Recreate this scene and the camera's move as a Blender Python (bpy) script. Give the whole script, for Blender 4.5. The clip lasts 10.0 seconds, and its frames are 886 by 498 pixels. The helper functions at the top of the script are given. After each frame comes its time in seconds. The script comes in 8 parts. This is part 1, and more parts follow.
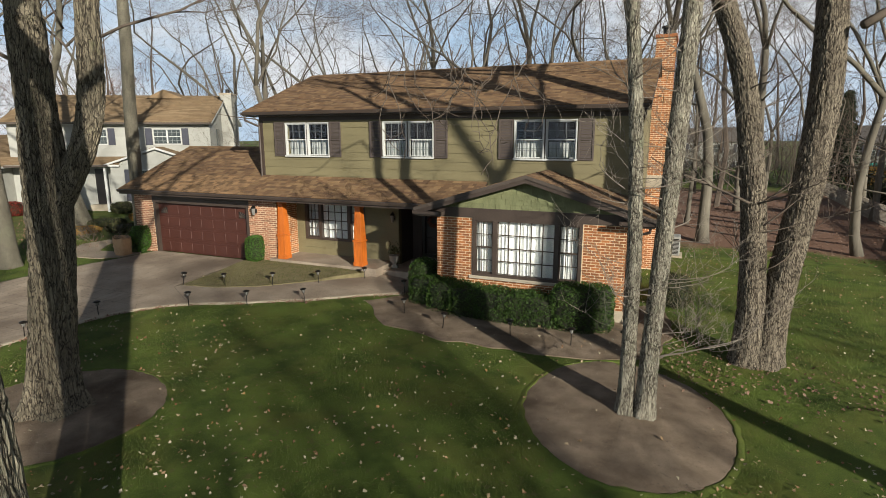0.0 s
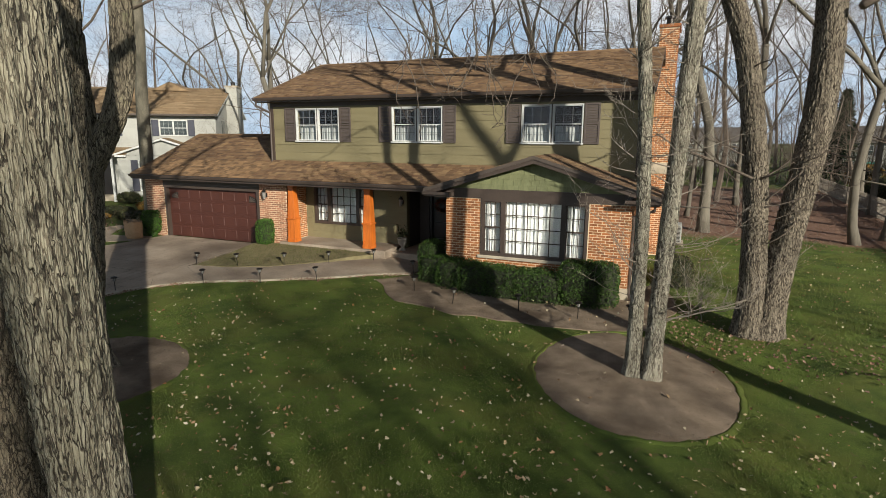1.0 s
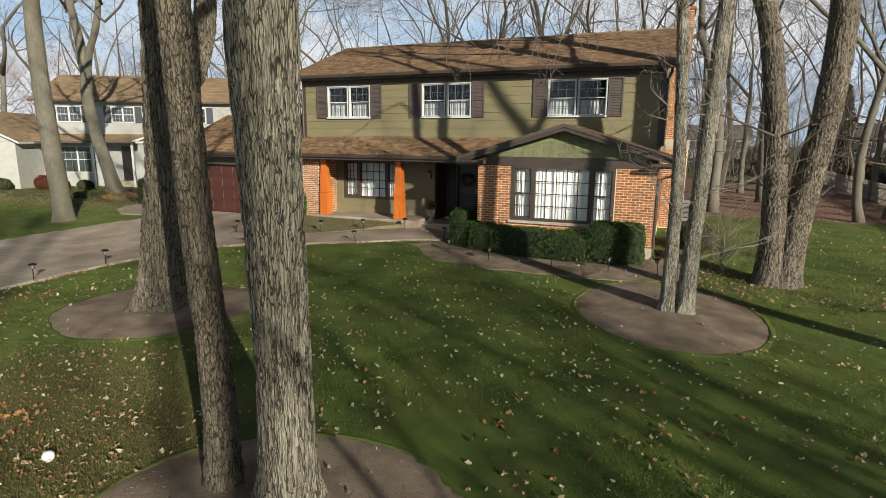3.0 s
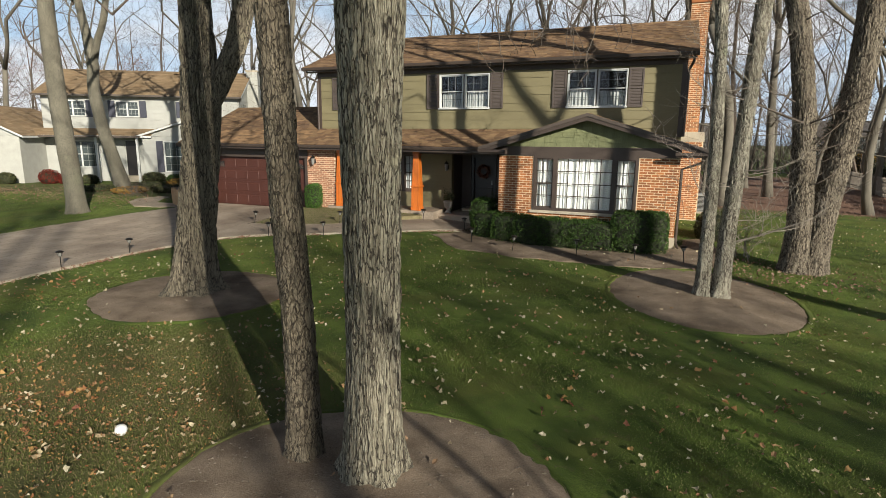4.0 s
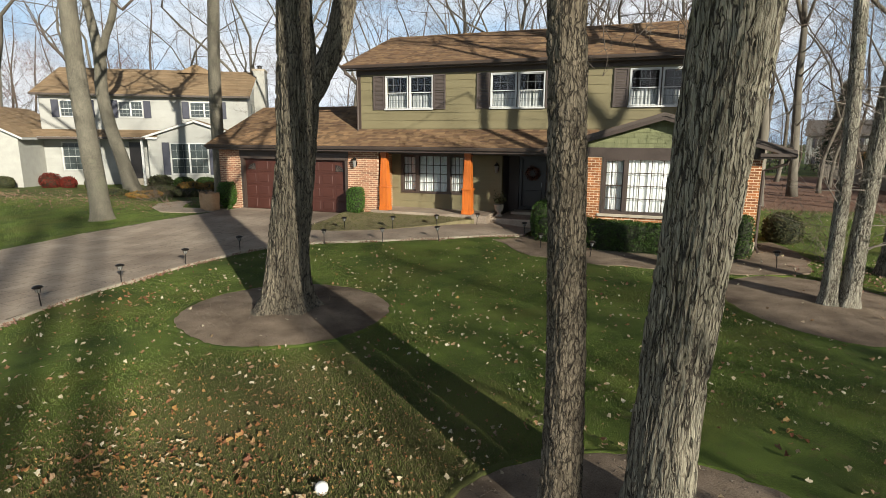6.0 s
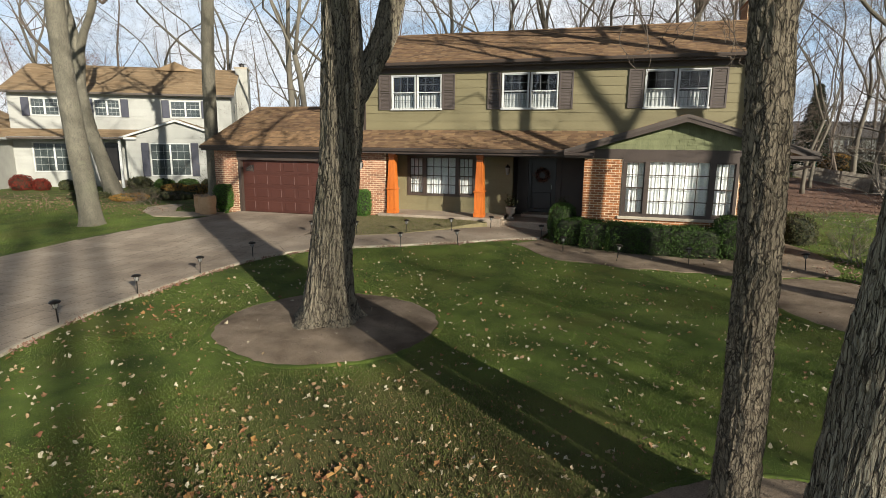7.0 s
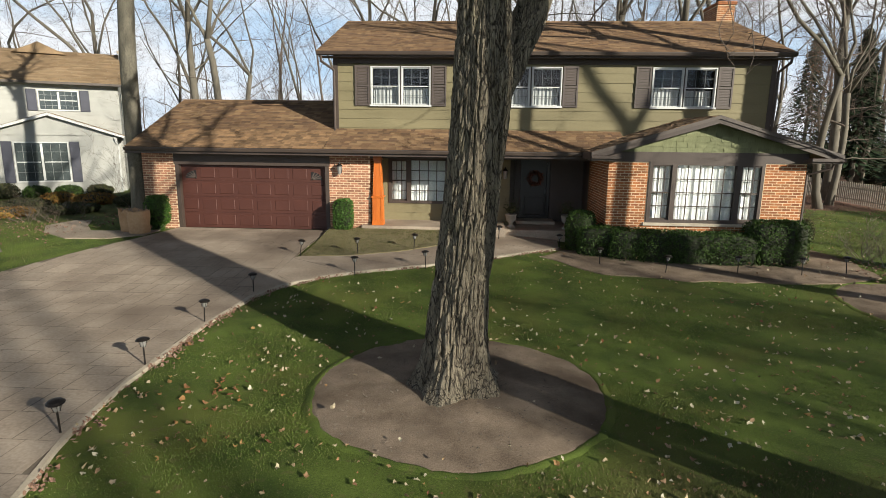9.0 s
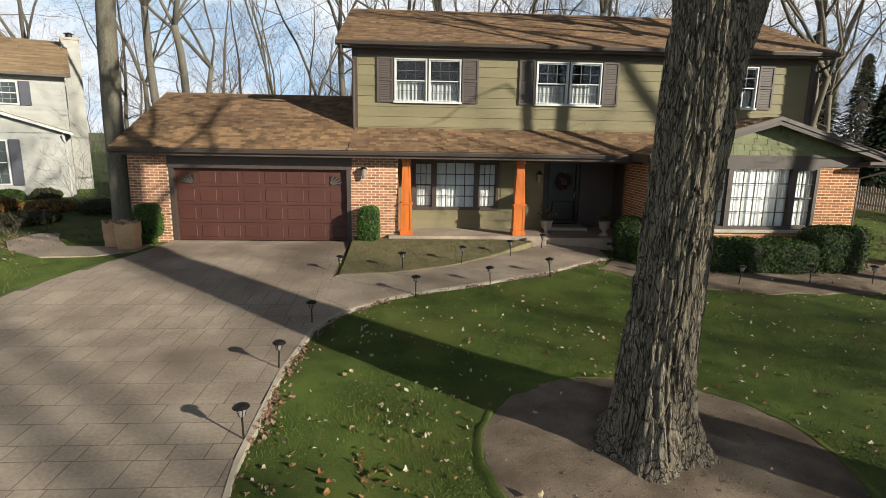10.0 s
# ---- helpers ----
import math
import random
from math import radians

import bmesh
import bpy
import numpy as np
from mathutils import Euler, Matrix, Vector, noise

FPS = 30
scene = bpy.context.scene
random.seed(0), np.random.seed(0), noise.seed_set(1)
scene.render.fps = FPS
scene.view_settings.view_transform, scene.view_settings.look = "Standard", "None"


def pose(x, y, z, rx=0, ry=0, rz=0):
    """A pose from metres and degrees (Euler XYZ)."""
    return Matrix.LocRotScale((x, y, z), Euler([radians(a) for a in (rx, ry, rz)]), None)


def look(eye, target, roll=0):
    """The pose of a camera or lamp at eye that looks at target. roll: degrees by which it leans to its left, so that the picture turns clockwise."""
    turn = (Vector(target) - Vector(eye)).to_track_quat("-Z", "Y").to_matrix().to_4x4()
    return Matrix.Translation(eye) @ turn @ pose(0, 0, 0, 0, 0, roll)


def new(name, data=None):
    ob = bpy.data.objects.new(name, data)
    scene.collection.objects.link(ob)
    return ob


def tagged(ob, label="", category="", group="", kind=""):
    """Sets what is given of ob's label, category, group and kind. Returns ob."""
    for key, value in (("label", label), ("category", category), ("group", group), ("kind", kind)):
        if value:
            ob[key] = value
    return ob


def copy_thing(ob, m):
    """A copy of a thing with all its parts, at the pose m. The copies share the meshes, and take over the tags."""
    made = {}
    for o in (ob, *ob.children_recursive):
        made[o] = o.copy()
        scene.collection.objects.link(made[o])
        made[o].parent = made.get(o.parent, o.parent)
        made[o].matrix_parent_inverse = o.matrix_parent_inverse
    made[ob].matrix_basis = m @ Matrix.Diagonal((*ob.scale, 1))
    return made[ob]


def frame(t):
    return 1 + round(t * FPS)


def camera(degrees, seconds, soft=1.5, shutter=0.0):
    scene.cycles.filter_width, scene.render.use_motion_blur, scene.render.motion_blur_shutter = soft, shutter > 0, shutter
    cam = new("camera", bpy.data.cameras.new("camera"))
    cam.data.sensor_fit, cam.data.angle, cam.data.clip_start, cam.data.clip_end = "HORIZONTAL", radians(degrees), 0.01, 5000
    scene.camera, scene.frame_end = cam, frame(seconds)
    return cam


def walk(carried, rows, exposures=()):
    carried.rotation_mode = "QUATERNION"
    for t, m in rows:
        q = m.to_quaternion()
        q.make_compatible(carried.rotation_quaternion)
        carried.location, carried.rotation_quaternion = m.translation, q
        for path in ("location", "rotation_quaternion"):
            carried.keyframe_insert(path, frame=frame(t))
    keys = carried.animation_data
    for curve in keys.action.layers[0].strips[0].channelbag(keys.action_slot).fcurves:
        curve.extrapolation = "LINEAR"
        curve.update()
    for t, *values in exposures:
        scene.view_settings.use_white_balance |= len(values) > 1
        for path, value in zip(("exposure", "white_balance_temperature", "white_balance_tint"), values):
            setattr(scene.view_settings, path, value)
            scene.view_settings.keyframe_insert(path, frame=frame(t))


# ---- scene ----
cam = camera(77.1, 10.0, soft=0.55)
PATH = [
    (0, (19.707, -16.226, 4.962), (18.942, -14.421, 4.564), -0.1),
    (0.5, (19.703, -16.499, 4.678), (18.938, -14.694, 4.282), 0.0),
    (1, (19.614, -16.835, 4.423), (18.855, -15.027, 4.029), 0.3),
    (1.5, (19.499, -17.225, 4.148), (18.748, -15.413, 3.759), 0.5),
    (2, (19.349, -17.617, 3.909), (18.596, -15.805, 3.521), 0.6),
    (2.5, (19.234, -18.009, 3.664), (18.48, -16.197, 3.279), 0.5),
    (4, (18.242, -18.73, 3.149), (17.514, -16.908, 2.761), 0.6),
    (4.5, (17.663, -18.806, 3.087), (16.944, -16.98, 2.703), 0.5),
    (5, (16.95, -18.822, 3.065), (16.239, -16.993, 2.68), 0.5),
    (5.5, (16.226, -18.829, 3.114), (15.533, -16.993, 2.726), 0.5),
    (6, (15.517, -18.815, 3.163), (14.855, -16.968, 2.775), 0.4),
    (7.5, (13.03, -18.784, 3.188), (12.558, -16.88, 2.802), 0.6),
    (8, (11.973, -18.468, 3.217), (11.615, -16.539, 2.829), 0.6),
    (8.5, (10.767, -17.956, 3.251), (10.54, -16.007, 2.86), 0.7),
    (9, (9.479, -17.267, 3.277), (9.369, -15.31, 2.883), 0.7),
    (9.5, (8.082, -16.505, 3.313), (8.082, -14.544, 2.915), 0.8),
    (10, (6.615, -15.672, 3.313), (6.727, -13.715, 2.914), 1.0),
]
walk(cam, [(t, look(eye, target, roll)) for t, eye, target, roll in PATH],
     exposures=[(0.0, 0.52), (2.5, 0.57), (5.0, 0.74), (7.5, 0.80), (10.0, 0.82)])

# ---- light ----
SUN_EL, SUN_AZ = 19.0, 129.7
world = bpy.data.worlds.new("world")
scene.world = world
world.use_nodes = True
wn, wl = world.node_tree.nodes, world.node_tree.links
sky = wn.new("ShaderNodeTexSky")
sky.sky_type, sky.sun_disc = "NISHITA", False
sky.sun_elevation, sky.sun_rotation = radians(SUN_EL), radians(SUN_AZ)
sky.air_density, sky.dust_density, sky.ozone_density = 1.0, 0.5, 2.6
cloud, cramp, cmix = wn.new("ShaderNodeTexNoise"), wn.new("ShaderNodeValToRGB"), wn.new("ShaderNodeMixRGB")
cloud.inputs["Scale"].default_value, cloud.inputs["Detail"].default_value, cloud.inputs["Distortion"].default_value = 3.2, 8, 0.6
cramp.color_ramp.elements[0].position, cramp.color_ramp.elements[1].position = 0.36, 0.64
cramp.color_ramp.elements[0].color = (0.90, 0.90, 0.90, 1)
cramp.color_ramp.elements[1].color = (0.98, 0.98, 0.98, 1)
tint = wn.new("ShaderNodeValToRGB")
tint.color_ramp.elements[0].position, tint.color_ramp.elements[1].position = 0.40, 0.60
tint.color_ramp.elements[0].color, tint.color_ramp.elements[1].color = (0.60, 0.79, 0.98, 1), (1.0, 1.0, 1.0, 1)
bright = wn.new("ShaderNodeMixRGB")
bright.blend_type, bright.inputs[0].default_value, bright.inputs[2].default_value = "MULTIPLY", 1.0, (43.0, 45.0, 47.5, 1)
wl.new(cloud.outputs["Fac"], tint.inputs["Fac"])
wl.new(tint.outputs["Color"], bright.inputs[1])
wl.new(bright.outputs["Color"], cmix.inputs[2])
flatten, dome = wn.new("ShaderNodeMapping"), wn.new("ShaderNodeTexCoord")
flatten.inputs["Scale"].default_value = (1.0, 1.0, 2.6)
wl.new(dome.outputs["Generated"], flatten.inputs["Vector"])
wl.new(flatten.outputs["Vector"], cloud.inputs["Vector"])
wl.new(cloud.outputs["Fac"], cramp.inputs["Fac"])
# haze and thin cloud lie low; the sky deepens towards the zenith
where, axes, high, less = wn.new("ShaderNodeTexCoord"), wn.new("ShaderNodeSeparateXYZ"), wn.new("ShaderNodeMapRange"), wn.new("ShaderNodeMath")
wl.new(where.outputs["Generated"], axes.inputs[0])
wl.new(axes.outputs[2], high.inputs[0])
high.inputs[1].default_value, high.inputs[2].default_value = 0.24, 0.55
high.inputs[3].default_value, high.inputs[4].default_value = 1.0, 0.08
less.operation = "MULTIPLY"
wl.new(cramp.outputs["Color"], less.inputs[0])
wl.new(high.outputs[0], less.inputs[1])
wl.new(less.outputs[0], cmix.inputs[0])
wl.new(sky.outputs["Color"], cmix.inputs[1])
wl.new(cmix.outputs["Color"], wn["Background"].inputs["Color"])
wn["Background"].inputs["Strength"].default_value = 0.0135
sun = new("sun", bpy.data.lights.new("sun", "SUN"))
sun.data.energy, sun.data.angle, sun.data.color = 5.0, radians(0.6), (1.0, 0.955, 0.81)
az, el = radians(SUN_AZ), radians(SUN_EL)
sun.matrix_world = look((60 * math.sin(az), 60 * math.cos(az), 60 * math.tan(el)), (0, 0, 0))


# ---- materials ----
def surface(name, dark, light, scale=3.0, rough=0.8, bump=0.3, grain=40.0, stretch=(1, 1, 1), vary=0.0, island=0.0,
            metal=0.0, stain=None, spot=0.55, ramp=(0.3, 0.7), spec=0.5):
    """A node material: colour between dark and light by two noises, in world metres, with fine relief."""
    m = bpy.data.materials.new(name)
    m.use_nodes = True
    n, l = m.node_tree.nodes, m.node_tree.links
    b = n["Principled BSDF"]
    geo, mp = n.new("ShaderNodeNewGeometry"), n.new("ShaderNodeMapping")
    mp.inputs["Scale"].default_value = stretch
    l.new(geo.outputs["Position"], mp.inputs["Vector"])
    big, fine = n.new("ShaderNodeTexNoise"), n.new("ShaderNodeTexNoise")
    for t, s, d in ((big, scale, 5), (fine, grain, 4)):
        t.inputs["Scale"].default_value, t.inputs["Detail"].default_value = s, d
        l.new(mp.outputs["Vector"], t.inputs["Vector"])
    half = n.new("ShaderNodeMath")
    half.operation = "MULTIPLY_ADD"
    half.inputs[1].default_value = 0.45
    l.new(fine.outputs["Fac"], half.inputs[0])
    scaled = n.new("ShaderNodeMath")
    scaled.operation, scaled.inputs[1].default_value = "MULTIPLY", 0.55
    l.new(big.outputs["Fac"], scaled.inputs[0])
    l.new(scaled.outputs[0], half.inputs[2])
    cr = n.new("ShaderNodeValToRGB")
    cr.color_ramp.elements[0].position, cr.color_ramp.elements[1].position = ramp
    cr.color_ramp.elements[0].color, cr.color_ramp.elements[1].color = (*dark, 1), (*light, 1)
    l.new(half.outputs[0], cr.inputs["Fac"])
    out = cr.outputs["Color"]
    if vary or island:
        rnd = n.new("ShaderNodeObjectInfo").outputs["Random"] if vary else geo.outputs["Random Per Island"]
        mr = n.new("ShaderNodeMapRange")
        a = vary or island
        mr.inputs[3].default_value, mr.inputs[4].default_value = 1 - a, 1 + a
        l.new(rnd, mr.inputs[0])
        hv = n.new("ShaderNodeHueSaturation")
        l.new(mr.outputs[0], hv.inputs["Value"])
        l.new(out, hv.inputs["Color"])
        out = hv.outputs["Color"]
    if stain:
        st, sr, mx = n.new("ShaderNodeTexNoise"), n.new("ShaderNodeValToRGB"), n.new("ShaderNodeMixRGB")
        st.inputs["Scale"].default_value, st.inputs["Detail"].default_value = scale * 0.31, 6
        l.new(geo.outputs["Position"], st.inputs["Vector"])
        sr.color_ramp.elements[0].position, sr.color_ramp.elements[1].position = spot, spot + 0.16
        l.new(st.outputs["Fac"], sr.inputs["Fac"])
        l.new(sr.outputs["Color"], mx.inputs[0])
        l.new(out, mx.inputs[1])
        mx.inputs[2].default_value = (*stain, 1)
        out = mx.outputs["Color"]
    l.new(out, b.inputs["Base Color"])
    b.inputs["Roughness"].default_value, b.inputs["Metallic"].default_value = rough, metal
    b.inputs["Specular IOR Level"].default_value = spec
    if bump:
        bp = n.new("ShaderNodeBump")
        bp.inputs["Strength"].default_value, bp.inputs["Distance"].default_value = bump, 0.02
        l.new(half.outputs[0], bp.inputs["Height"])
        l.new(bp.outputs["Normal"], b.inputs["Normal"])
    return m


def glazing(name, tint, gloss=0.04):
    """Clear thin window glass: light goes through, the sky mirrors in it."""
    m = bpy.data.materials.new(name)
    m.use_nodes = True
    n, l = m.node_tree.nodes, m.node_tree.links
    n.remove(n["Principled BSDF"])
    tr, gl, fr, mx = (n.new("ShaderNodeBsdfTransparent"), n.new("ShaderNodeBsdfGlossy"), n.new("ShaderNodeFresnel"), n.new("ShaderNodeMixShader"))
    tr.inputs["Color"].default_value = (*tint, 1)
    gl.inputs["Roughness"].default_value = gloss
    fr.inputs["IOR"].default_value = 1.6
    l.new(fr.outputs[0], mx.inputs[0])
    l.new(tr.outputs[0], mx.inputs[1])
    l.new(gl.outputs[0], mx.inputs[2])
    l.new(mx.outputs[0], n["Material Output"].inputs["Surface"])
    return m


def many(name, colours, rough=0.8, grain=60.0, bump=0.2):
    """A material for joined small pieces, each piece in one of several colours."""
    m = surface(name, (0.7, 0.7, 0.7), (1.0, 1.0, 1.0), 2.0, rough, bump, grain)
    n, l = m.node_tree.nodes, m.node_tree.links
    b = n["Principled BSDF"]
    base = b.inputs["Base Color"].links[0].from_socket
    geo, cr, mx = n.new("ShaderNodeNewGeometry"), n.new("ShaderNodeValToRGB"), n.new("ShaderNodeMixRGB")
    cr.color_ramp.interpolation = "LINEAR"
    els = cr.color_ramp.elements
    while len(els) < len(colours):
        els.new(0.5)
    for i, (e, c) in enumerate(zip(els, colours)):
        e.position, e.color = i / (len(colours) - 1), (*c, 1)
    l.new(geo.outputs["Random Per Island"], cr.inputs["Fac"])
    mx.blend_type, mx.inputs[0].default_value = "MULTIPLY", 1.0
    l.new(cr.outputs["Color"], mx.inputs[1])
    l.new(base, mx.inputs[2])
    l.new(mx.outputs["Color"], b.inputs["Base Color"])
    return m


M = {}
M["siding"] = surface("olive_siding", (0.150, 0.126, 0.067), (0.197, 0.168, 0.092), 1.2, 0.75, 0.25, 30, (0.4, 1, 2.5), vary=0.05)
M["green_shake"] = surface("green_shake", (0.118, 0.126, 0.060), (0.190, 0.198, 0.100), 2.0, 0.8, 0.4, 25, (3, 1, 0.6), vary=0.12)
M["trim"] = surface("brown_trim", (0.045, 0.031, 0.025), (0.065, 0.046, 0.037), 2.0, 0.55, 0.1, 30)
M["shutter"] = surface("brown_shutter", (0.068, 0.052, 0.046), (0.092, 0.071, 0.063), 2.0, 0.6, 0.1, 40)
M["garage_red"] = surface("garage_door_paint", (0.052, 0.014, 0.009), (0.071, 0.021, 0.013), 1.5, 0.62, 0.1, 30, vary=0.04)
M["orange"] = surface("orange_stained_wood", (0.36, 0.082, 0.010), (0.62, 0.165, 0.022), 1.5, 0.45, 0.2, 14, (4, 4, 0.35))
M["white"] = surface("white_window_paint", (0.46, 0.46, 0.45), (0.56, 0.56, 0.55), 3.0, 0.5, 0.05, 40)
M["grey_trim"] = surface("taupe_fascia", (0.062, 0.046, 0.038), (0.088, 0.067, 0.055), 2.0, 0.55, 0.1, 30)
# near-black for the rooms behind the glass: their lack of light as colour
M["dark"] = surface("unlit_room_dark", (0.014, 0.013, 0.012), (0.022, 0.020, 0.018), 2.0, 0.8, 0.0, 30)
M["door"] = surface("black_door_paint", (0.010, 0.008, 0.008), (0.016, 0.013, 0.012), 2.0, 0.35, 0.05, 30)
M["curtain"] = surface("white_curtain", (0.80, 0.80, 0.80), (0.88, 0.88, 0.87), 3.0, 0.9, 0.2, 60)
M["blind"] = surface("pale_blind", (0.30, 0.31, 0.31), (0.42, 0.43, 0.43), 3.0, 0.9, 0.2, 60)
M["glass"] = glazing("window_glass", (0.95, 0.97, 0.96))
M["brick"] = surface("brick", (0.205, 0.064, 0.022), (0.375, 0.142, 0.047), 4.0, 0.85, 0.5, 60, vary=0.34)
M["brick_pale"] = surface("weathered_brick", (0.205, 0.074, 0.042), (0.420, 0.205, 0.122), 4.0, 0.85, 0.5, 60, vary=0.36)
M["brick_joined"] = surface("brick_run", (0.205, 0.064, 0.022), (0.375, 0.142, 0.047), 4.0, 0.85, 0.5, 60, island=0.34)
M["mortar"] = surface("mortar", (0.54, 0.41, 0.27), (0.72, 0.57, 0.40), 6.0, 0.95, 0.5, 70)
M["shingle"] = many("brown_shingle", [(0.100, 0.054, 0.029), (0.232, 0.138, 0.069), (0.142, 0.076, 0.040), (0.300, 0.186, 0.094), (0.112, 0.061, 0.034), (0.255, 0.148, 0.074)], 0.92, 90, 0.6)
M["shingle_part"] = surface("brown_shingle_tab", (0.118, 0.065, 0.034), (0.290, 0.174, 0.086), 5.0, 0.92, 0.5, 90, vary=0.4)
M["shingle_tan"] = many("tan_shingle", [(0.21, 0.14, 0.075), (0.29, 0.20, 0.115), (0.24, 0.155, 0.085), (0.33, 0.23, 0.135)], 0.92, 90, 0.5)
M["shingle_grey"] = many("grey_shingle", [(0.10, 0.09, 0.085), (0.15, 0.13, 0.12), (0.12, 0.105, 0.10)], 0.92, 90, 0.5)
M["concrete"] = surface("stamped_concrete", (0.230, 0.176, 0.132), (0.400, 0.322, 0.250), 1.1, 0.78, 0.45, 26, stain=(0.185, 0.138, 0.102), spot=0.51, ramp=(0.36, 0.64))
M["slab"] = surface("stamped_concrete_slab", (0.230, 0.176, 0.132), (0.400, 0.322, 0.250), 1.1, 0.75, 0.55, 22, vary=0.10, stain=(0.185, 0.138, 0.102), spot=0.53, ramp=(0.36, 0.64))
M["joint"] = surface("concrete_joint", (0.095, 0.073, 0.053), (0.145, 0.113, 0.084), 4, 0.95, 0.3, 40)
M["cast"] = surface("cast_concrete", (0.30, 0.25, 0.19), (0.44, 0.38, 0.30), 3.0, 0.9, 0.4, 40)
M["soil"] = surface("bare_soil", (0.140, 0.103, 0.074), (0.300, 0.230, 0.172), 2.2, 0.97, 0.8, 64, stain=(0.100, 0.073, 0.053), spot=0.52, ramp=(0.36, 0.64), spec=0.1)
M["bark_oak"] = surface("furrowed_oak_bark", (0.125, 0.102, 0.072), (0.320, 0.272, 0.196), 7.0, 0.92, 1.0, 60, (1, 1, 0.25), stain=(0.170, 0.160, 0.095), spot=0.60)
M["bark"] = surface("grey_bark", (0.165, 0.145, 0.102), (0.390, 0.355, 0.270), 8.0, 0.92, 1.0, 60, (1, 1, 0.20), stain=(0.235, 0.215, 0.130), spot=0.60)
M["bark_pale"] = surface("pale_grey_bark", (0.230, 0.210, 0.160), (0.500, 0.460, 0.370), 9.0, 0.92, 1.0, 70, (1, 1, 0.3), stain=(0.240, 0.250, 0.170), spot=0.58)
M["bark_smooth"] = surface("smooth_grey_bark", (0.110, 0.098, 0.072), (0.220, 0.198, 0.150), 3.0, 0.92, 0.6, 24, (1, 1, 0.5), stain=(0.210, 0.205, 0.140), spot=0.60)
M["bark_dark"] = surface("ridged_brown_bark", (0.140, 0.110, 0.080), (0.370, 0.315, 0.240), 6.0, 0.92, 0.9, 36, (1, 1, 0.3))
M["bark_scaly"] = surface("scaly_brown_bark", (0.110, 0.086, 0.058), (0.275, 0.225, 0.160), 6.0, 0.92, 0.9, 36, (1, 1, 0.45))


def add_fissures(m, scale, stretch, dark, width=0.10, warp=0.05, deep=0.03):
    """Dark cracks between long bark plates, with relief."""
    n, l = m.node_tree.nodes, m.node_tree.links
    b = n["Principled BSDF"]
    geo, bend, shift, mp = n.new("ShaderNodeNewGeometry"), n.new("ShaderNodeTexNoise"), n.new("ShaderNodeVectorMath"), n.new("ShaderNodeMapping")
    bend.inputs["Scale"].default_value, bend.inputs["Detail"].default_value = 9.0, 4
    l.new(geo.outputs["Position"], bend.inputs["Vector"])
    shift.operation = "MULTIPLY_ADD"
    shift.inputs[1].default_value = (warp, warp, warp)
    l.new(bend.outputs["Color"], shift.inputs[0])
    l.new(geo.outputs["Position"], shift.inputs[2])
    mp.inputs["Scale"].default_value = (1, 1, stretch)
    l.new(shift.outputs[0], mp.inputs["Vector"])
    t, mr, mx = n.new("ShaderNodeTexVoronoi"), n.new("ShaderNodeMapRange"), n.new("ShaderNodeMixRGB")
    t.feature = "DISTANCE_TO_EDGE"
    t.inputs["Scale"].default_value = scale
    l.new(mp.outputs["Vector"], t.inputs["Vector"])
    mr.inputs[1].default_value, mr.inputs[2].default_value = width * 0.3, width
    mr.inputs[3].default_value, mr.inputs[4].default_value = 1.0, 0.0
    l.new(t.outputs["Distance"], mr.inputs[0])
    # cracks open and close along their length
    gapn, gapr, mul = n.new("ShaderNodeTexNoise"), n.new("ShaderNodeMapRange"), n.new("ShaderNodeMath")
    gapn.inputs["Scale"].default_value, gapn.inputs["Detail"].default_value = 16.0, 4
    l.new(mp.outputs["Vector"], gapn.inputs["Vector"])
    gapr.inputs[1].default_value, gapr.inputs[2].default_value, gapr.inputs[3].default_value = 0.34, 0.52, 0.2
    l.new(gapn.outputs["Fac"], gapr.inputs[0])
    mul.operation = "MULTIPLY"
    l.new(mr.outputs[0], mul.inputs[0])
    l.new(gapr.outputs[0], mul.inputs[1])
    old = b.inputs["Base Color"].links[0].from_socket
    l.new(mul.outputs[0], mx.inputs[0])
    l.new(old, mx.inputs[1])
    mx.inputs[2].default_value = (*dark, 1)
    l.new(mx.outputs[0], b.inputs["Base Color"])
    bp = n.new("ShaderNodeBump")
    bp.invert = True
    bp.inputs["Strength"].default_value, bp.inputs["Distance"].default_value = 0.9, deep
    l.new(mul.outputs[0], bp.inputs["Height"])
    if b.inputs["Normal"].links:
        l.new(b.inputs["Normal"].links[0].from_socket, bp.inputs["Normal"])
    l.new(bp.outputs["Normal"], b.inputs["Normal"])


add_fissures(M["bark_oak"], 44, 0.14, (0.085, 0.066, 0.045), 0.10, 0.03, 0.012)
add_fissures(M["bark_oak"], 17, 0.16, (0.040, 0.031, 0.022), 0.085, 0.05, 0.03)
add_fissures(M["bark"], 60, 0.075, (0.165, 0.135, 0.096), 0.11, 0.022, 0.010)
add_fissures(M["bark"], 29, 0.060, (0.046, 0.036, 0.026), 0.09, 0.035)
add_fissures(M["bark_pale"], 70, 0.15, (0.150, 0.125, 0.094), 0.13, 0.022, 0.010)
add_fissures(M["bark_pale"], 38, 0.13, (0.075, 0.060, 0.044), 0.11, 0.035)
add_fissures(M["bark_dark"], 66, 0.22, (0.110, 0.084, 0.060), 0.13, 0.022, 0.010)
add_fissures(M["bark_dark"], 32, 0.19, (0.040, 0.029, 0.020), 0.14, 0.035)
add_fissures(M["bark_scaly"], 60, 0.28, (0.090, 0.070, 0.046), 0.12, 0.03, 0.010)
add_fissures(M["bark_scaly"], 28, 0.19, (0.045, 0.033, 0.022), 0.09, 0.06)
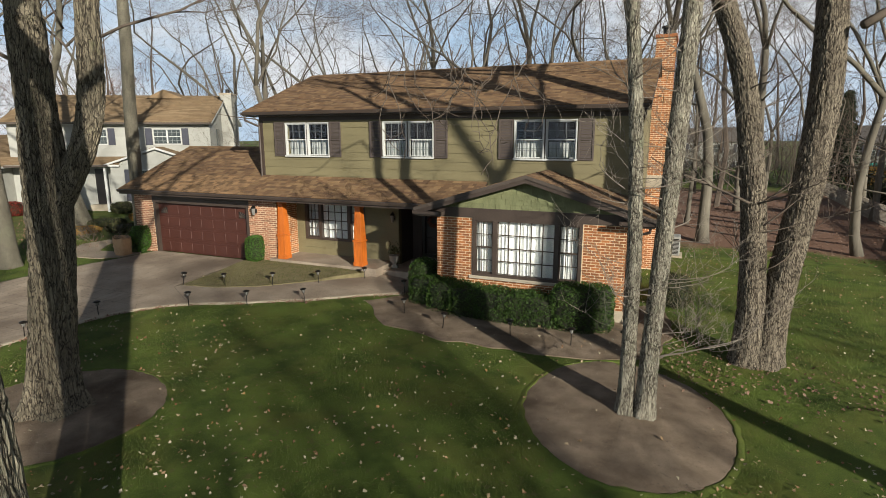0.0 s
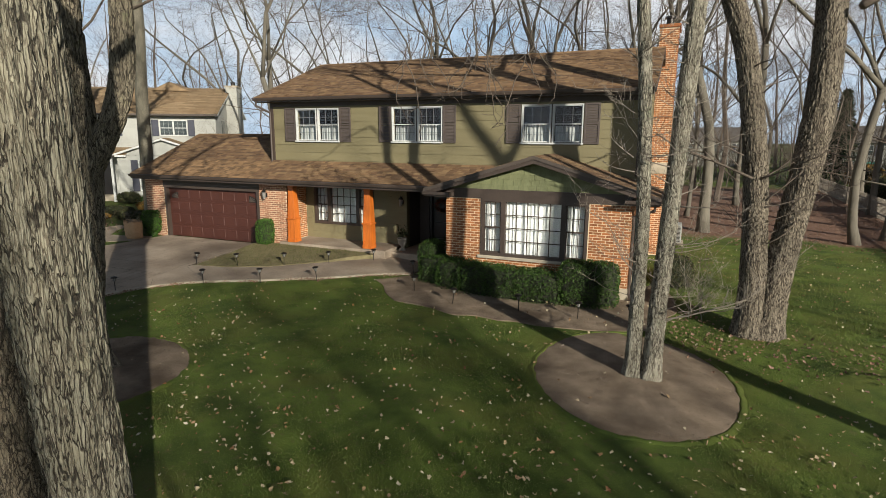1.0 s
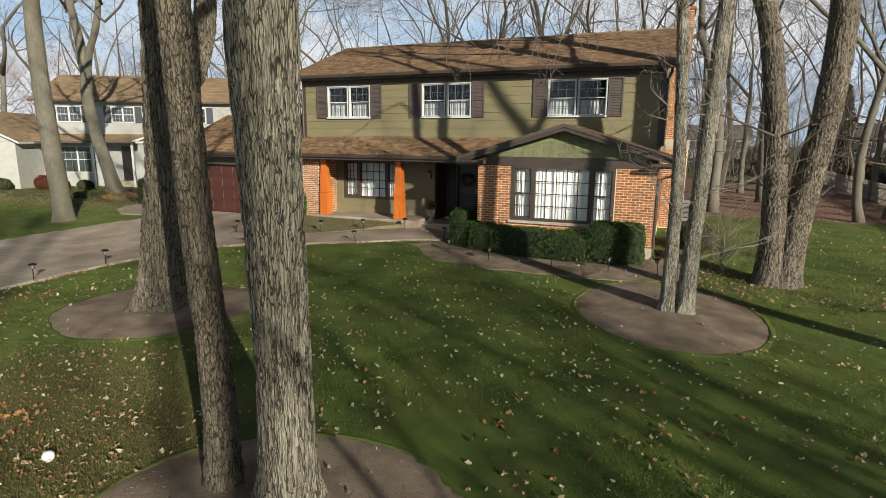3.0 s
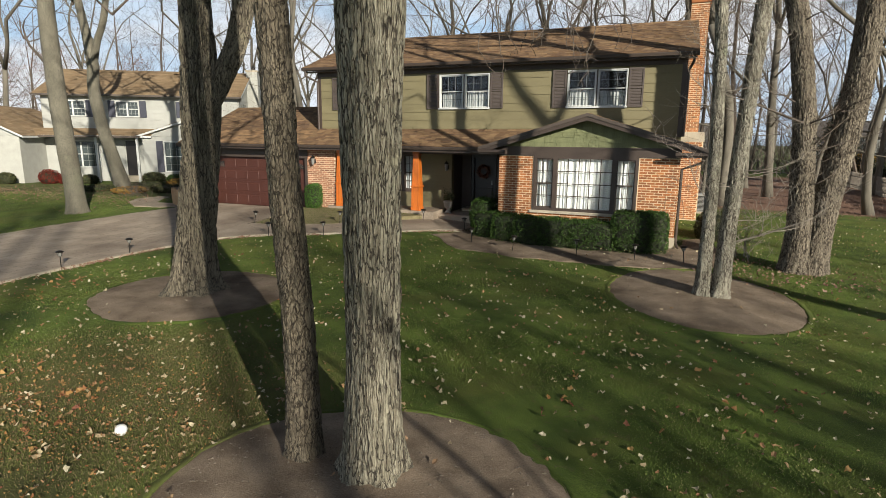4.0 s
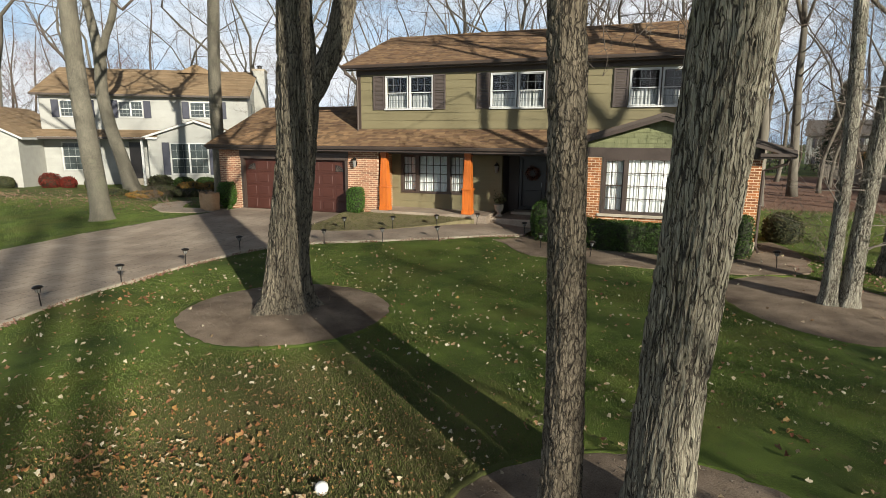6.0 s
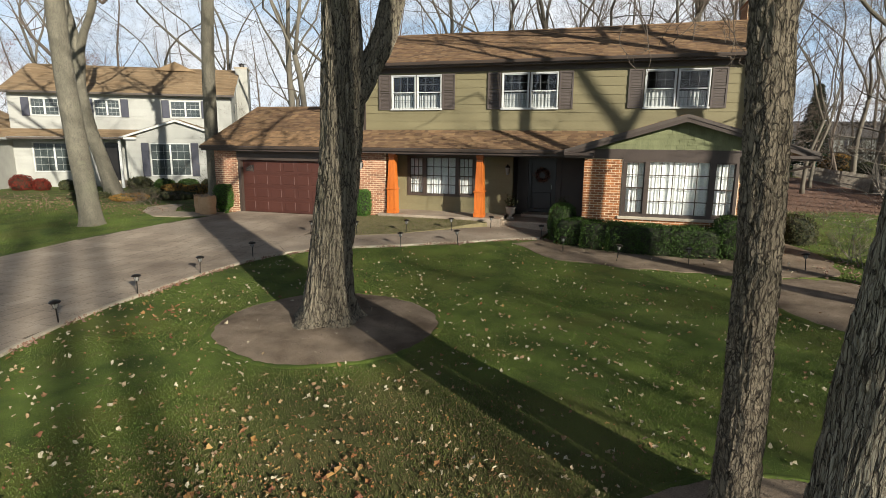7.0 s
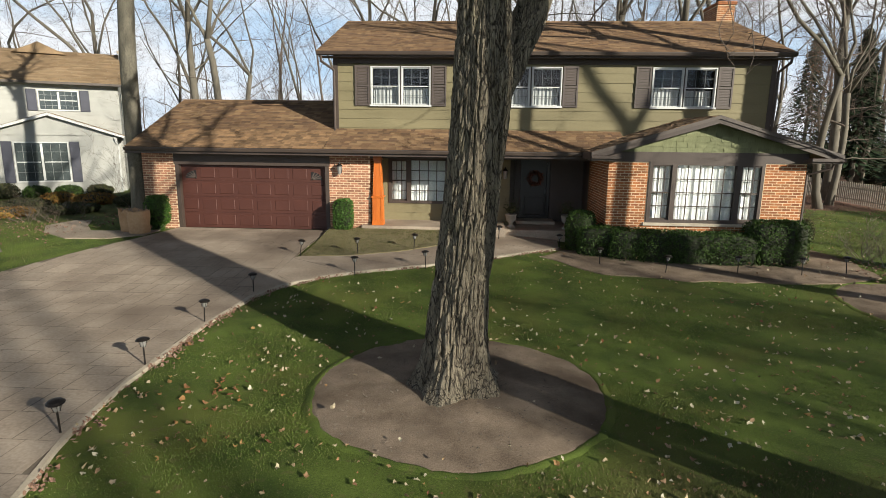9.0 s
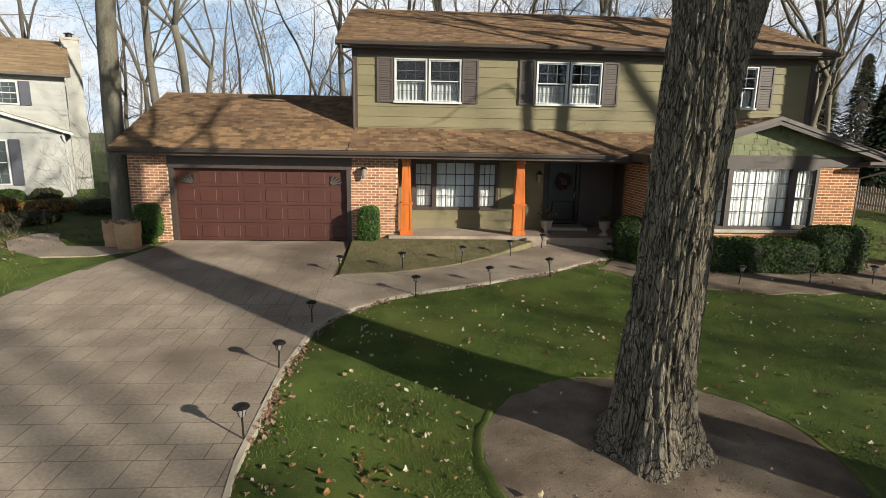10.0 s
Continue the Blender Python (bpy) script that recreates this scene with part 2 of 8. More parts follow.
add_fissures(M["bark_smooth"], 40, 0.30, (0.100, 0.085, 0.066), 0.10, 0.04, 0.01)
M["bark_far"] = surface("distant_bark", (0.068, 0.058, 0.045), (0.180, 0.158, 0.125), 0.9, 0.95, 0.3, 8, (1, 1, 0.2))
M["twig"] = surface("twig_bark", (0.075, 0.056, 0.044), (0.135, 0.105, 0.083), 3.0, 0.95, 0.2, 20)
M["twig_pale"] = surface("pale_twig_bark", (0.17, 0.14, 0.115), (0.27, 0.23, 0.19), 3.0, 0.95, 0.2, 20)
M["hedge_leaf"] = many("hedge_leaves", [(0.022, 0.045, 0.009), (0.046, 0.084, 0.017), (0.031, 0.062, 0.012), (0.066, 0.108, 0.025)], 0.5, 60, 0.0)
M["boxwood_leaf"] = many("clipped_shrub_leaves", [(0.034, 0.078, 0.012), (0.062, 0.130, 0.022), (0.048, 0.102, 0.017), (0.080, 0.150, 0.030)], 0.5, 60, 0.0)
M["dull_leaf"] = many("dull_shrub_leaves", [(0.030, 0.040, 0.016), (0.060, 0.070, 0.030), (0.085, 0.070, 0.036), (0.045, 0.055, 0.022)], 0.7, 60, 0.0)
M["red_leaf"] = many("red_shrub_leaves", [(0.104, 0.012, 0.009), (0.156, 0.023, 0.014), (0.078, 0.019, 0.012)], 0.7, 60, 0.0)
M["gold_leaf"] = many("yellow_shrub_leaves", [(0.26, 0.15, 0.03), (0.18, 0.12, 0.035), (0.30, 0.14, 0.04), (0.10, 0.09, 0.03)], 0.7, 60, 0.0)
M["conifer"] = many("conifer_needles", [(0.020, 0.038, 0.018), (0.034, 0.055, 0.026), (0.026, 0.046, 0.022)], 0.8, 60, 0.0)
M["fallen"] = many("fallen_leaves", [(0.44, 0.36, 0.22), (0.58, 0.52, 0.38), (0.33, 0.22, 0.11), (0.20, 0.095, 0.042), (0.50, 0.43, 0.29), (0.28, 0.13, 0.05), (0.42, 0.35, 0.21)], 0.7, 60, 0.1)
M["litter"] = many("leaf_litter", [(0.215, 0.110, 0.075), (0.280, 0.170, 0.120), (0.160, 0.085, 0.060), (0.34, 0.23, 0.17)], 0.9, 60, 0.1)
M["bright_leaf"] = many("orange_fallen_leaves", [(0.24, 0.085, 0.030), (0.30, 0.16, 0.045), (0.17, 0.055, 0.028), (0.36, 0.22, 0.07), (0.20, 0.10, 0.05)], 0.7, 60, 0.1)
M["blade"] = many("grass_blades", [(0.065, 0.103, 0.016), (0.102, 0.160, 0.026), (0.138, 0.184, 0.040), (0.190, 0.180, 0.076), (0.084, 0.114, 0.022), (0.118, 0.168, 0.030), (0.092, 0.142, 0.023), (0.172, 0.156, 0.070)], 0.6, 60, 0.0)
M["straw"] = many("dry_grass_blades", [(0.140, 0.105, 0.052), (0.190, 0.150, 0.080), (0.085, 0.095, 0.030), (0.094, 0.103, 0.030), (0.115, 0.120, 0.036)], 0.8, 60, 0.0)
M["crumb"] = many("soil_crumbs", [(0.09, 0.070, 0.052), (0.15, 0.118, 0.090), (0.20, 0.160, 0.125), (0.12, 0.092, 0.070)], 0.97, 60, 0.0)
for k in ("hedge_leaf", "boxwood_leaf", "dull_leaf", "conifer", "blade", "straw", "gold_leaf", "red_leaf"):
    M[k].node_tree.nodes["Principled BSDF"].inputs["Specular IOR Level"].default_value = 0.15
M["russet"] = many("russet_oak_leaves", [(0.20, 0.085, 0.045), (0.27, 0.125, 0.070), (0.14, 0.060, 0.035)], 0.8, 60, 0.0)
M["iron"] = surface("dark_lamp_metal", (0.016, 0.013, 0.012), (0.030, 0.025, 0.022), 6.0, 0.4, 0.1, 60, metal=0.5)
M["lens"] = surface("smoked_lamp_lens", (0.16, 0.155, 0.145), (0.26, 0.25, 0.235), 6.0, 0.3, 0.0, 60)
M["kraft"] = surface("kraft_paper", (0.34, 0.20, 0.105), (0.50, 0.32, 0.18), 3.0, 0.85, 0.6, 14)
M["stone"] = surface("grey_stone", (0.22, 0.20, 0.17), (0.36, 0.33, 0.29), 5.0, 0.9, 0.5, 40)
M["steel"] = surface("grey_steel", (0.30, 0.30, 0.29), (0.42, 0.42, 0.40), 5.0, 0.45, 0.1, 40, metal=0.4)
M["grid_grey"] = surface("grey_window_grid", (0.10, 0.105, 0.11), (0.15, 0.155, 0.16), 5.0, 0.5, 0.0, 40)
M["pale_grid"] = surface("dull_window_grid", (0.20, 0.205, 0.20), (0.27, 0.275, 0.27), 5.0, 0.5, 0.0, 40)
M["white_siding"] = surface("white_siding", (0.29, 0.285, 0.265), (0.37, 0.365, 0.34), 1.5, 0.7, 0.15, 30, vary=0.03)
M["white_brick"] = surface("painted_brick", (0.31, 0.30, 0.275), (0.40, 0.39, 0.355), 2.5, 0.8, 0.4, 20)
M["navy"] = surface("slate_blue_shutter", (0.035, 0.036, 0.052), (0.055, 0.056, 0.078), 3.0, 0.6, 0.1, 30)
M["dim_glass"] = surface("dim_window_glass", (0.030, 0.038, 0.040), (0.075, 0.088, 0.090), 1.2, 0.08, 0.0, 12)
M["fence_wood"] = surface("weathered_fence_wood", (0.17, 0.14, 0.11), (0.31, 0.27, 0.225), 2.0, 0.9, 0.4, 18, (3, 3, 0.4))
M["ball_white"] = surface("white_plastic", (0.74, 0.73, 0.70), (0.82, 0.81, 0.78), 6.0, 0.35, 0.05, 40)
M["wreath"] = many("autumn_wreath_leaves", [(0.12, 0.020, 0.010), (0.17, 0.045, 0.012), (0.08, 0.018, 0.010)], 0.8, 60, 0.0)
M["green_toy"] = surface("teal_plastic", (0.02, 0.22, 0.17), (0.03, 0.30, 0.23), 3.0, 0.4, 0.0, 40)


# ---- mesh helpers ----
def part(name, bm, material, parent=None, label="", smooth=False):
    """One mesh object from bm, under parent."""
    me = bpy.data.meshes.new(name)
    bm.to_mesh(me)
    bm.free()
    if smooth:
        me.shade_smooth()
    me.materials.append(material)
    ob = new(name, me)
    ob.parent = parent
    return tagged(ob, label) if label else ob


def raw(name, verts, faces, material, parent=None, label="", smooth=False):
    me = bpy.data.meshes.new(name)
    me.from_pydata([tuple(v) for v in verts], [], faces)
    me.update()
    if smooth:
        me.shade_smooth()
    me.materials.append(material)
    ob = new(name, me)
    ob.parent = parent
    return tagged(ob, label) if label else ob


def thing(name, label, category, group="", at=None):
    """An empty at the base of a thing that has parts."""
    ob = tagged(new(name), label, category, group)
    ob.empty_display_size = 0.1
    if at:
        ob.location = at
    return ob


def box(bm, x0, x1, y0, y1, z0, z1, bev=0.0):
    vs = [bm.verts.new((x, y, z)) for x in (x0, x1) for y in (y0, y1) for z in (z0, z1)]
    fs = [bm.faces.new([vs[i] for i in f]) for f in ((0, 1, 3, 2), (4, 6, 7, 5), (0, 4, 5, 1), (2, 3, 7, 6), (0, 2, 6, 4), (1, 5, 7, 3))]
    if bev:
        es = list({e for f in fs for e in f.edges})
        bmesh.ops.bevel(bm, geom=es, offset=bev, segments=1, affect="EDGES")
    return bm


def boxed(*args, bev=0.0):
    return box(bmesh.new(), *args, bev=bev)


def prism(bm, pts, axis, a, b):
    """A flat outline swept along an axis from a to b. The outline is in (y, z) for axis x, (x, z) for y, (x, y) for z."""
    def place(p, q):
        return {"x": (q, p[0], p[1]), "y": (p[0], q, p[1]), "z": (p[0], p[1], q)}[axis]
    lo, hi = [bm.verts.new(place(p, a)) for p in pts], [bm.verts.new(place(p, b)) for p in pts]
    bm.faces.new(lo)
    bm.faces.new(hi[::-1])
    for i in range(len(pts)):
        j = (i + 1) % len(pts)
        bm.faces.new((lo[i], hi[i], hi[j], lo[j]))
    bmesh.ops.recalc_face_normals(bm, faces=bm.faces[:])
    return bm


def lathe(bm, profile, seg=16, at=(0, 0, 0)):
    """A turned shape from (radius, height) pairs, closed where the radius is 0."""
    rings = []
    for r, z in profile:
        if r < 1e-5:
            rings.append([bm.verts.new((at[0], at[1], at[2] + z))])
        else:
            rings.append([bm.verts.new((at[0] + r * math.cos(6.2832 * i / seg), at[1] + r * math.sin(6.2832 * i / seg), at[2] + z)) for i in range(seg)])
    for lo, hi in zip(rings, rings[1:]):
        for i in range(seg):
            j = (i + 1) % seg
            if len(lo) == 1 and len(hi) > 1:
                bm.faces.new((lo[0], hi[j], hi[i]))
            elif len(hi) == 1 and len(lo) > 1:
                bm.faces.new((lo[i], lo[j], hi[0]))
            elif len(lo) > 1:
                bm.faces.new((lo[i], lo[j], hi[j], hi[i]))
    bmesh.ops.recalc_face_normals(bm, faces=bm.faces[:])
    return bm


def tube(V, F, pts, radii, seg=6, caps=True):
    """A tube along pts, added to the lists V and F."""
    base = len(V)
    n = len(pts)
    for k, (p, r) in enumerate(zip(pts, radii)):
        d = (Vector(pts[min(k + 1, n - 1)]) - Vector(pts[max(k - 1, 0)])).normalized()
        a = d.cross(Vector((0.31, 0.93, 0.17))).normalized()
        b = d.cross(a)
        for i in range(seg):
            w = 6.2832 * i / seg
            V.append(tuple(Vector(p) + r * (math.cos(w) * a + math.sin(w) * b)))
    for k in range(n - 1):
        for i in range(seg):
            j = (i + 1) % seg
            F.append((base + k * seg + i, base + k * seg + j, base + (k + 1) * seg + j, base + (k + 1) * seg + i))
    if caps:
        F.append(tuple(base + i for i in range(seg))[::-1])
        F.append(tuple(base + (n - 1) * seg + i for i in range(seg)))


def smoothstep(a, b, v):
    t = min(1.0, max(0.0, (v - a) / (b - a)))
    return t * t * (3 - 2 * t)


def ground_z(x, y):
    """Height of the ground: it rises to the garage and falls again towards the neighbour."""
    k = smoothstep(9, 13, x)
    z = -0.05 + smoothstep(-7.5, -0.5, y) * (0.33 * (1 - k) + 0.10 * k * (1 - smoothstep(19, 22, x)))
    return z - 0.28 * smoothstep(-4, -13, x) * smoothstep(-2, 8, y)

# ---- ground ----
def axis_steps(lo, hi, near0, near1, fine, coarse):
    out, v = [], lo
    while v < hi:
        out.append(v)
        away = max(0, near0 - v, v - near1)
        v += fine if away == 0 else min(coarse, fine + away * 0.35)
    return out + [hi]


def lawn_material():
    m = surface("lawn", (0.045, 0.066, 0.013), (0.114, 0.156, 0.030), 0.9, 0.9, 1.0, 75, ramp=(0.40, 0.60))
    n, l = m.node_tree.nodes, m.node_tree.links
    b = n["Principled BSDF"]
    grass = b.inputs["Base Color"].links[0].from_socket
    geo, sep = n.new("ShaderNodeNewGeometry"), n.new("ShaderNodeSeparateXYZ")
    l.new(geo.outputs["Position"], sep.inputs[0])

    def noisy(scale, lo, hi):
        t, r = n.new("ShaderNodeTexNoise"), n.new("ShaderNodeMapRange")
        t.inputs["Scale"].default_value, t.inputs["Detail"].default_value = scale, 6
        l.new(geo.outputs["Position"], t.inputs["Vector"])
        r.inputs[1].default_value, r.inputs[2].default_value = lo, hi
        l.new(t.outputs["Fac"], r.inputs[0])
        return t.outputs["Fac"], r.outputs[0]

    def mix(fac, a, colour):
        mx = n.new("ShaderNodeMixRGB")
        l.new(fac, mx.inputs[0])
        l.new(a, mx.inputs[1])
        mx.inputs[2].default_value = (*colour, 1)
        return mx.outputs[0]

    def calc(op, a, b2):
        q = n.new("ShaderNodeMath")
        q.operation = op
        for k, v in ((0, a), (1, b2)):
            if isinstance(v, (int, float)):
                q.inputs[k].default_value = v
            else:
                l.new(v, q.inputs[k])
        return q.outputs[0]

    _, patch = noisy(0.55, 0.48, 0.62)
    out = mix(calc("MULTIPLY", patch, 0.55), grass, (0.125, 0.128, 0.030))
    _, lush = noisy(1.3, 0.52, 0.64)
    out = mix(calc("MULTIPLY", lush, 0.5), out, (0.030, 0.056, 0.010))
    _, speck = noisy(7.0, 0.60, 0.68)
    out = mix(calc("MULTIPLY", speck, 0.35), out, (0.125, 0.090, 0.050))
    wob, _ = noisy(0.5, 0, 1)
    # thin, dry lawn round the near trees
    dx, dy = calc("SUBTRACT", sep.outputs[0], 12.2), calc("SUBTRACT", sep.outputs[1], -14.6)
    dd = calc("SQRT", calc("ADD", calc("MULTIPLY", dx, dx), calc("MULTIPLY", dy, dy)), 0)
    r = n.new("ShaderNodeMapRange")
    r.inputs[1].default_value, r.inputs[2].default_value = 3.3, 1.2
    l.new(calc("ADD", dd, calc("MULTIPLY", calc("SUBTRACT", wob, 0.5), 3.0)), r.inputs[0])
    out = mix(calc("MULTIPLY", r.outputs[0], 0.65), out, (0.098, 0.084, 0.040))
    # leaf litter of the wood behind the lawn
    edge = calc("SUBTRACT", calc("ADD", sep.outputs[1], calc("MULTIPLY", calc("SUBTRACT", wob, 0.5), 5.0)), 10.6)
    r = n.new("ShaderNodeMapRange")
    r.inputs[1].default_value, r.inputs[2].default_value = 0.0, 1.6
    l.new(edge, r.inputs[0])
    far = n.new("ShaderNodeMapRange")
    far.inputs[1].default_value, far.inputs[2].default_value = 44.0, 40.0
    l.new(sep.outputs[1], far.inputs[0])
    side = n.new("ShaderNodeMapRange")
    side.inputs[1].default_value, side.inputs[2].default_value = 0.0, 8.0
    l.new(sep.outputs[0], side.inputs[0])
    out = mix(calc("MULTIPLY", calc("MULTIPLY", r.outputs[0], far.outputs[0]), side.outputs[0]), out, (0.185, 0.108, 0.078))
    # planting ground towards the neighbour
    r = n.new("ShaderNodeMapRange")
    r.inputs[1].default_value, r.inputs[2].default_value = -3.2, -4.4
    l.new(calc("ADD", calc("ADD", sep.outputs[0], calc("MULTIPLY", sep.outputs[1], -0.25)), calc("MULTIPLY", calc("SUBTRACT", wob, 0.5), 5.0)), r.inputs[0])
    r2 = n.new("ShaderNodeMapRange")
    r2.inputs[1].default_value, r2.inputs[2].default_value = -2.5, -1.0
    l.new(calc("ADD", sep.outputs[1], calc("MULTIPLY", calc("SUBTRACT", wob, 0.5), 4.0)), r2.inputs[0])
    r3 = n.new("ShaderNodeMapRange")
    r3.inputs[1].default_value, r3.inputs[2].default_value = 7.0, 5.5
    l.new(calc("ADD", sep.outputs[1], calc("MULTIPLY", calc("SUBTRACT", wob, 0.5), 4.0)), r3.inputs[0])
    out = mix(calc("MULTIPLY", calc("MULTIPLY", r.outputs[0], r2.outputs[0]), calc("MULTIPLY", r3.outputs[0], 0.2)), out, (0.085, 0.056, 0.036))
    l.new(out, b.inputs["Base Color"])
    b.inputs["Specular IOR Level"].default_value = 0.2
    return m


xs = axis_steps(-420, 420, -6, 26, 0.5, 60)
ys = axis_steps(-160, 620, -22, 6, 0.5, 60)
gv = [(x, y, ground_z(x, y) + (0.025 * noise.noise((x * 0.5, y * 0.5, 0)) if abs(x) < 40 and -30 < y < 30 else 0)) for y in ys for x in xs]
gf = [(j * len(xs) + i, j * len(xs) + i + 1, (j + 1) * len(xs) + i + 1, (j + 1) * len(xs) + i) for j in range(len(ys) - 1) for i in range(len(xs) - 1)]
LAWN = lawn_material()
ground = tagged(raw("ground", gv, gf, LAWN, smooth=True), "late-autumn lawn, patchy green with thin brown areas", "lawn", kind="structure")


def blob_sheet(name, outline, rise, material, label, category):
    """A gently domed sheet on the ground inside a closed outline, with a rim that dips into the lawn."""
    cx, cy = sum(p[0] for p in outline) / len(outline), sum(p[1] for p in outline) / len(outline)
    V, F, n, rings = [], [], len(outline), (0.0, 0.1, 0.2, 0.3, 0.4, 0.5, 0.6, 0.7, 0.8, 0.88, 0.94, 0.98, 1.0, 1.03)
    for s in rings:
        for px, py in outline:
            x, y = cx + s * (px - cx), cy + s * (py - cy)
            h = rise * (1 - s ** 3) + 0.012 if s <= 1 else -0.12
            V.append((x, y, ground_z(x, y) + h + (0.018 * noise.noise((x * 2, y * 2, 1)) + 0.012 * noise.noise((x * 7, y * 7, 3)) if s < 1 else 0)))
    for k in range(len(rings) - 1):
        for i in range(n):
            j = (i + 1) % n
            F.append((k * n + i, k * n + j, (k + 1) * n + j, (k + 1) * n + i))
    return tagged(raw(name, V, F, material, smooth=True), label, category, kind="structure")


def oval(cx, cy, rx, ry, turn=0.0, seed=0, n=56):
    out = []
    for i in range(n):
        w = 6.2832 * i / n
        q = 1 + 0.045 * noise.noise((math.cos(w) * 1.3 + seed, math.sin(w) * 1.3, 4.0)) + 0.018 * noise.noise((math.cos(w) * 9 + seed, math.sin(w) * 9, 2.0))
        x, y = rx * q * math.cos(w), ry * q * math.sin(w)
        c, s = math.cos(turn), math.sin(turn)
        out.append((cx + x * c - y * s, cy + x * s + y * c))
    return out


BEDS = [oval(9.32, -10.3, 1.95, 1.92, 0, 1, 120), oval(15.95, -14.9, 1.95, 1.75, 0.1, 2, 120), oval(19.1, -6.3, 1.80, 2.35, 0.25, 3, 120)]
for o in BEDS:
    blob_sheet("tree_bed", o, 0.055, M["soil"], "round bare-soil bed cut into the lawn at a tree's foot", "tree bed")


def turf_edge(outline):
    """The lip of turf left where a bed was cut: upright inside, falling away outside."""
    cx, cy = sum(p[0] for p in outline) / len(outline), sum(p[1] for p in outline) / len(outline)
    V, F, n = [], [], len(outline)
    for s, h in ((0.980, -0.04), (0.988, 0.016), (1.002, 0.026), (1.03, 0.014), (1.07, -0.02)):
        for px, py in outline:
            q = s + 0.012 * noise.noise((px * 5, py * 5, 6))
            x, y = cx + q * (px - cx), cy + q * (py - cy)
            V.append((x, y, ground_z(x, y) + h + 0.014 * noise.noise((x * 8, y * 8, 1)) * (h > 0)))
    for k in range(4):
        for i in range(n):
            j = (i + 1) % n
            F.append((k * n + i, k * n + j, (k + 1) * n + j, (k + 1) * n + i))
    return tagged(raw("turf_edge", V, F, LAWN, smooth=True), "cut turf edge round a bare bed", "lawn edge", kind="structure")


for o in BEDS:
    turf_edge(o)


def wobble_line(pts, n, amp, seed):
    """Points along a polyline, n to a stretch, wavering a little."""
    out = []
    for (ax, ay), (bx, by) in zip(pts, pts[1:]):
        for k in range(n):
            s = k / n
            x, y = ax + s * (bx - ax), ay + s * (by - ay)
            out.append((x + amp * noise.noise((x, y, seed)), y + amp * noise.noise((x, y, seed + 9))))
    return out + [pts[-1]]


def flat_sheet(name, outline, top, depth, material, label, category, parent=None):
    """A slab with a vertical edge, following the ground at the given height above it."""
    bm = bmesh.new()
    hi = [bm.verts.new((x, y, ground_z(x, y) + top)) for x, y in outline]
    lo = [bm.verts.new((x, y, ground_z(x, y) + top - depth)) for x, y in outline]
    bm.faces.new(hi)
    for i in range(len(outline)):
        j = (i + 1) % len(outline)
        bm.faces.new((hi[i], lo[i], lo[j], hi[j]))
    bmesh.ops.triangulate(bm, faces=[f for f in bm.faces if len(f.verts) > 4])
    bmesh.ops.recalc_face_normals(bm, faces=bm.faces[:])
    return tagged(part(name, bm, material, parent), label, category, kind="structure")


# the driveway and the walk to the door
DRIVE_R = [(6.7, -21.0), (5.8, -14.6), (5.02, -11.9), (4.82, -10.4), (4.76, -8.2), (4.90, -6.5)]
WALK_OUT = [(4.90, -6.5), (5.26, -5.7), (5.94, -5.0), (6.72, -4.52), (8.32, -3.87), (9.80, -3.10), (11.0, -2.0), (11.97, -1.06)]
DRIVE_L = [(0.0, 0.0), (-0.2, -1.7), (-0.65, -2.6), (-1.25, -4.3), (-1.75, -6.0), (-1.6, -8.0), (-1.0, -11.0), (0.0, -16.0), (1.2, -21.0)]


def terraced(name, strips, top, material, label, category):
    """A paved sheet between two edge lines, in small steps so that it follows the ground."""
    V, F = [], []
    for a, b in strips:
        n, m = len(a), 12
        o = len(V)
        for (ax, ay), (bx, by) in zip(a, b):
            for k in range(m + 1):
                s = k / m
                x, y = ax + s * (bx - ax), ay + s * (by - ay)
                V.append((x, y, ground_z(x, y) + top))
        for i in range(n - 1):
            for k in range(m):
                q = o + i * (m + 1) + k
                F.append((q, q + 1, q + m + 2, q + m + 1))
        for side in (0, m):
            ring = [o + i * (m + 1) + side for i in range(n)]
            low = len(V)
            V.extend((V[r][0], V[r][1], V[r][2] - 0.15) for r in ring)
            for i in range(n - 1):
                F.append((ring[i], ring[i + 1], low + i + 1, low + i))
    return tagged(raw(name, V, F, material), label, category, kind="structure")


def resample(pts, n):
    d = [0.0]
    for a, b in zip(pts, pts[1:]):
        d.append(d[-1] + math.dist(a, b))
    out = []
    for k in range(n):
        s = d[-1] * k / (n - 1)
        i = max(j for j in range(len(d) - 1) if d[j] <= s + 1e-9)
        f = (s - d[i]) / (d[i + 1] - d[i])
        out.append((pts[i][0] + f * (pts[i + 1][0] - pts[i][0]), pts[i][1] + f * (pts[i + 1][1] - pts[i][1])))
    return out


drive_left = resample(DRIVE_L[::-1], 60)
drive_right = resample(DRIVE_R + [(4.90, -5.0), (4.86, -3.4), (4.87, -2.0), (4.92, 0.0)], 60)
driveway = terraced("driveway", [(drive_left, drive_right)], 0.0462, M["joint"], "brown stamped-concrete driveway with slate-pattern joints", "driveway")
walk_a = resample(WALK_OUT + [(12.2, 1.1)], 40)
walk_b = resample([(4.88, -6.0), (4.89, -5.0), (4.86, -3.42), (6.24, -3.25), (7.58, -2.70), (9.12, -1.55), (10.25, -0.3), (10.65, 1.1)], 40)
front_walk = terraced("front_walk", [(walk_a, walk_b)], 0.052, M["concrete"], "curved stamped-concrete walk from the driveway to the door", "path")
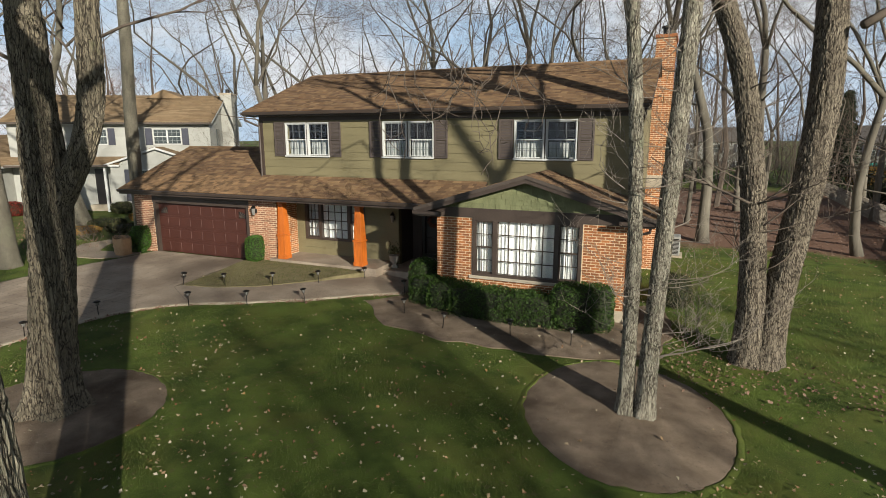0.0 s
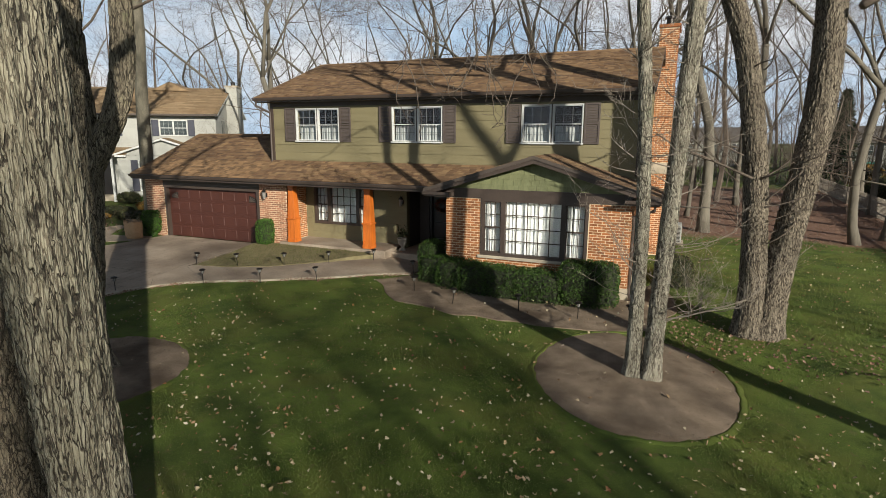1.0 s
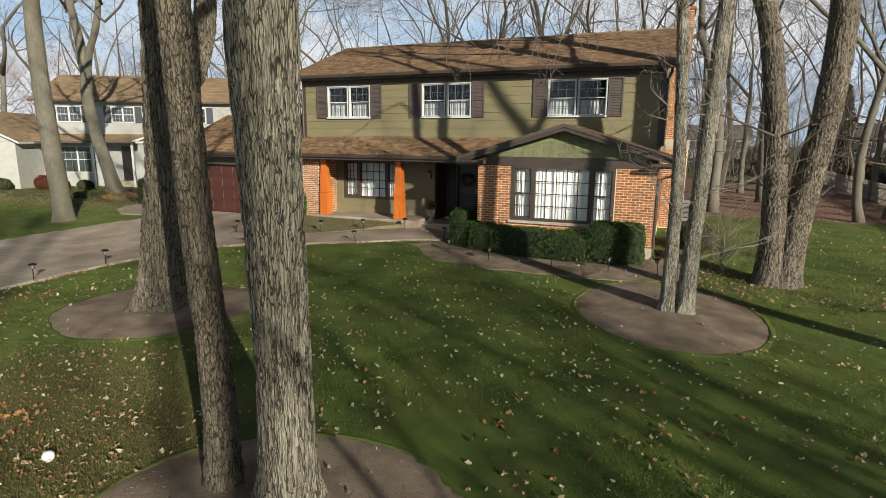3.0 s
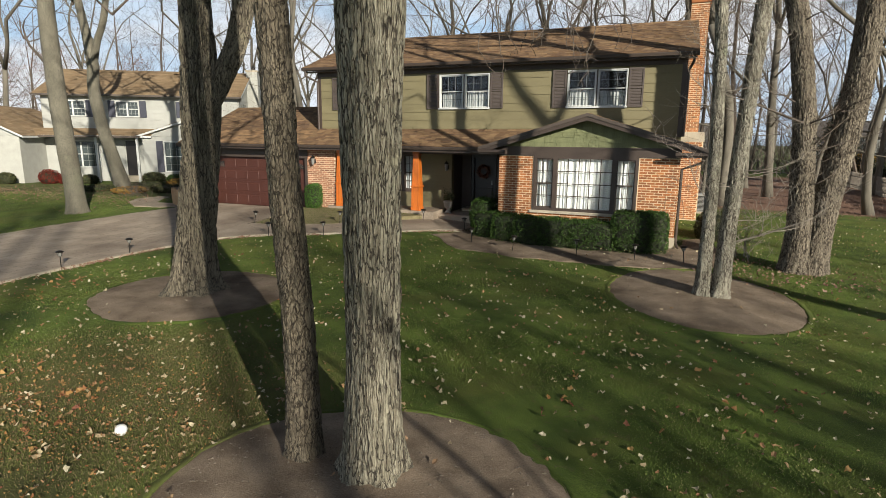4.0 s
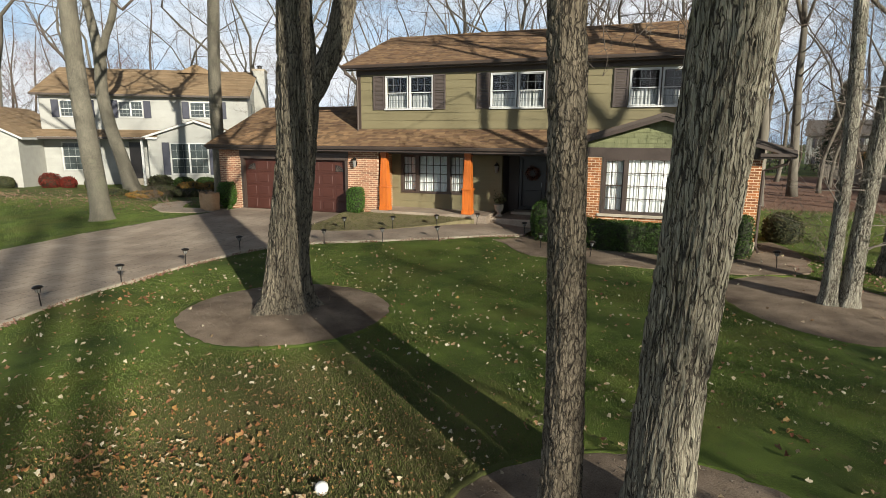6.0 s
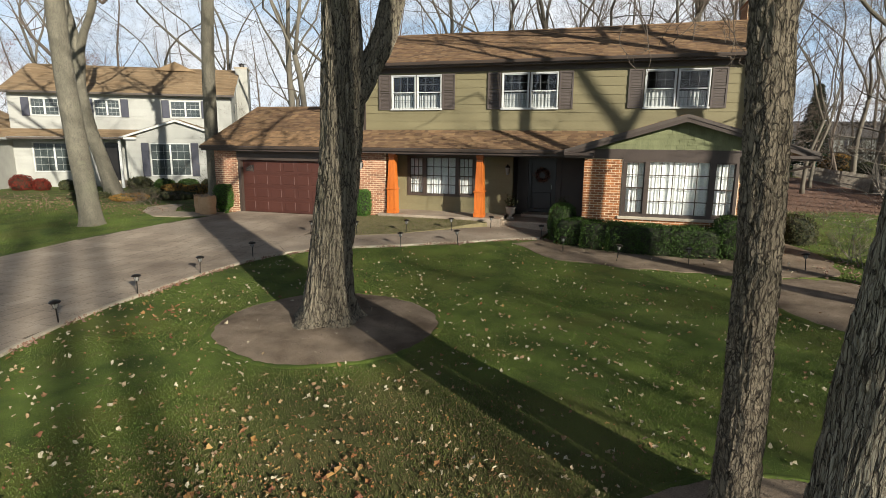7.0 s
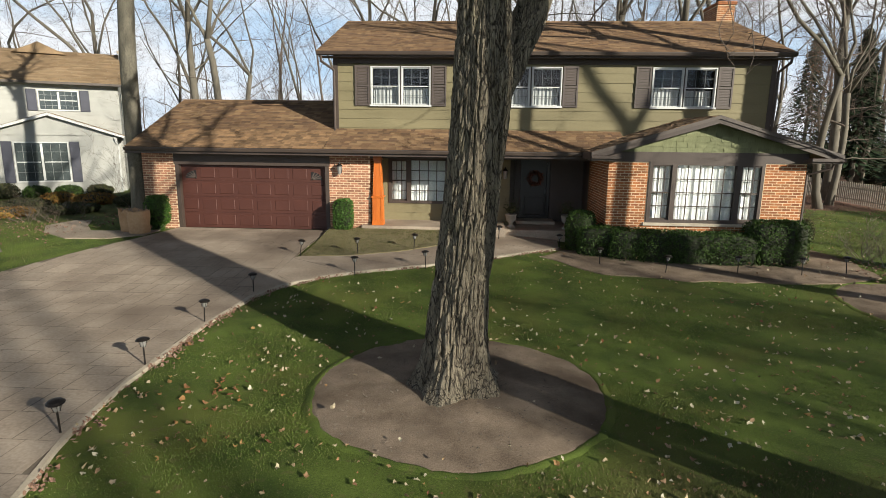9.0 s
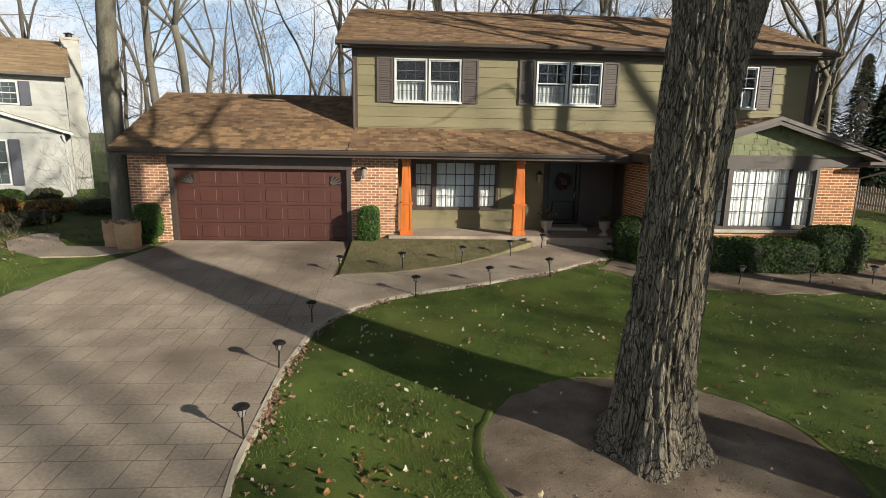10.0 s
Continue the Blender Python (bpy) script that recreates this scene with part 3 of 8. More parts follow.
# pale chipped rim along the pavement
kerb_line = resample(DRIVE_R + WALK_OUT[1:], 330)
V, F = [], []
for i, (x, y) in enumerate(kerb_line):
    q, r = kerb_line[min(i + 1, 329)], kerb_line[max(i - 1, 0)]
    d = Vector((q[0] - r[0], q[1] - r[1], 0)).normalized()
    nx, ny = d.y, -d.x
    w = 0.035 + 0.04 * noise.noise((x * 3, y * 3, 7))
    z = ground_z(x, y)
    V += [(x - 0.02 * nx, y - 0.02 * ny, z + 0.058), (x + w * nx, y + w * ny, z + 0.046 + 0.012 * noise.noise((x * 6, y * 6, 2))), (x + (w + 0.03) * nx, y + (w + 0.03) * ny, z - 0.06)]
for i in range(329):
    for k in range(2):
        F.append((i * 3 + k, i * 3 + k + 1, i * 3 + k + 4, i * 3 + k + 3))
tagged(raw("pavement_edge", V, F, M["cast"]), "pale crumbling concrete edge along the driveway and walk", "kerb", kind="structure")

# soil strip in front of the bay and along the walk
flat_outline = wobble_line([(12.2, -1.0), (11.3, -2.3), (12.6, -3.7), (14.5, -4.15), (16.5, -4.2), (18.3, -4.05), (19.4, -3.5), (19.85, -2.2), (19.8, -0.4), (19.5, 0.8), (18.8, 0.4), (18.8, -1.0), (13.4, -1.0)], 14, 0.26, 3)
flat_sheet("planting_bed", flat_outline, 0.022, 0.15, M["soil"], "bare soil planting bed below the bay window", "planting bed")
inner_low = wobble_line([(4.98, -3.3), (6.24, -3.12), (7.56, -2.57), (9.05, -1.42), (10.05, -0.35)], 6, 0.03, 5)
inner_top = wobble_line([(4.98, -0.1), (9.95, -0.1)], 6, 0.02, 5)
inner = inner_low + inner_top[::-1]
M["thin_grass"] = surface("thin_grass", (0.105, 0.086, 0.042), (0.235, 0.195, 0.105), 4.0, 0.95, 0.9, 40)
thin = terraced("thin_lawn", [(resample(inner_low, 40), resample(inner_top, 40))], 0.035, M["thin_grass"], "small patch of thin yellowed grass beside the porch", "lawn")
for v in thin.data.vertices:
    v.co.z += 0.13 * smoothstep(-2.2, -0.3, v.co.y)
left_walk = wobble_line([(-0.45, -1.3), (-1.2, -1.9), (-2.4, -2.0), (-3.6, -1.3), (-4.4, -0.2), (-4.3, 1.0), (-3.7, 1.0), (-3.2, 0.1), (-2.4, -0.9), (-1.3, -0.8), (-0.4, -0.5)], 6, 0.02, 6)
flat_sheet("side_walk", left_walk, 0.035, 0.15, M["concrete"], "narrow curved concrete walk beside the garage", "path")

# ---- the house ----
house = thing("house", "two-storey house with olive siding, brick ground floor and brown shingle roofs", "house")
SLAB, PORCH = 0.30, 0.54
UP_Y, UP_X0, UP_X1, UP_Z0, UP_Z1 = 0.96, 4.90, 18.55, 3.35, 5.76
BAY_Y, BAY_X0, BAY_X1 = -1.32, 13.20, 18.55
GAR_X0, GAR_X1, SOFFIT = -1.10, 6.21, 2.69


def gaps(a, b, holes):
    """The stretches of [a, b] outside the holes."""
    out, at = [], a
    for h0, h1 in sorted(holes):
        if h0 > at + 1e-6:
            out.append((at, min(h0, b)))
        at = max(at, h1)
    if at < b - 1e-6:
        out.append((at, b))
    return out


def pierced_wall(x0, x1, z0, z1, y0, y1, holes):
    """A wall facing the street with openings (x0, x1, z0, z1) through it."""
    bm = bmesh.new()
    zs = sorted({z0, z1, *(h[2] for h in holes), *(h[3] for h in holes)})
    for a, b in zip(zs, zs[1:]):
        row = [(h[0], h[1]) for h in holes if h[2] <= a + 1e-6 and h[3] >= b - 1e-6]
        for p, q in gaps(x0, x1, row):
            box(bm, p, q, y0, y1, a, b)
    return bm


def brick_block(name, lx, ly, lz):
    bm = boxed(-lx / 2, lx / 2, -ly / 2, ly / 2, -lz / 2, lz / 2)
    me = bpy.data.meshes.new(name)
    bm.to_mesh(me)
    bm.free()
    return me


BL, BH, JT, COURSE = 0.213, 0.059, 0.017, 0.076
brick_meshes = {}


def lay_bricks(parent, a0, a1, z0, z1, fixed, facing, material, singly, holes=()):
    """Running-bond bricks on a face. facing '-y' runs along x at y=fixed, '+x' and '-x' run along y at x=fixed."""
    V, F = [], []
    rng = random.Random(int((a0 + z0 * 3 + fixed * 7) * 100))
    row, z = 0, z0
    while z + BH <= z1 + 0.02:
        zc = z + BH / 2
        for p, q in gaps(a0, a1, [(h[0], h[1]) for h in holes if h[2] < zc < h[3]]):
            at = p - (0 if row % 2 == 0 else (BL + JT) / 2)
            while at < q - 0.03:
                s, e = max(at, p), min(at + BL, q)
                at += BL + JT
                if e - s < 0.04:
                    continue
                ln, mid, out = round(e - s, 2), (s + e) / 2, rng.uniform(-0.002, 0.003)
                if singly:
                    key = (ln, facing == "-y", material.name)
                    if key not in brick_meshes:
                        me = brick_block("brick", *((ln, 0.06, BH) if facing == "-y" else (0.06, ln, BH)))
                        me.materials.append(material)
                        brick_meshes[key] = me
                    ob = new("brick", brick_meshes[key])
                    ob.parent = parent
                    ob.location = (mid, fixed + 0.026 - out, zc) if facing == "-y" else (fixed + (-0.026 + out) * (1 if facing == "+x" else -1), mid, zc)
                else:
                    h = ln / 2
                    c, hx, hy = ((mid, fixed + 0.026 - out, zc), h, 0.03) if facing == "-y" else ((fixed + (-0.026 + out) * (1 if facing == "+x" else -1), mid, zc), 0.03, h)
                    o = len(V)
                    V += [(c[0] + i * hx, c[1] + j * hy, c[2] + k * BH / 2) for i in (-1, 1) for j in (-1, 1) for k in (-1, 1)]
                    F += [tuple(o + i for i in f) for f in ((0, 1, 3, 2), (4, 6, 7, 5), (0, 4, 5, 1), (2, 3, 7, 6), (0, 2, 6, 4), (1, 5, 7, 3))]
        z += COURSE
        row += 1
    if V:
        ob = raw("brickwork", V, F, material, parent)
        tagged(ob, kind="stuff")


# garage front, with its door opening
GD = (0.0, 4.88, SLAB, 2.34)
wall_garage = part("garage_wall", pierced_wall(GAR_X0, GAR_X1, 0.1, SOFFIT, 0.0, 0.22, [(GD[0], GD[1], 0.1, 2.68)]), M["mortar"], house, "weathered brown brick garage wall")
side_garage = part("garage_side_wall", boxed(GAR_X0, GAR_X0 + 0.2, 0.22, 7.0, 0.1, SOFFIT), M["siding"], house)
part("garage_back_wall", boxed(GAR_X0 + 0.2, UP_X0, 6.8, 7.0, 0.1, SOFFIT), M["siding"], house)
return_wall = part("porch_side_wall", boxed(GAR_X1 - 0.22, GAR_X1, 0.22, 1.2, 0.1, SOFFIT), M["mortar"], house, "brick return wall beside the porch")

# porch and entry wall
PW = (6.60, 9.24, 1.10, 2.60)
DOOR = (11.05, 12.05, 0.52, 2.55)
ENTRY, BACK = (10.62, 13.2), 2.3
porch_wall = part("porch_wall", pierced_wall(GAR_X1 - 0.22, BAY_X0 + 0.2, 0.0, 3.0, 1.2, 1.4, [PW, (ENTRY[0], ENTRY[1], 0.0, 2.66)]), M["siding"], house, "olive wall under the porch roof")
for i in range(9):
    z = PORCH + i * 0.25
    for p, q in gaps(GAR_X1, 10.6, [(PW[0] - 0.07, PW[1] + 0.07)] if z + 0.25 > PW[2] - 0.05 else []):
        bm = bmesh.new()
        prism(bm, [(1.2, z), (1.2, z + 0.245), (1.188, z + 0.245), (1.176, z)], "x", p, q)
        part("siding_board", bm, M["siding"], porch_wall)
part("porch_slab", boxed(5.95, 10.45, -0.22, 1.3, 0.15, PORCH, bev=0.015), M["concrete"], house, "tan concrete porch slab")
# the recess's shade is put into the colour: dark trim brown on walls and ceiling
entry_wall = part("entry_wall", pierced_wall(ENTRY[0] - 0.2, ENTRY[1] + 0.2, 0.0, 3.0, BACK, BACK + 0.2, [DOOR]), M["trim"], house, "wall round the front door, dark brown put in for its shade")
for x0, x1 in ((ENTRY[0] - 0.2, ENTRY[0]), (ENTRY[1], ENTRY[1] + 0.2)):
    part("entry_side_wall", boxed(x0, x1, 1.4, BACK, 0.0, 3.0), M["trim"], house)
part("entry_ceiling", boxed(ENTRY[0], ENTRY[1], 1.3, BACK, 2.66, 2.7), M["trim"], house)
part("entry_slab", boxed(10.45, 13.2, 0.25, BACK, 0.0, 0.42, bev=0.015), M["concrete"], house)
part("door_step", boxed(10.9, 12.2, 1.55, BACK, 0.42, 0.52, bev=0.01), M["cast"], house)

# bay with its window opening
BW = (14.32, 17.44, 0.98, 2.68)
bay_wall = part("bay_wall", pierced_wall(BAY_X0, BAY_X1, 0.36, SOFFIT, BAY_Y, BAY_Y + 0.24, [BW]), M["mortar"], house, "orange-red brick wall round the bay window")
part("foundation", boxed(BAY_X0 - 0.02, BAY_X1 + 0.03, BAY_Y - 0.03, BAY_Y + 0.3, -0.1, 0.37), M["cast"], house, "rough concrete foundation")
bay_left = part("bay_side_wall", boxed(BAY_X0, BAY_X0 + 0.24, BAY_Y + 0.24, 1.3, 0.1, SOFFIT), M["mortar"], house)
bay_right = part("bay_side_wall", boxed(BAY_X1 - 0.24, BAY_X1, BAY_Y + 0.24, 9.0, 0.0, SOFFIT), M["mortar"], house)
part("window_sill", boxed(BW[0] - 0.08, BW[1] + 0.05, BAY_Y - 0.07, BAY_Y + 0.1, BW[2] - 0.09, BW[2], bev=0.01), M["cast"], house, "pale stone sill")

# upper storey
WINS = [(6.09, 8.00), (10.19, 12.11), (14.86, 16.80)]
WZ0, WZ1 = 4.243, 5.455
upper_wall = part("upper_wall", pierced_wall(UP_X0, UP_X1, 2.9, UP_Z1 + 0.1, UP_Y, UP_Y + 0.2, [(a, b, WZ0, WZ1) for a, b in WINS]), M["siding"], house, "olive lap-siding upper wall")
BOARD = 0.285
for i in range(9):
    z = 3.27 + i * BOARD
    top = min(z + BOARD, UP_Z1)
    holes = [(a - 0.02, b + 0.02) for a, b in WINS] if z + BOARD > WZ0 - 0.03 and z < WZ1 else []
    # a course that a sill or head cuts keeps its full length below or above
    for p, q in gaps(UP_X0 + 0.13, UP_X1 - 0.13, holes):
        bm = bmesh.new()
        prism(bm, [(UP_Y, z), (UP_Y, top), (UP_Y - 0.012, top), (UP_Y - 0.030, z)], "x", p, q)
        part("siding_board", bm, M["siding"], upper_wall)
    if holes:
        for a, b in WINS:
            for lo, hi in ((z, min(top, WZ0)), (max(z, WZ1), top)):
                if hi - lo > 0.02:
                    bm = bmesh.new()
                    prism(bm, [(UP_Y, lo), (UP_Y, hi), (UP_Y - 0.012, hi), (UP_Y - 0.026, lo)], "x", a - 0.02, b + 0.02)
                    part("siding_board", bm, M["siding"], upper_wall)
for x in (UP_X0, UP_X1 - 0.13):
    part("corner_board", boxed(x - 0.01, x + 0.14, UP_Y - 0.045, UP_Y + 0.06, 3.3, UP_Z1), M["trim"], house)
part("frieze_board", boxed(UP_X0, UP_X1, UP_Y - 0.050, UP_Y - 0.001, 5.53, UP_Z1 + 0.06), M["trim"], house)
for x0, x1 in ((UP_X0, UP_X0 + 0.2), (UP_X1 - 0.2, UP_X1)):
    bm = bmesh.new()
    prism(bm, [(UP_Y + 0.2, 2.5), (9.0, 2.5), (9.0, 5.82), (4.95, 7.38), (UP_Y + 0.2, 5.82)], "x", x0, x1)
    part("gable_wall", bm, M["siding"], house)
part("rear_wall", boxed(UP_X0 + 0.2, UP_X1 - 0.24, 8.8, 9.0, 0.0, 5.82), M["siding"], house)
# floor and wall in the near-black that stands in for unlit rooms
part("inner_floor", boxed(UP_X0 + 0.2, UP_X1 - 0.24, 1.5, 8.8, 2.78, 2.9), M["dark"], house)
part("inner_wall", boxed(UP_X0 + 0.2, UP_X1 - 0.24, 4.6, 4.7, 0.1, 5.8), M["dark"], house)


# ---- windows ----
def drape(name, x0, x1, z0, z1, y, folds, deep, material, parent):
    """A hanging cloth with folds."""
    n = max(12, int(folds * 8))
    V, F = [], []
    for i in range(n + 1):
        x = x0 + (x1 - x0) * i / n
        d = deep * math.sin(6.2832 * folds * i / n) + 0.4 * deep * math.sin(6.2832 * folds * 2.3 * i / n + 1)
        V += [(x, y + d, z0), (x, y + 0.7 * d, z1)]
    for i in range(n):
        F.append((2 * i, 2 * i + 2, 2 * i + 3, 2 * i + 1))
    return raw(name, V, F, material, parent, smooth=True)


def framed(parent, name, x0, x1, z0, z1, y0, y1, w, material):
    bm = bmesh.new()
    for a in ((x0, x1, z0, z0 + w), (x0, x1, z1 - w, z1), (x0, x0 + w, z0 + w, z1 - w), (x1 - w, x1, z0 + w, z1 - w)):
        box(bm, a[0], a[1], y0, y1, a[2], a[3])
    return part(name, bm, material, parent)


def bars(parent, x0, x1, z0, z1, y, cols, rows, w, material):
    bm = bmesh.new()
    for i in range(1, cols):
        x = x0 + (x1 - x0) * i / cols
        box(bm, x - w / 2, x + w / 2, y - 0.012, y + 0.012, z0, z1)
    for i in range(1, rows):
        z = z0 + (z1 - z0) * i / rows
        box(bm, x0, x1, y - 0.010, y + 0.010, z - w / 2, z + w / 2)
    return part("muntin_grid", bm, material, parent)


def pane(parent, x0, x1, z0, z1, y, material=None):
    ob = raw("pane", [(x0, y, z0), (x1, y, z0), (x1, y, z1), (x0, y, z1)], [(0, 1, 2, 3)], material or M["glass"], parent)
    ob.visible_shadow = False
    return ob


def upper_window(x0, x1, cloth):
    """A pair of white double-hung windows with dark inner grids."""
    xm = (x0 + x1) / 2
    w = part("window", boxed(xm - 0.022, xm + 0.022, UP_Y - 0.045, UP_Y + 0.05, WZ0 + 0.02, WZ1), M["trim"], house)
    tagged(w, "pair of white double-hung windows with dark grids")
    for p, q in ((x0, xm - 0.023), (xm + 0.023, x1)):
        framed(w, "window_frame", p, q, WZ0, WZ1, UP_Y - 0.065, UP_Y + 0.06, 0.034, M["white"])
    part("sill", boxed(x0 - 0.03, x1 + 0.03, UP_Y - 0.10, UP_Y - 0.066, WZ0 - 0.02, WZ0 + 0.035), M["white"], w)
    zm = (WZ0 + WZ1) / 2
    for k, (a, b) in enumerate(((x0 + 0.035, xm - 0.058), (xm + 0.058, x1 - 0.035))):
        framed(w, "upper_sash", a, b, zm - 0.015, WZ1 - 0.04, UP_Y - 0.03, UP_Y + 0.0, 0.026, M["white"])
        framed(w, "lower_sash", a, b, WZ0 + 0.05, zm + 0.015, UP_Y + 0.005, UP_Y + 0.035, 0.026, M["white"])
        bars(w, a + 0.02, b - 0.02, zm + 0.008, WZ1 - 0.06, UP_Y - 0.012, 3, 2, 0.013, M["grid_grey"])
        bars(w, a + 0.02, b - 0.02, WZ0 + 0.07, zm - 0.01, UP_Y + 0.022, 3, 2, 0.013, M["grid_grey"])
        pane(w, a + 0.02, b - 0.02, zm + 0.008, WZ1 - 0.06, UP_Y - 0.016)
        pane(w, a + 0.02, b - 0.02, WZ0 + 0.07, zm - 0.01, UP_Y + 0.018)
        drape("curtain", a + 0.03, b - 0.03, WZ0 + 0.05, zm - 0.04 + 0.05 * cloth[k], UP_Y + 0.13, 7, 0.018, M["blind"], w)
        # added sheet whose near-black colour makes the room look unlit
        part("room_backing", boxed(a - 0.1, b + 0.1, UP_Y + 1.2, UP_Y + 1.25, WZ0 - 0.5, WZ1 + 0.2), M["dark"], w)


def shutter(x0, x1):
    sh = framed(house, "shutter", x0, x1, WZ0 + 0.0, WZ1 + 0.02, UP_Y - 0.075, UP_Y - 0.03, 0.05, M["shutter"])
    tagged(sh, "dark brown louvred shutter")
    part("rail", boxed(x0 + 0.05, x1 - 0.05, UP_Y - 0.072, UP_Y - 0.03, 4.83, 4.89), M["shutter"], sh)
    z = WZ0 + 0.06
    while z < WZ1 - 0.06:
        if not 4.79 < z < 4.89:
            bm = bmesh.new()
            prism(bm, [(UP_Y - 0.062, z), (UP_Y - 0.048, z + 0.040), (UP_Y - 0.034, z + 0.040), (UP_Y - 0.050, z)], "x", x0 + 0.05, x1 - 0.05)
            part("louvre", bm, M["shutter"], sh)
        z += 0.047


for (a, b), cl in zip(WINS, ((0.4, 0.1), (-0.2, 0.6), (0.2, -0.4))):
    upper_window(a, b, cl)
    shutter(a - 0.50, a - 0.035)
    shutter(b + 0.035, b + 0.50)


def picture_window(x0, x1, z0, z1, y, side, cols, rows, folds, label):
    """A wide fixed window between two narrow double-hung ones, in dark frames, with white curtains."""
    w = framed(house, "window", x0, x1, z0, z1, y - 0.03, y + 0.12, 0.085, M["trim"])
    tagged(w, label)
    cuts = [(x0 + 0.085, x0 + side), (x0 + side + 0.13, x1 - side - 0.13), (x1 - side, x1 - 0.085)]
    for x in (x0 + side + 0.065, x1 - side - 0.065):
        part("mullion", boxed(x - 0.066, x + 0.066, y - 0.045, y + 0.11, z0 + 0.085, z1 - 0.085), M["trim"], w)
    zm = (z0 + z1) / 2
    for k, (a, b) in enumerate(cuts):
        if k == 1:
            bars(w, a, b, z0 + 0.09, z1 - 0.09, y + 0.02, cols, rows, 0.026, M["trim"])
            pane(w, a, b, z0 + 0.085, z1 - 0.085, y + 0.03)
        else:
            framed(w, "sash", a, b, z0 + 0.085, zm + 0.02, y + 0.03, y + 0.06, 0.04, M["trim"])
            framed(w, "sash", a, b, zm - 0.02, z1 - 0.085, y + 0.0, y + 0.03, 0.035, M["trim"])
            bars(w, a + 0.03, b - 0.03, zm + 0.02, z1 - 0.11, y + 0.012, 3, 2, 0.020, M["trim"])
            bars(w, a + 0.03, b - 0.03, z0 + 0.12, zm - 0.02, y + 0.042, 3, 2, 0.020, M["trim"])
            pane(w, a + 0.03, b - 0.03, zm + 0.02, z1 - 0.1, y + 0.018)
            pane(w, a + 0.03, b - 0.03, z0 + 0.12, zm - 0.02, y + 0.048)
        drape("curtain", a - 0.04, b + 0.04, z0 + 0.03, z1 - 0.03, y + 0.135, folds * (b - a), 0.022, M["curtain"], w)
    return w


picture_window(BW[0], BW[1], BW[2], BW[3], BAY_Y - 0.0, 0.62, 5, 4, 5.0, "wide three-part bay window with white curtains")
picture_window(PW[0], PW[1], PW[2], PW[3], 1.2, 0.62, 4, 4, 4.0, "three-part porch window with white curtains")

# ---- front door ----
fd = tagged(framed(house, "front_door", DOOR[0], DOOR[1], DOOR[2] + 0.03, DOOR[3], BACK - 0.06, BACK + 0.04, 0.1, M["door"]), "black storm door with an autumn wreath")
part("door_leaf", boxed(DOOR[0] + 0.1, DOOR[1] - 0.1, BACK + 0.06, BACK + 0.10, DOOR[2] + 0.03, DOOR[3] - 0.1), M["door"], fd)
part("kick_panel", boxed(DOOR[0] + 0.16, DOOR[1] - 0.16, BACK, BACK + 0.06, DOOR[2] + 0.15, DOOR[2] + 0.75, bev=0.01), M["door"], fd)
part("door_handle", boxed(DOOR[1] - 0.16, DOOR[1] - 0.13, BACK - 0.10, BACK - 0.05, 1.40, 1.57, bev=0.006), M["steel"], fd, "bright metal handle")
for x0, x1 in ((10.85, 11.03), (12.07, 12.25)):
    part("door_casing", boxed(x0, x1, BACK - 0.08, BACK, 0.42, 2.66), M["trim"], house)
rng = random.Random(5)
V, F = [], []
for i in range(420):
    w, rr = rng.uniform(0, 6.2832), rng.gauss(0.21, 0.045)
    c = Vector((11.55 + rr * math.cos(w), BACK - 0.08 + rng.uniform(-0.05, 0.03), 1.92 + rr * math.sin(w)))
    u, v = Vector((rng.gauss(0, 1), rng.gauss(0, 0.6), rng.gauss(0, 1))).normalized() * 0.035, Vector((rng.gauss(0, 1), rng.gauss(0, 1), rng.gauss(0, 1))).normalized() * 0.02
    o = len(V)
    V += [tuple(c - u), tuple(c + v), tuple(c + u), tuple(c - v)]
    F.append((o, o + 1, o + 2, o + 3))
tagged(raw("wreath", V, F, M["wreath"]), "round autumn wreath of rust-red leaves on the door", "wreath")

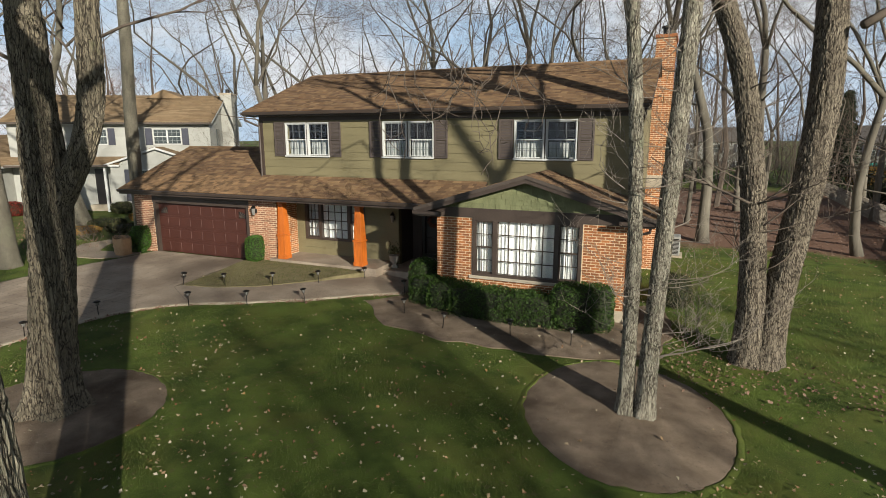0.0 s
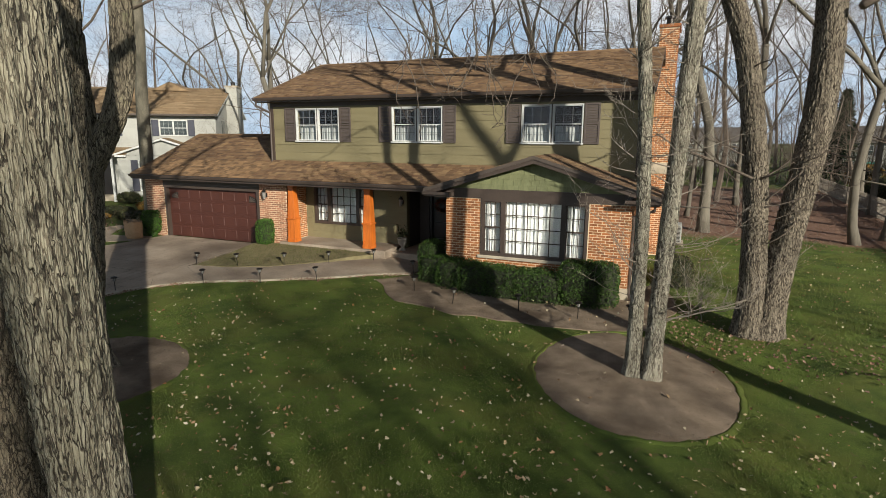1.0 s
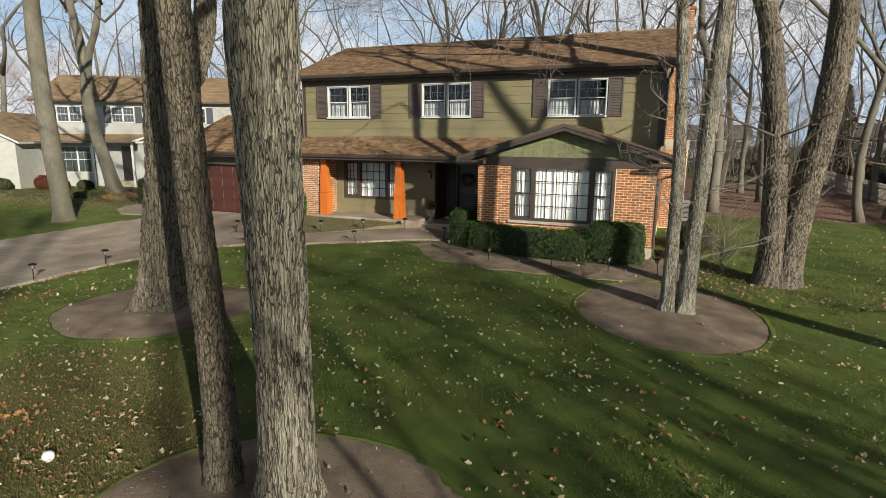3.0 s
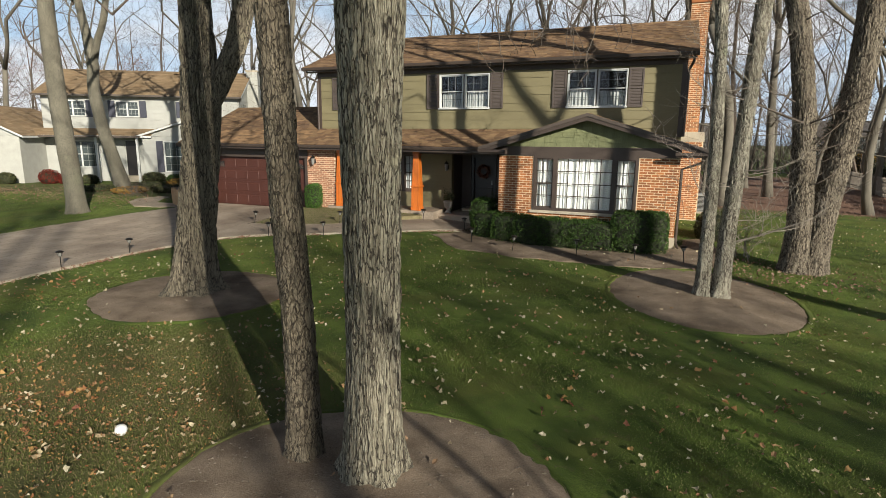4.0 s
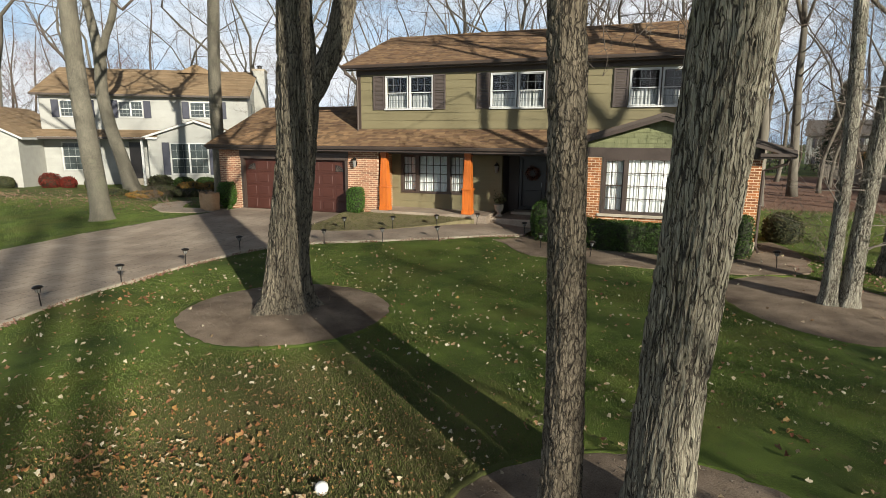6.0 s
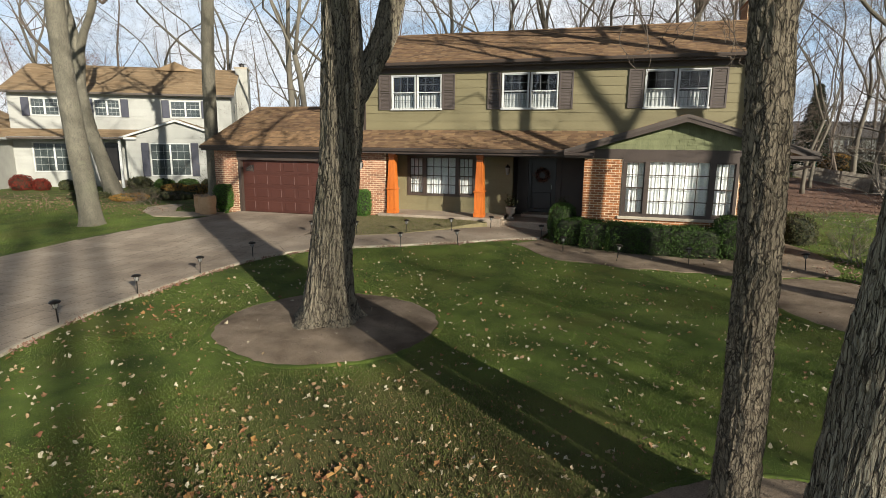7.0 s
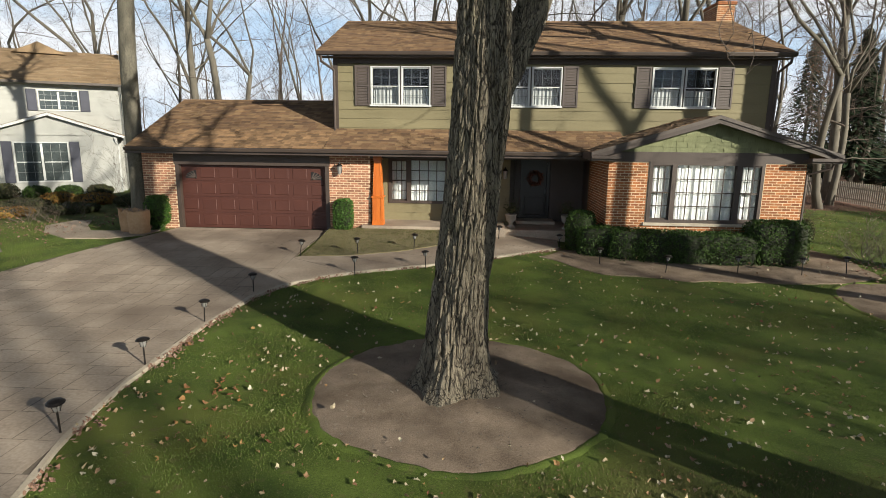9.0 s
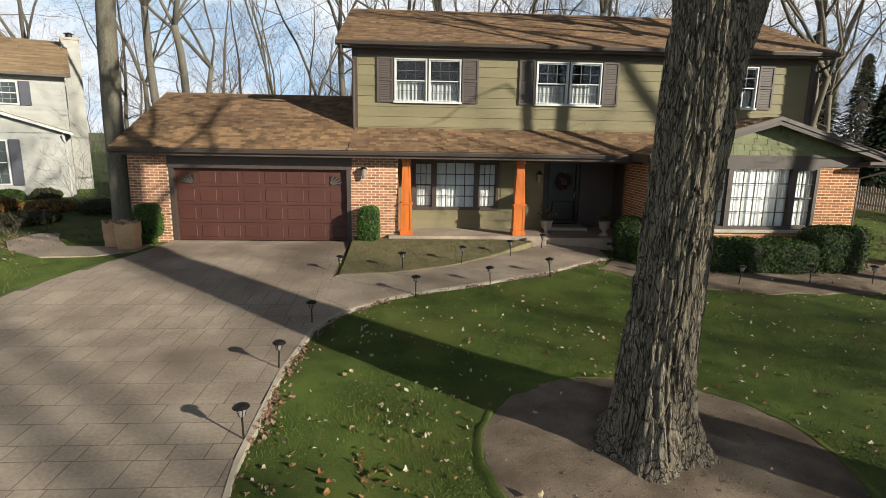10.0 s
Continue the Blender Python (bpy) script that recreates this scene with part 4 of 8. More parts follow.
# ---- garage door ----
gd = part("garage_door", boxed(GD[0] + 0.05, GD[1] - 0.05, 0.16, 0.20, SLAB + 0.01, GD[3]), M["garage_red"], house, "dark red-brown panelled double garage door")
pw, ph = (GD[1] - GD[0] - 0.10) / 8, (GD[3] - SLAB - 0.02) / 4
for r in range(4):
    part("door_section", boxed(GD[0] + 0.05, GD[1] - 0.05, 0.142, 0.16, SLAB + 0.015 + r * ph, SLAB + 0.005 + (r + 1) * ph), M["garage_red"], gd)
    for c in range(8):
        x0, z0 = GD[0] + 0.05 + c * pw + 0.07, SLAB + 0.015 + r * ph + 0.09
        x1, z1 = x0 + pw - 0.14, z0 + ph - 0.18
        if r == 3 and c in (0, 7):
            cx, zc = (x1 if c == 0 else x0), z0 - 0.02
            sg = -1 if c == 0 else 1
            bm = bmesh.new()
            pts = [(cx, zc)] + [(cx + sg * 0.36 * math.cos(1.5708 * k / 10), zc + 0.25 * math.sin(1.5708 * k / 10)) for k in range(11)]
            prism(bm, pts, "y", 0.130, 0.142)
            fan = part("fan_window", bm, M["door"], gd, "dark fan-shaped window with thin rays")
            for k in range(1, 5):
                w = 1.5708 * k / 5
                bm = bmesh.new()
                ex, ez = cx + sg * 0.36 * math.cos(w), zc + 0.25 * math.sin(w)
                d = Vector((ex - cx, 0, ez - zc)).normalized()
                nx, nz = -d.z * 0.014, d.x * 0.014
                prism(bm, [(cx - nx, zc - nz), (ex - nx, ez - nz), (ex + nx, ez + nz), (cx + nx, zc + nz)], "y", 0.122, 0.130)
                part("ray", bm, M["grey_trim"], fan)
        else:
            bm = bmesh.new()
            box(bm, x0, x1, 0.130, 0.142, z0, z1)
            bmesh.ops.bevel(bm, geom=[e for e in bm.edges if all(abs(v.co.y - 0.130) < 1e-4 for v in e.verts)], offset=0.011, segments=1, affect="EDGES")
            bmesh.ops.recalc_face_normals(bm, faces=bm.faces[:])
            part("panel", bm, M["garage_red"], gd)
for x0, x1 in ((GD[0], GD[0] + 0.06), (GD[1] - 0.06, GD[1])):
    part("door_jamb", boxed(x0 - 0.03, x1 + 0.03, -0.012, 0.20, 0.28, 2.34), M["trim"], house)
part("door_header", boxed(GD[0] - 0.06, GD[1] + 0.06, -0.02, 0.20, 2.34, SOFFIT), M["trim"], house, "dark brown board above the garage door")


# ---- roofs ----
def shingled(parent, origin, along, up, length, height, material, clip=None, singly=0, tab=0.24, course=0.142, seed=0, single_from=0.0):
    """Overlapping shingle tabs on a roof plane. along, up: unit vectors; clip(s, h) gives the (s0, s1) kept at height h."""
    o, a, u = Vector(origin), Vector(along).normalized(), Vector(up).normalized()
    n = a.cross(u).normalized()
    if n.z < 0:
        n = -n
    rng = random.Random(seed)
    V, F, made = [], [], 0
    turn = Matrix((a, u, n)).transposed().to_4x4()
    tabs = {}
    h, row = 0.0, 0
    while h < height - 0.02:
        s0, s1 = clip(h) if clip else (0.0, length)
        s = s0 - rng.uniform(0, tab)
        top = min(h + course + 0.03, height)
        while s < s1:
            w = tab * rng.choice((0.55, 0.8, 1.0, 1.25))
            e = min(s + w - 0.006, s1)
            b = max(s, s0)
            s += w
            if e - b < 0.03:
                continue
            lift = rng.choice((0.010, 0.014, 0.021))
            if made < singly and b > single_from:
                key = (round(e - b, 2), round(top - h, 2), lift)
                if key not in tabs:
                    bm = bmesh.new()
                    wd, hd = key[0], key[1]
                    vs = [bm.verts.new(p) for p in ((0, 0, -0.004), (wd, 0, -0.004), (wd, hd, 0.002), (0, hd, 0.002), (0, 0, lift), (wd, 0, lift), (wd, hd, 0.006), (0, hd, 0.006))]
                    for f in ((4, 5, 6, 7), (0, 1, 5, 4), (1, 2, 6, 5), (3, 0, 4, 7)):
                        bm.faces.new([vs[i] for i in f])
                    me = bpy.data.meshes.new("shingle")
                    bm.to_mesh(me)
                    bm.free()
                    me.materials.append(M["shingle_part"])
                    tabs[key] = me
                ob = new("shingle", tabs[key])
                ob.parent = parent
                ob.matrix_local = Matrix.Translation(o + b * a + h * u) @ turn
                made += 1
                continue
            k = len(V)
            for ss, hh, l in ((b, h, -0.004), (e, h, -0.004), (e, top, 0.002), (b, top, 0.002), (b, h, lift), (e, h, lift), (e, top, 0.006), (b, top, 0.006)):
                V.append(tuple(o + ss * a + hh * u + l * n))
            F += [(k + 4, k + 5, k + 6, k + 7), (k, k + 1, k + 5, k + 4), (k + 1, k + 2, k + 6, k + 5), (k + 3, k, k + 4, k + 7)]
        h += course
        row += 1
    return tagged(raw("shingles", V, F, material, parent), kind="stuff")


# main gable roof: eave height, ridge
EV_Y, EV_Z, RG_Y, RG_Z, RX0, RX1 = 0.50, 5.85, 4.95, 7.54, 4.49, 18.85
main_roof = bmesh.new()
prism(main_roof, [(EV_Y, EV_Z), (RG_Y, RG_Z), (9.45, EV_Z), (9.45, EV_Z - 0.14), (RG_Y, RG_Z - 0.16), (EV_Y, EV_Z - 0.14)], "x", RX0, RX1)
main_roof = part("main_roof", main_roof, M["trim"], house, "brown shingled gable roof")
slope = math.hypot(RG_Y - EV_Y, RG_Z - EV_Z)
shingled(main_roof, (RX0, EV_Y - 0.02, EV_Z + 0.004), (1, 0, 0), (0, RG_Y - EV_Y, RG_Z - EV_Z), RX1 - RX0, slope, M["shingle"], seed=3)
shingled(main_roof, (RX0, 9.45, EV_Z + 0.004), (1, 0, 0), (0, RG_Y - 9.45, RG_Z - EV_Z), RX1 - RX0, slope, M["shingle"], seed=4, tab=0.9, course=0.28)
part("ridge_cap", prism(bmesh.new(), [(RG_Y - 0.14, RG_Z - 0.035), (RG_Y, RG_Z + 0.035), (RG_Y + 0.14, RG_Z - 0.035)], "x", RX0, RX1), M["shingle_part"], main_roof)
part("soffit", boxed(RX0 + 0.05, RX1 - 0.05, EV_Y + 0.03, UP_Y - 0.05, EV_Z - 0.17, EV_Z - 0.142), M["trim"], main_roof)


def gutter(parent, x0, x1, y, z):
    """An eaves gutter with a lip, along x."""
    bm = bmesh.new()
    prism(bm, [(y, z), (y - 0.10, z), (y - 0.105, z - 0.02), (y - 0.085, z - 0.10), (y, z - 0.11)], "x", x0, x1)
    return part("gutter", bm, M["trim"], parent)


gutter(main_roof, RX0, RX1, EV_Y + 0.0, EV_Z - 0.012)


def downspout(parent, pts):
    V, F = [], []
    tube(V, F, pts, [0.042] * len(pts), 8)
    return raw("downspout", V, F, M["trim"], parent)


downspout(house, [(RX0 + 0.14, EV_Y - 0.05, 5.72), (RX0 + 0.14, EV_Y - 0.03, 5.55), (UP_X0 + 0.02, UP_Y - 0.09, 5.33), (UP_X0 + 0.03, UP_Y - 0.10, 5.1), (UP_X0 + 0.03, UP_Y - 0.10, 3.48), (UP_X0 + 0.05, UP_Y - 0.25, 3.38)])
downspout(house, [(RX1 - 0.14, EV_Y - 0.05, 5.72), (RX1 - 0.14, EV_Y - 0.03, 5.56), (UP_X1 + 0.04, UP_Y - 0.06, 5.33), (UP_X1 + 0.05, UP_Y - 0.06, 5.3), (UP_X1 + 0.05, UP_Y - 0.06, 3.3)])

# lower roof: over the garage a gable, before the upper storey a lean-to
LE_Y, LE_Z, LX0, LX1 = -0.50, 2.89, -1.30, 14.0
LR_Y, LR_Z = 3.3, 4.50
pitch_l = (LR_Z - LE_Z) / (LR_Y - LE_Y)
meet_z = LE_Z + (UP_Y - LE_Y) * pitch_l
low_roof = bmesh.new()
prism(low_roof, [(LE_Y, LE_Z), (LR_Y, LR_Z), (7.4, LE_Z), (7.4, LE_Z - 0.14), (LR_Y, LR_Z - 0.15), (LE_Y, LE_Z - 0.14)], "x", LX0, UP_X0)
prism(low_roof, [(LE_Y, LE_Z), (UP_Y, meet_z), (UP_Y, meet_z - 0.14), (LE_Y, LE_Z - 0.14)], "x", UP_X0, LX1)
low_roof = part("lower_roof", low_roof, M["trim"], house, "brown shingled roof over garage and porch")
ln = math.hypot(LR_Y - LE_Y, LR_Z - LE_Z)
shingled(low_roof, (LX0, LE_Y - 0.02, LE_Z + 0.004), (1, 0, 0), (0, LR_Y - LE_Y, LR_Z - LE_Z), UP_X0 - LX0, ln, M["shingle"], seed=6, singly=290)
ls = math.hypot(UP_Y - LE_Y, meet_z - LE_Z)
shingled(low_roof, (UP_X0, LE_Y - 0.02, LE_Z + 0.004), (1, 0, 0), (0, UP_Y - LE_Y, meet_z - LE_Z), LX1 - UP_X0, ls, M["shingle"], seed=7)
part("ridge_cap", prism(bmesh.new(), [(LR_Y - 0.14, LR_Z - 0.04), (LR_Y, LR_Z + 0.035), (LR_Y + 0.14, LR_Z - 0.04)], "x", LX0, UP_X0), M["shingle_part"], low_roof)
part("soffit", boxed(LX0 + 0.05, BAY_X0 - 0.3, LE_Y + 0.03, 1.28, SOFFIT + 0.002, SOFFIT + 0.04), M["trim"], low_roof)
part("fascia", boxed(LX0, 12.55, LE_Y - 0.002, LE_Y + 0.03, SOFFIT, LE_Z - 0.02), M["trim"], low_roof)
gutter(low_roof, LX0, 12.55, LE_Y - 0.004, LE_Z - 0.014)
bm = bmesh.new()
prism(bm, [(0.22, SOFFIT), (7.0, SOFFIT), (LR_Y, LR_Z - 0.17)], "x", GAR_X0, GAR_X0 + 0.2)
part("gable_end", bm, M["siding"], low_roof)
part("porch_beam", boxed(GAR_X1, BAY_X0 - 0.02, 0.02, 0.28, 2.62, SOFFIT), M["trim"], house)

# bay gable roof
AX, AZ, GY, GHW, GZ = 15.94, 3.93, -1.68, 3.30, 2.92
gp = (AZ - GZ) / GHW
bm = bmesh.new()
for sg in (-1, 1):
    prism(bm, [(AX, AZ), (AX + sg * GHW, GZ), (AX + sg * GHW, GZ - 0.10), (AX, AZ - 0.10)], "y", GY, UP_Y)
bay_roof = part("bay_roof", bm, M["trim"], house, "low shingled gable over the bay window")
gs = math.hypot(GHW, AZ - GZ)
for sg in (-1, 1):
    shingled(bay_roof, (AX + sg * (GHW + 0.01), GY - 0.02 if sg > 0 else UP_Y, GZ + 0.004), (0, 1 if sg > 0 else -1, 0), (-sg * GHW, 0, AZ - GZ), UP_Y - GY + 0.02, gs, M["shingle"], seed=8 + sg)
    # raking boards in two layers
    for k, (d0, d1, y) in enumerate(((0.005, 0.20, GY - 0.002), (-0.012, 0.085, GY - 0.03))):
        bm = bmesh.new()
        prism(bm, [(AX, AZ - d0), (AX + sg * (GHW + 0.02), GZ - d0), (AX + sg * (GHW + 0.02), GZ - d1), (AX, AZ - d1)], "y", y - 0.028, y)
        part("rake_board", bm, M["grey_trim"] if k else M["trim"], bay_roof)
    # eave return with a gutter end
    xa, xb = (AX + sg * GHW, AX + sg * (GHW - 0.82))
    part("eave_return", boxed(min(xa, xb), max(xa, xb), GY - 0.05, BAY_Y + 0.1, GZ - 0.22, GZ - 0.10, bev=0.008), M["grey_trim"], bay_roof)
    part("return_gutter", boxed(min(xa, xb) - 0.03, max(xa, xb) + 0.03, GY - 0.13, GY - 0.051, GZ - 0.17, GZ - 0.075, bev=0.012), M["trim"], bay_roof)
    part("eave_board", boxed(AX + sg * GHW - 0.04, AX + sg * GHW + 0.04, GY, UP_Y if sg < 0 else 1.0, GZ - 0.20, GZ - 0.012), M["trim"], bay_roof)
downspout(house, [(AX + GHW - 0.1, GY + 0.15, GZ - 0.15), (AX + GHW - 0.12, GY + 0.2, GZ - 0.35), (BAY_X1 + 0.06, BAY_Y + 0.06, GZ - 0.55), (BAY_X1 + 0.06, BAY_Y + 0.06, 0.25), (BAY_X1 + 0.12, BAY_Y - 0.12, 0.10)])
part("bay_header", boxed(BAY_X0 - 0.02, BAY_X1 + 0.02, BAY_Y - 0.035, BAY_Y + 0.24, SOFFIT - 0.02, SOFFIT + 0.26), M["trim"], house, "wide dark brown board above the bay window")
part("bay_ceiling", boxed(BAY_X0, BAY_X1 + 0.3, BAY_Y + 0.0, UP_Y, SOFFIT + 0.26, SOFFIT + 0.29), M["trim"], house)
# green shakes in the gable
bm = bmesh.new()
prism(bm, [(AX - 2.95, SOFFIT + 0.26), (AX + 2.95, SOFFIT + 0.26), (AX, SOFFIT + 0.26 + 2.95 * gp)], "y", BAY_Y - 0.0, BAY_Y + 0.1)
gable = part("gable_panel", bm, M["green_shake"], house, "mossy green shake gable")
rng = random.Random(12)
shake_mesh = {}
for r in range(6):
    z = SOFFIT + 0.262 + r * 0.148
    half = 2.95 - (z - SOFFIT - 0.26) / gp - 0.05
    x = AX - half
    while x < AX + half - 0.05:
        w = min(rng.choice((0.22, 0.30, 0.36, 0.44)), AX + half - x)
        hmax = min(0.165, (2.95 - max(abs(x - AX), abs(x + w - AX))) * gp + SOFFIT + 0.26 - z)
        hmax = round(max(0.03, hmax), 2)
        bm = bmesh.new()
        d = rng.choice((0.0, 0.012, 0.02))
        prism(bm, [(BAY_Y - 0.008, z - d), (BAY_Y - 0.026, z - d), (BAY_Y - 0.010, z + hmax), (BAY_Y - 0.002, z + hmax)], "x", x, x + w - 0.008)
        part("shake", bm, M["green_shake"], gable)
        x += w

# chimney on the end wall
chimney = part("chimney", boxed(18.57, 19.22, 5.95, 7.25, 3.45, 8.36), M["mortar"], house, "orange-red brick chimney")
part("chimney_foot", boxed(18.57, 19.42, 5.45, 7.75, 0.0, 3.15), M["mortar"], house)
bm = bmesh.new()
prism(bm, [(5.42, 3.15), (7.78, 3.15), (7.28, 3.52), (5.92, 3.52)], "x", 18.565, 19.46)
part("chimney_shoulder", bm, M["cast"], house, "pale concrete chimney shoulder")
part("chimney_crown", boxed(18.54, 19.28, 5.89, 7.31, 8.36, 8.48, bev=0.02), M["brick_joined"], chimney)
bm = bmesh.new()
lathe(bm, [(0.13, 0), (0.13, 0.3), (0.2, 0.3), (0.2, 0.36), (0.0, 0.42)], 14, (18.88, 6.6, 8.48))
part("flue_cap", bm, M["iron"], chimney)

# columns of orange wood
def porch_column(x, y):
    """A two-stage column: a panelled lower box and a tapering upper one."""
    col = thing("porch_column", "orange-stained wooden porch column, tapering above a band", "column", "porch columns", (x, y, PORCH))
    def stage(name, z0, z1, w0, w1, mat=M["orange"]):
        bm = bmesh.new()
        lo = [bm.verts.new((sx * w0, sy * w0, z0)) for sx, sy in ((-1, -1), (1, -1), (1, 1), (-1, 1))]
        hi = [bm.verts.new((sx * w1, sy * w1, z1)) for sx, sy in ((-1, -1), (1, -1), (1, 1), (-1, 1))]
        bm.faces.new(lo[::-1]), bm.faces.new(hi)
        for i in range(4):
            bm.faces.new((lo[i], lo[(i + 1) % 4], hi[(i + 1) % 4], hi[i]))
        bmesh.ops.bevel(bm, geom=bm.edges[:], offset=0.006, segments=1, affect="EDGES")
        return part(name, bm, mat, col)
    col.scale = (0.88, 0.88, 1.0)
    stage("base", 0.0, 0.14, 0.205, 0.205)
    lower = stage("lower_shaft", 0.14, 0.86, 0.185, 0.178)
    stage("band", 0.86, 0.91, 0.215, 0.215)
    upper = stage("upper_shaft", 0.91, 2.02, 0.172, 0.118)
    stage("cap", 2.02, 2.15, 0.145, 0.145)
    for sx in (-1, 1):
        for wz0, wz1, w0, w1, owner in ((0.16, 0.85, 0.185, 0.178, lower), (0.93, 2.0, 0.172, 0.118, upper)):
            bm = bmesh.new()
            for fy in (-1, 1):
                vs = []
                for z, w in ((wz0, w0), (wz1, w1)):
                    for a, b in ((0.99 * w, 0.99), (0.62 * w, 0.99)):
                        vs.append((sx * a, fy * (w + 0.012), z))
                q = [bm.verts.new(p) for p in vs] + [bm.verts.new((p[0], p[1] - fy * 0.02, p[2])) for p in vs]
                for f in ((0, 1, 3, 2), (0, 4, 5, 1), (1, 5, 7, 3), (2, 6, 4, 0), (3, 7, 6, 2)):
                    bm.faces.new([q[i] for i in f])
            bmesh.ops.recalc_face_normals(bm, faces=bm.faces[:])
            part("stile", bm, M["orange"], owner)
    return col


porch_column(6.45, 0.04)
porch_column(9.67, 0.08)


# wall lantern by the garage
def wall_lantern(x, y, z):
    t = thing("wall_lantern", "bronze carriage lantern with frosted glass on the brick", "wall lamp", "", (x, y, z))
    part("back_plate", boxed(-0.05, 0.05, -0.02, 0.0, -0.08, 0.08, bev=0.006), M["iron"], t)
    bm = bmesh.new()
    lathe(bm, [(0.0, -0.14), (0.05, -0.12), (0.075, 0.12), (0.0, 0.12)], 8, (0, -0.14, 0))
    part("glass", bm, M["lens"], t)
    bm = bmesh.new()
    lathe(bm, [(0.10, 0.12), (0.095, 0.14), (0.03, 0.20), (0.012, 0.25), (0.0, 0.26)], 8, (0, -0.14, 0))
    part("roof", bm, M["iron"], t)
    part("arm", boxed(-0.012, 0.012, -0.14, -0.015, 0.18, 0.21), M["iron"], t)
    return t


wall_lantern(5.28, -0.012, 2.24)
wall_lantern(10.45, 1.17, 2.1)


# ---- laying the bricks ----
def lay_all_bricks():
    lay_bricks(wall_garage, GAR_X0, -0.03, 0.27, SOFFIT - 0.01, 0.0, "-y", M["brick_pale"], True)
    lay_bricks(wall_garage, 4.91, GAR_X1, 0.27, SOFFIT - 0.01, 0.0, "-y", M["brick_pale"], True)
    lay_bricks(return_wall, 0.03, 1.18, 0.56, SOFFIT - 0.01, GAR_X1, "+x", M["brick_joined"], False)
    lay_bricks(bay_wall, BAY_X0, BW[0] - 0.03, 0.38, SOFFIT - 0.03, BAY_Y, "-y", M["brick"], True)
    lay_bricks(bay_wall, BW[1] + 0.03, BAY_X1, 0.38, SOFFIT - 0.03, BAY_Y, "-y", M["brick"], True)
    lay_bricks(bay_wall, BW[0] - 0.03, BW[1] + 0.03, 0.38, BW[2] - 0.1, BAY_Y, "-y", M["brick_joined"], False)
    lay_bricks(bay_left, BAY_Y + 0.03, 1.28, 0.45, SOFFIT - 0.01, BAY_X0, "-x", M["brick_joined"], False)
    lay_bricks(bay_right, BAY_Y + 0.03, 6.5, 0.38, SOFFIT - 0.01, BAY_X1, "+x", M["brick_joined"], False)
    lay_bricks(chimney, 5.96, 7.24, 3.54, 8.34, 19.22, "+x", M["brick_joined"], False)
    lay_bricks(chimney, 5.96, 7.24, 5.6, 8.34, 18.57, "-x", M["brick_joined"], False)
    lay_bricks(chimney, 18.58, 19.22, 3.54, 8.34, 5.95, "-y", M["brick_joined"], False)
    lay_bricks(house, 18.58, 19.40, 0.1, 3.14, 5.45, "-y", M["brick_joined"], False)
    lay_bricks(house, 5.46, 7.74, 0.1, 3.14, 19.42, "+x", M["brick_joined"], False)

# ---- trees ----
def bark_trunk(pts, radii, seg, step, deep, freq, stretch, seed, flare=0.0, lobes=5):
    """A trunk along pts with furrowed bark as real relief, and root flare at its foot."""
    P = [Vector(p) for p in pts]
    d = [0.0]
    for a, b in zip(P, P[1:]):
        d.append(d[-1] + (b - a).length)
    n = int(d[-1] / step) + 2
    V, F = [], []
    for k in range(n):
        s = d[-1] * k / (n - 1)
        i = max(j for j in range(len(d) - 1) if d[j] <= s + 1e-9)
        f = (s - d[i]) / (d[i + 1] - d[i])
        p0, p1, p2, p3 = P[max(i - 1, 0)], P[i], P[i + 1], P[min(i + 2, len(P) - 1)]
        c = 0.5 * ((2 * p1) + (p2 - p0) * f + (2 * p0 - 5 * p1 + 4 * p2 - p3) * f * f + (3 * p1 - p0 - 3 * p2 + p3) * f ** 3)
        r = radii[i] + f * (radii[i + 1] - radii[i])
        foot = math.exp(-s / 0.28) * flare
        for j in range(seg):
            w = 6.2832 * j / seg
            cx, cy = math.cos(w), math.sin(w)
            q = (cx * r * freq + seed, cy * r * freq, s * stretch)
            a = noise.noise((q[0] * 0.5, q[1] * 0.5, q[2] * 0.8 + 3))
            b = noise.noise((q[0] * 2.1 + 5, q[1] * 2.1, q[2] * 2.3))
            near = noise.voronoi((q[0] + 0.8 * a, q[1] + 0.8 * a, q[2] + 0.5 * b))[0]
            ridge = 0.72 - min(1.0, (near[1] - near[0]) * 2.6) + 0.25 * b
            big = 0.05 * noise.noise((cx * 1.2 + seed, cy * 1.2, s * 0.6))
            lobe = 1 + 0.35 * math.cos(lobes * w + seed) + 0.2 * math.cos((lobes - 2) * w + 2 * seed)
            rr = r * (1 + big) + deep * (-ridge) * (1 if s < d[-1] else 0) + foot * lobe * r
            V.append((c.x + rr * cx, c.y + rr * cy, c.z))
    for k in range(n - 1):
        for j in range(seg):
            t = (j + 1) % seg
            F.append((k * seg + j, k * seg + t, (k + 1) * seg + t, (k + 1) * seg + j))
    F.append(tuple((n - 1) * seg + j for j in range(seg)))
    return V, F


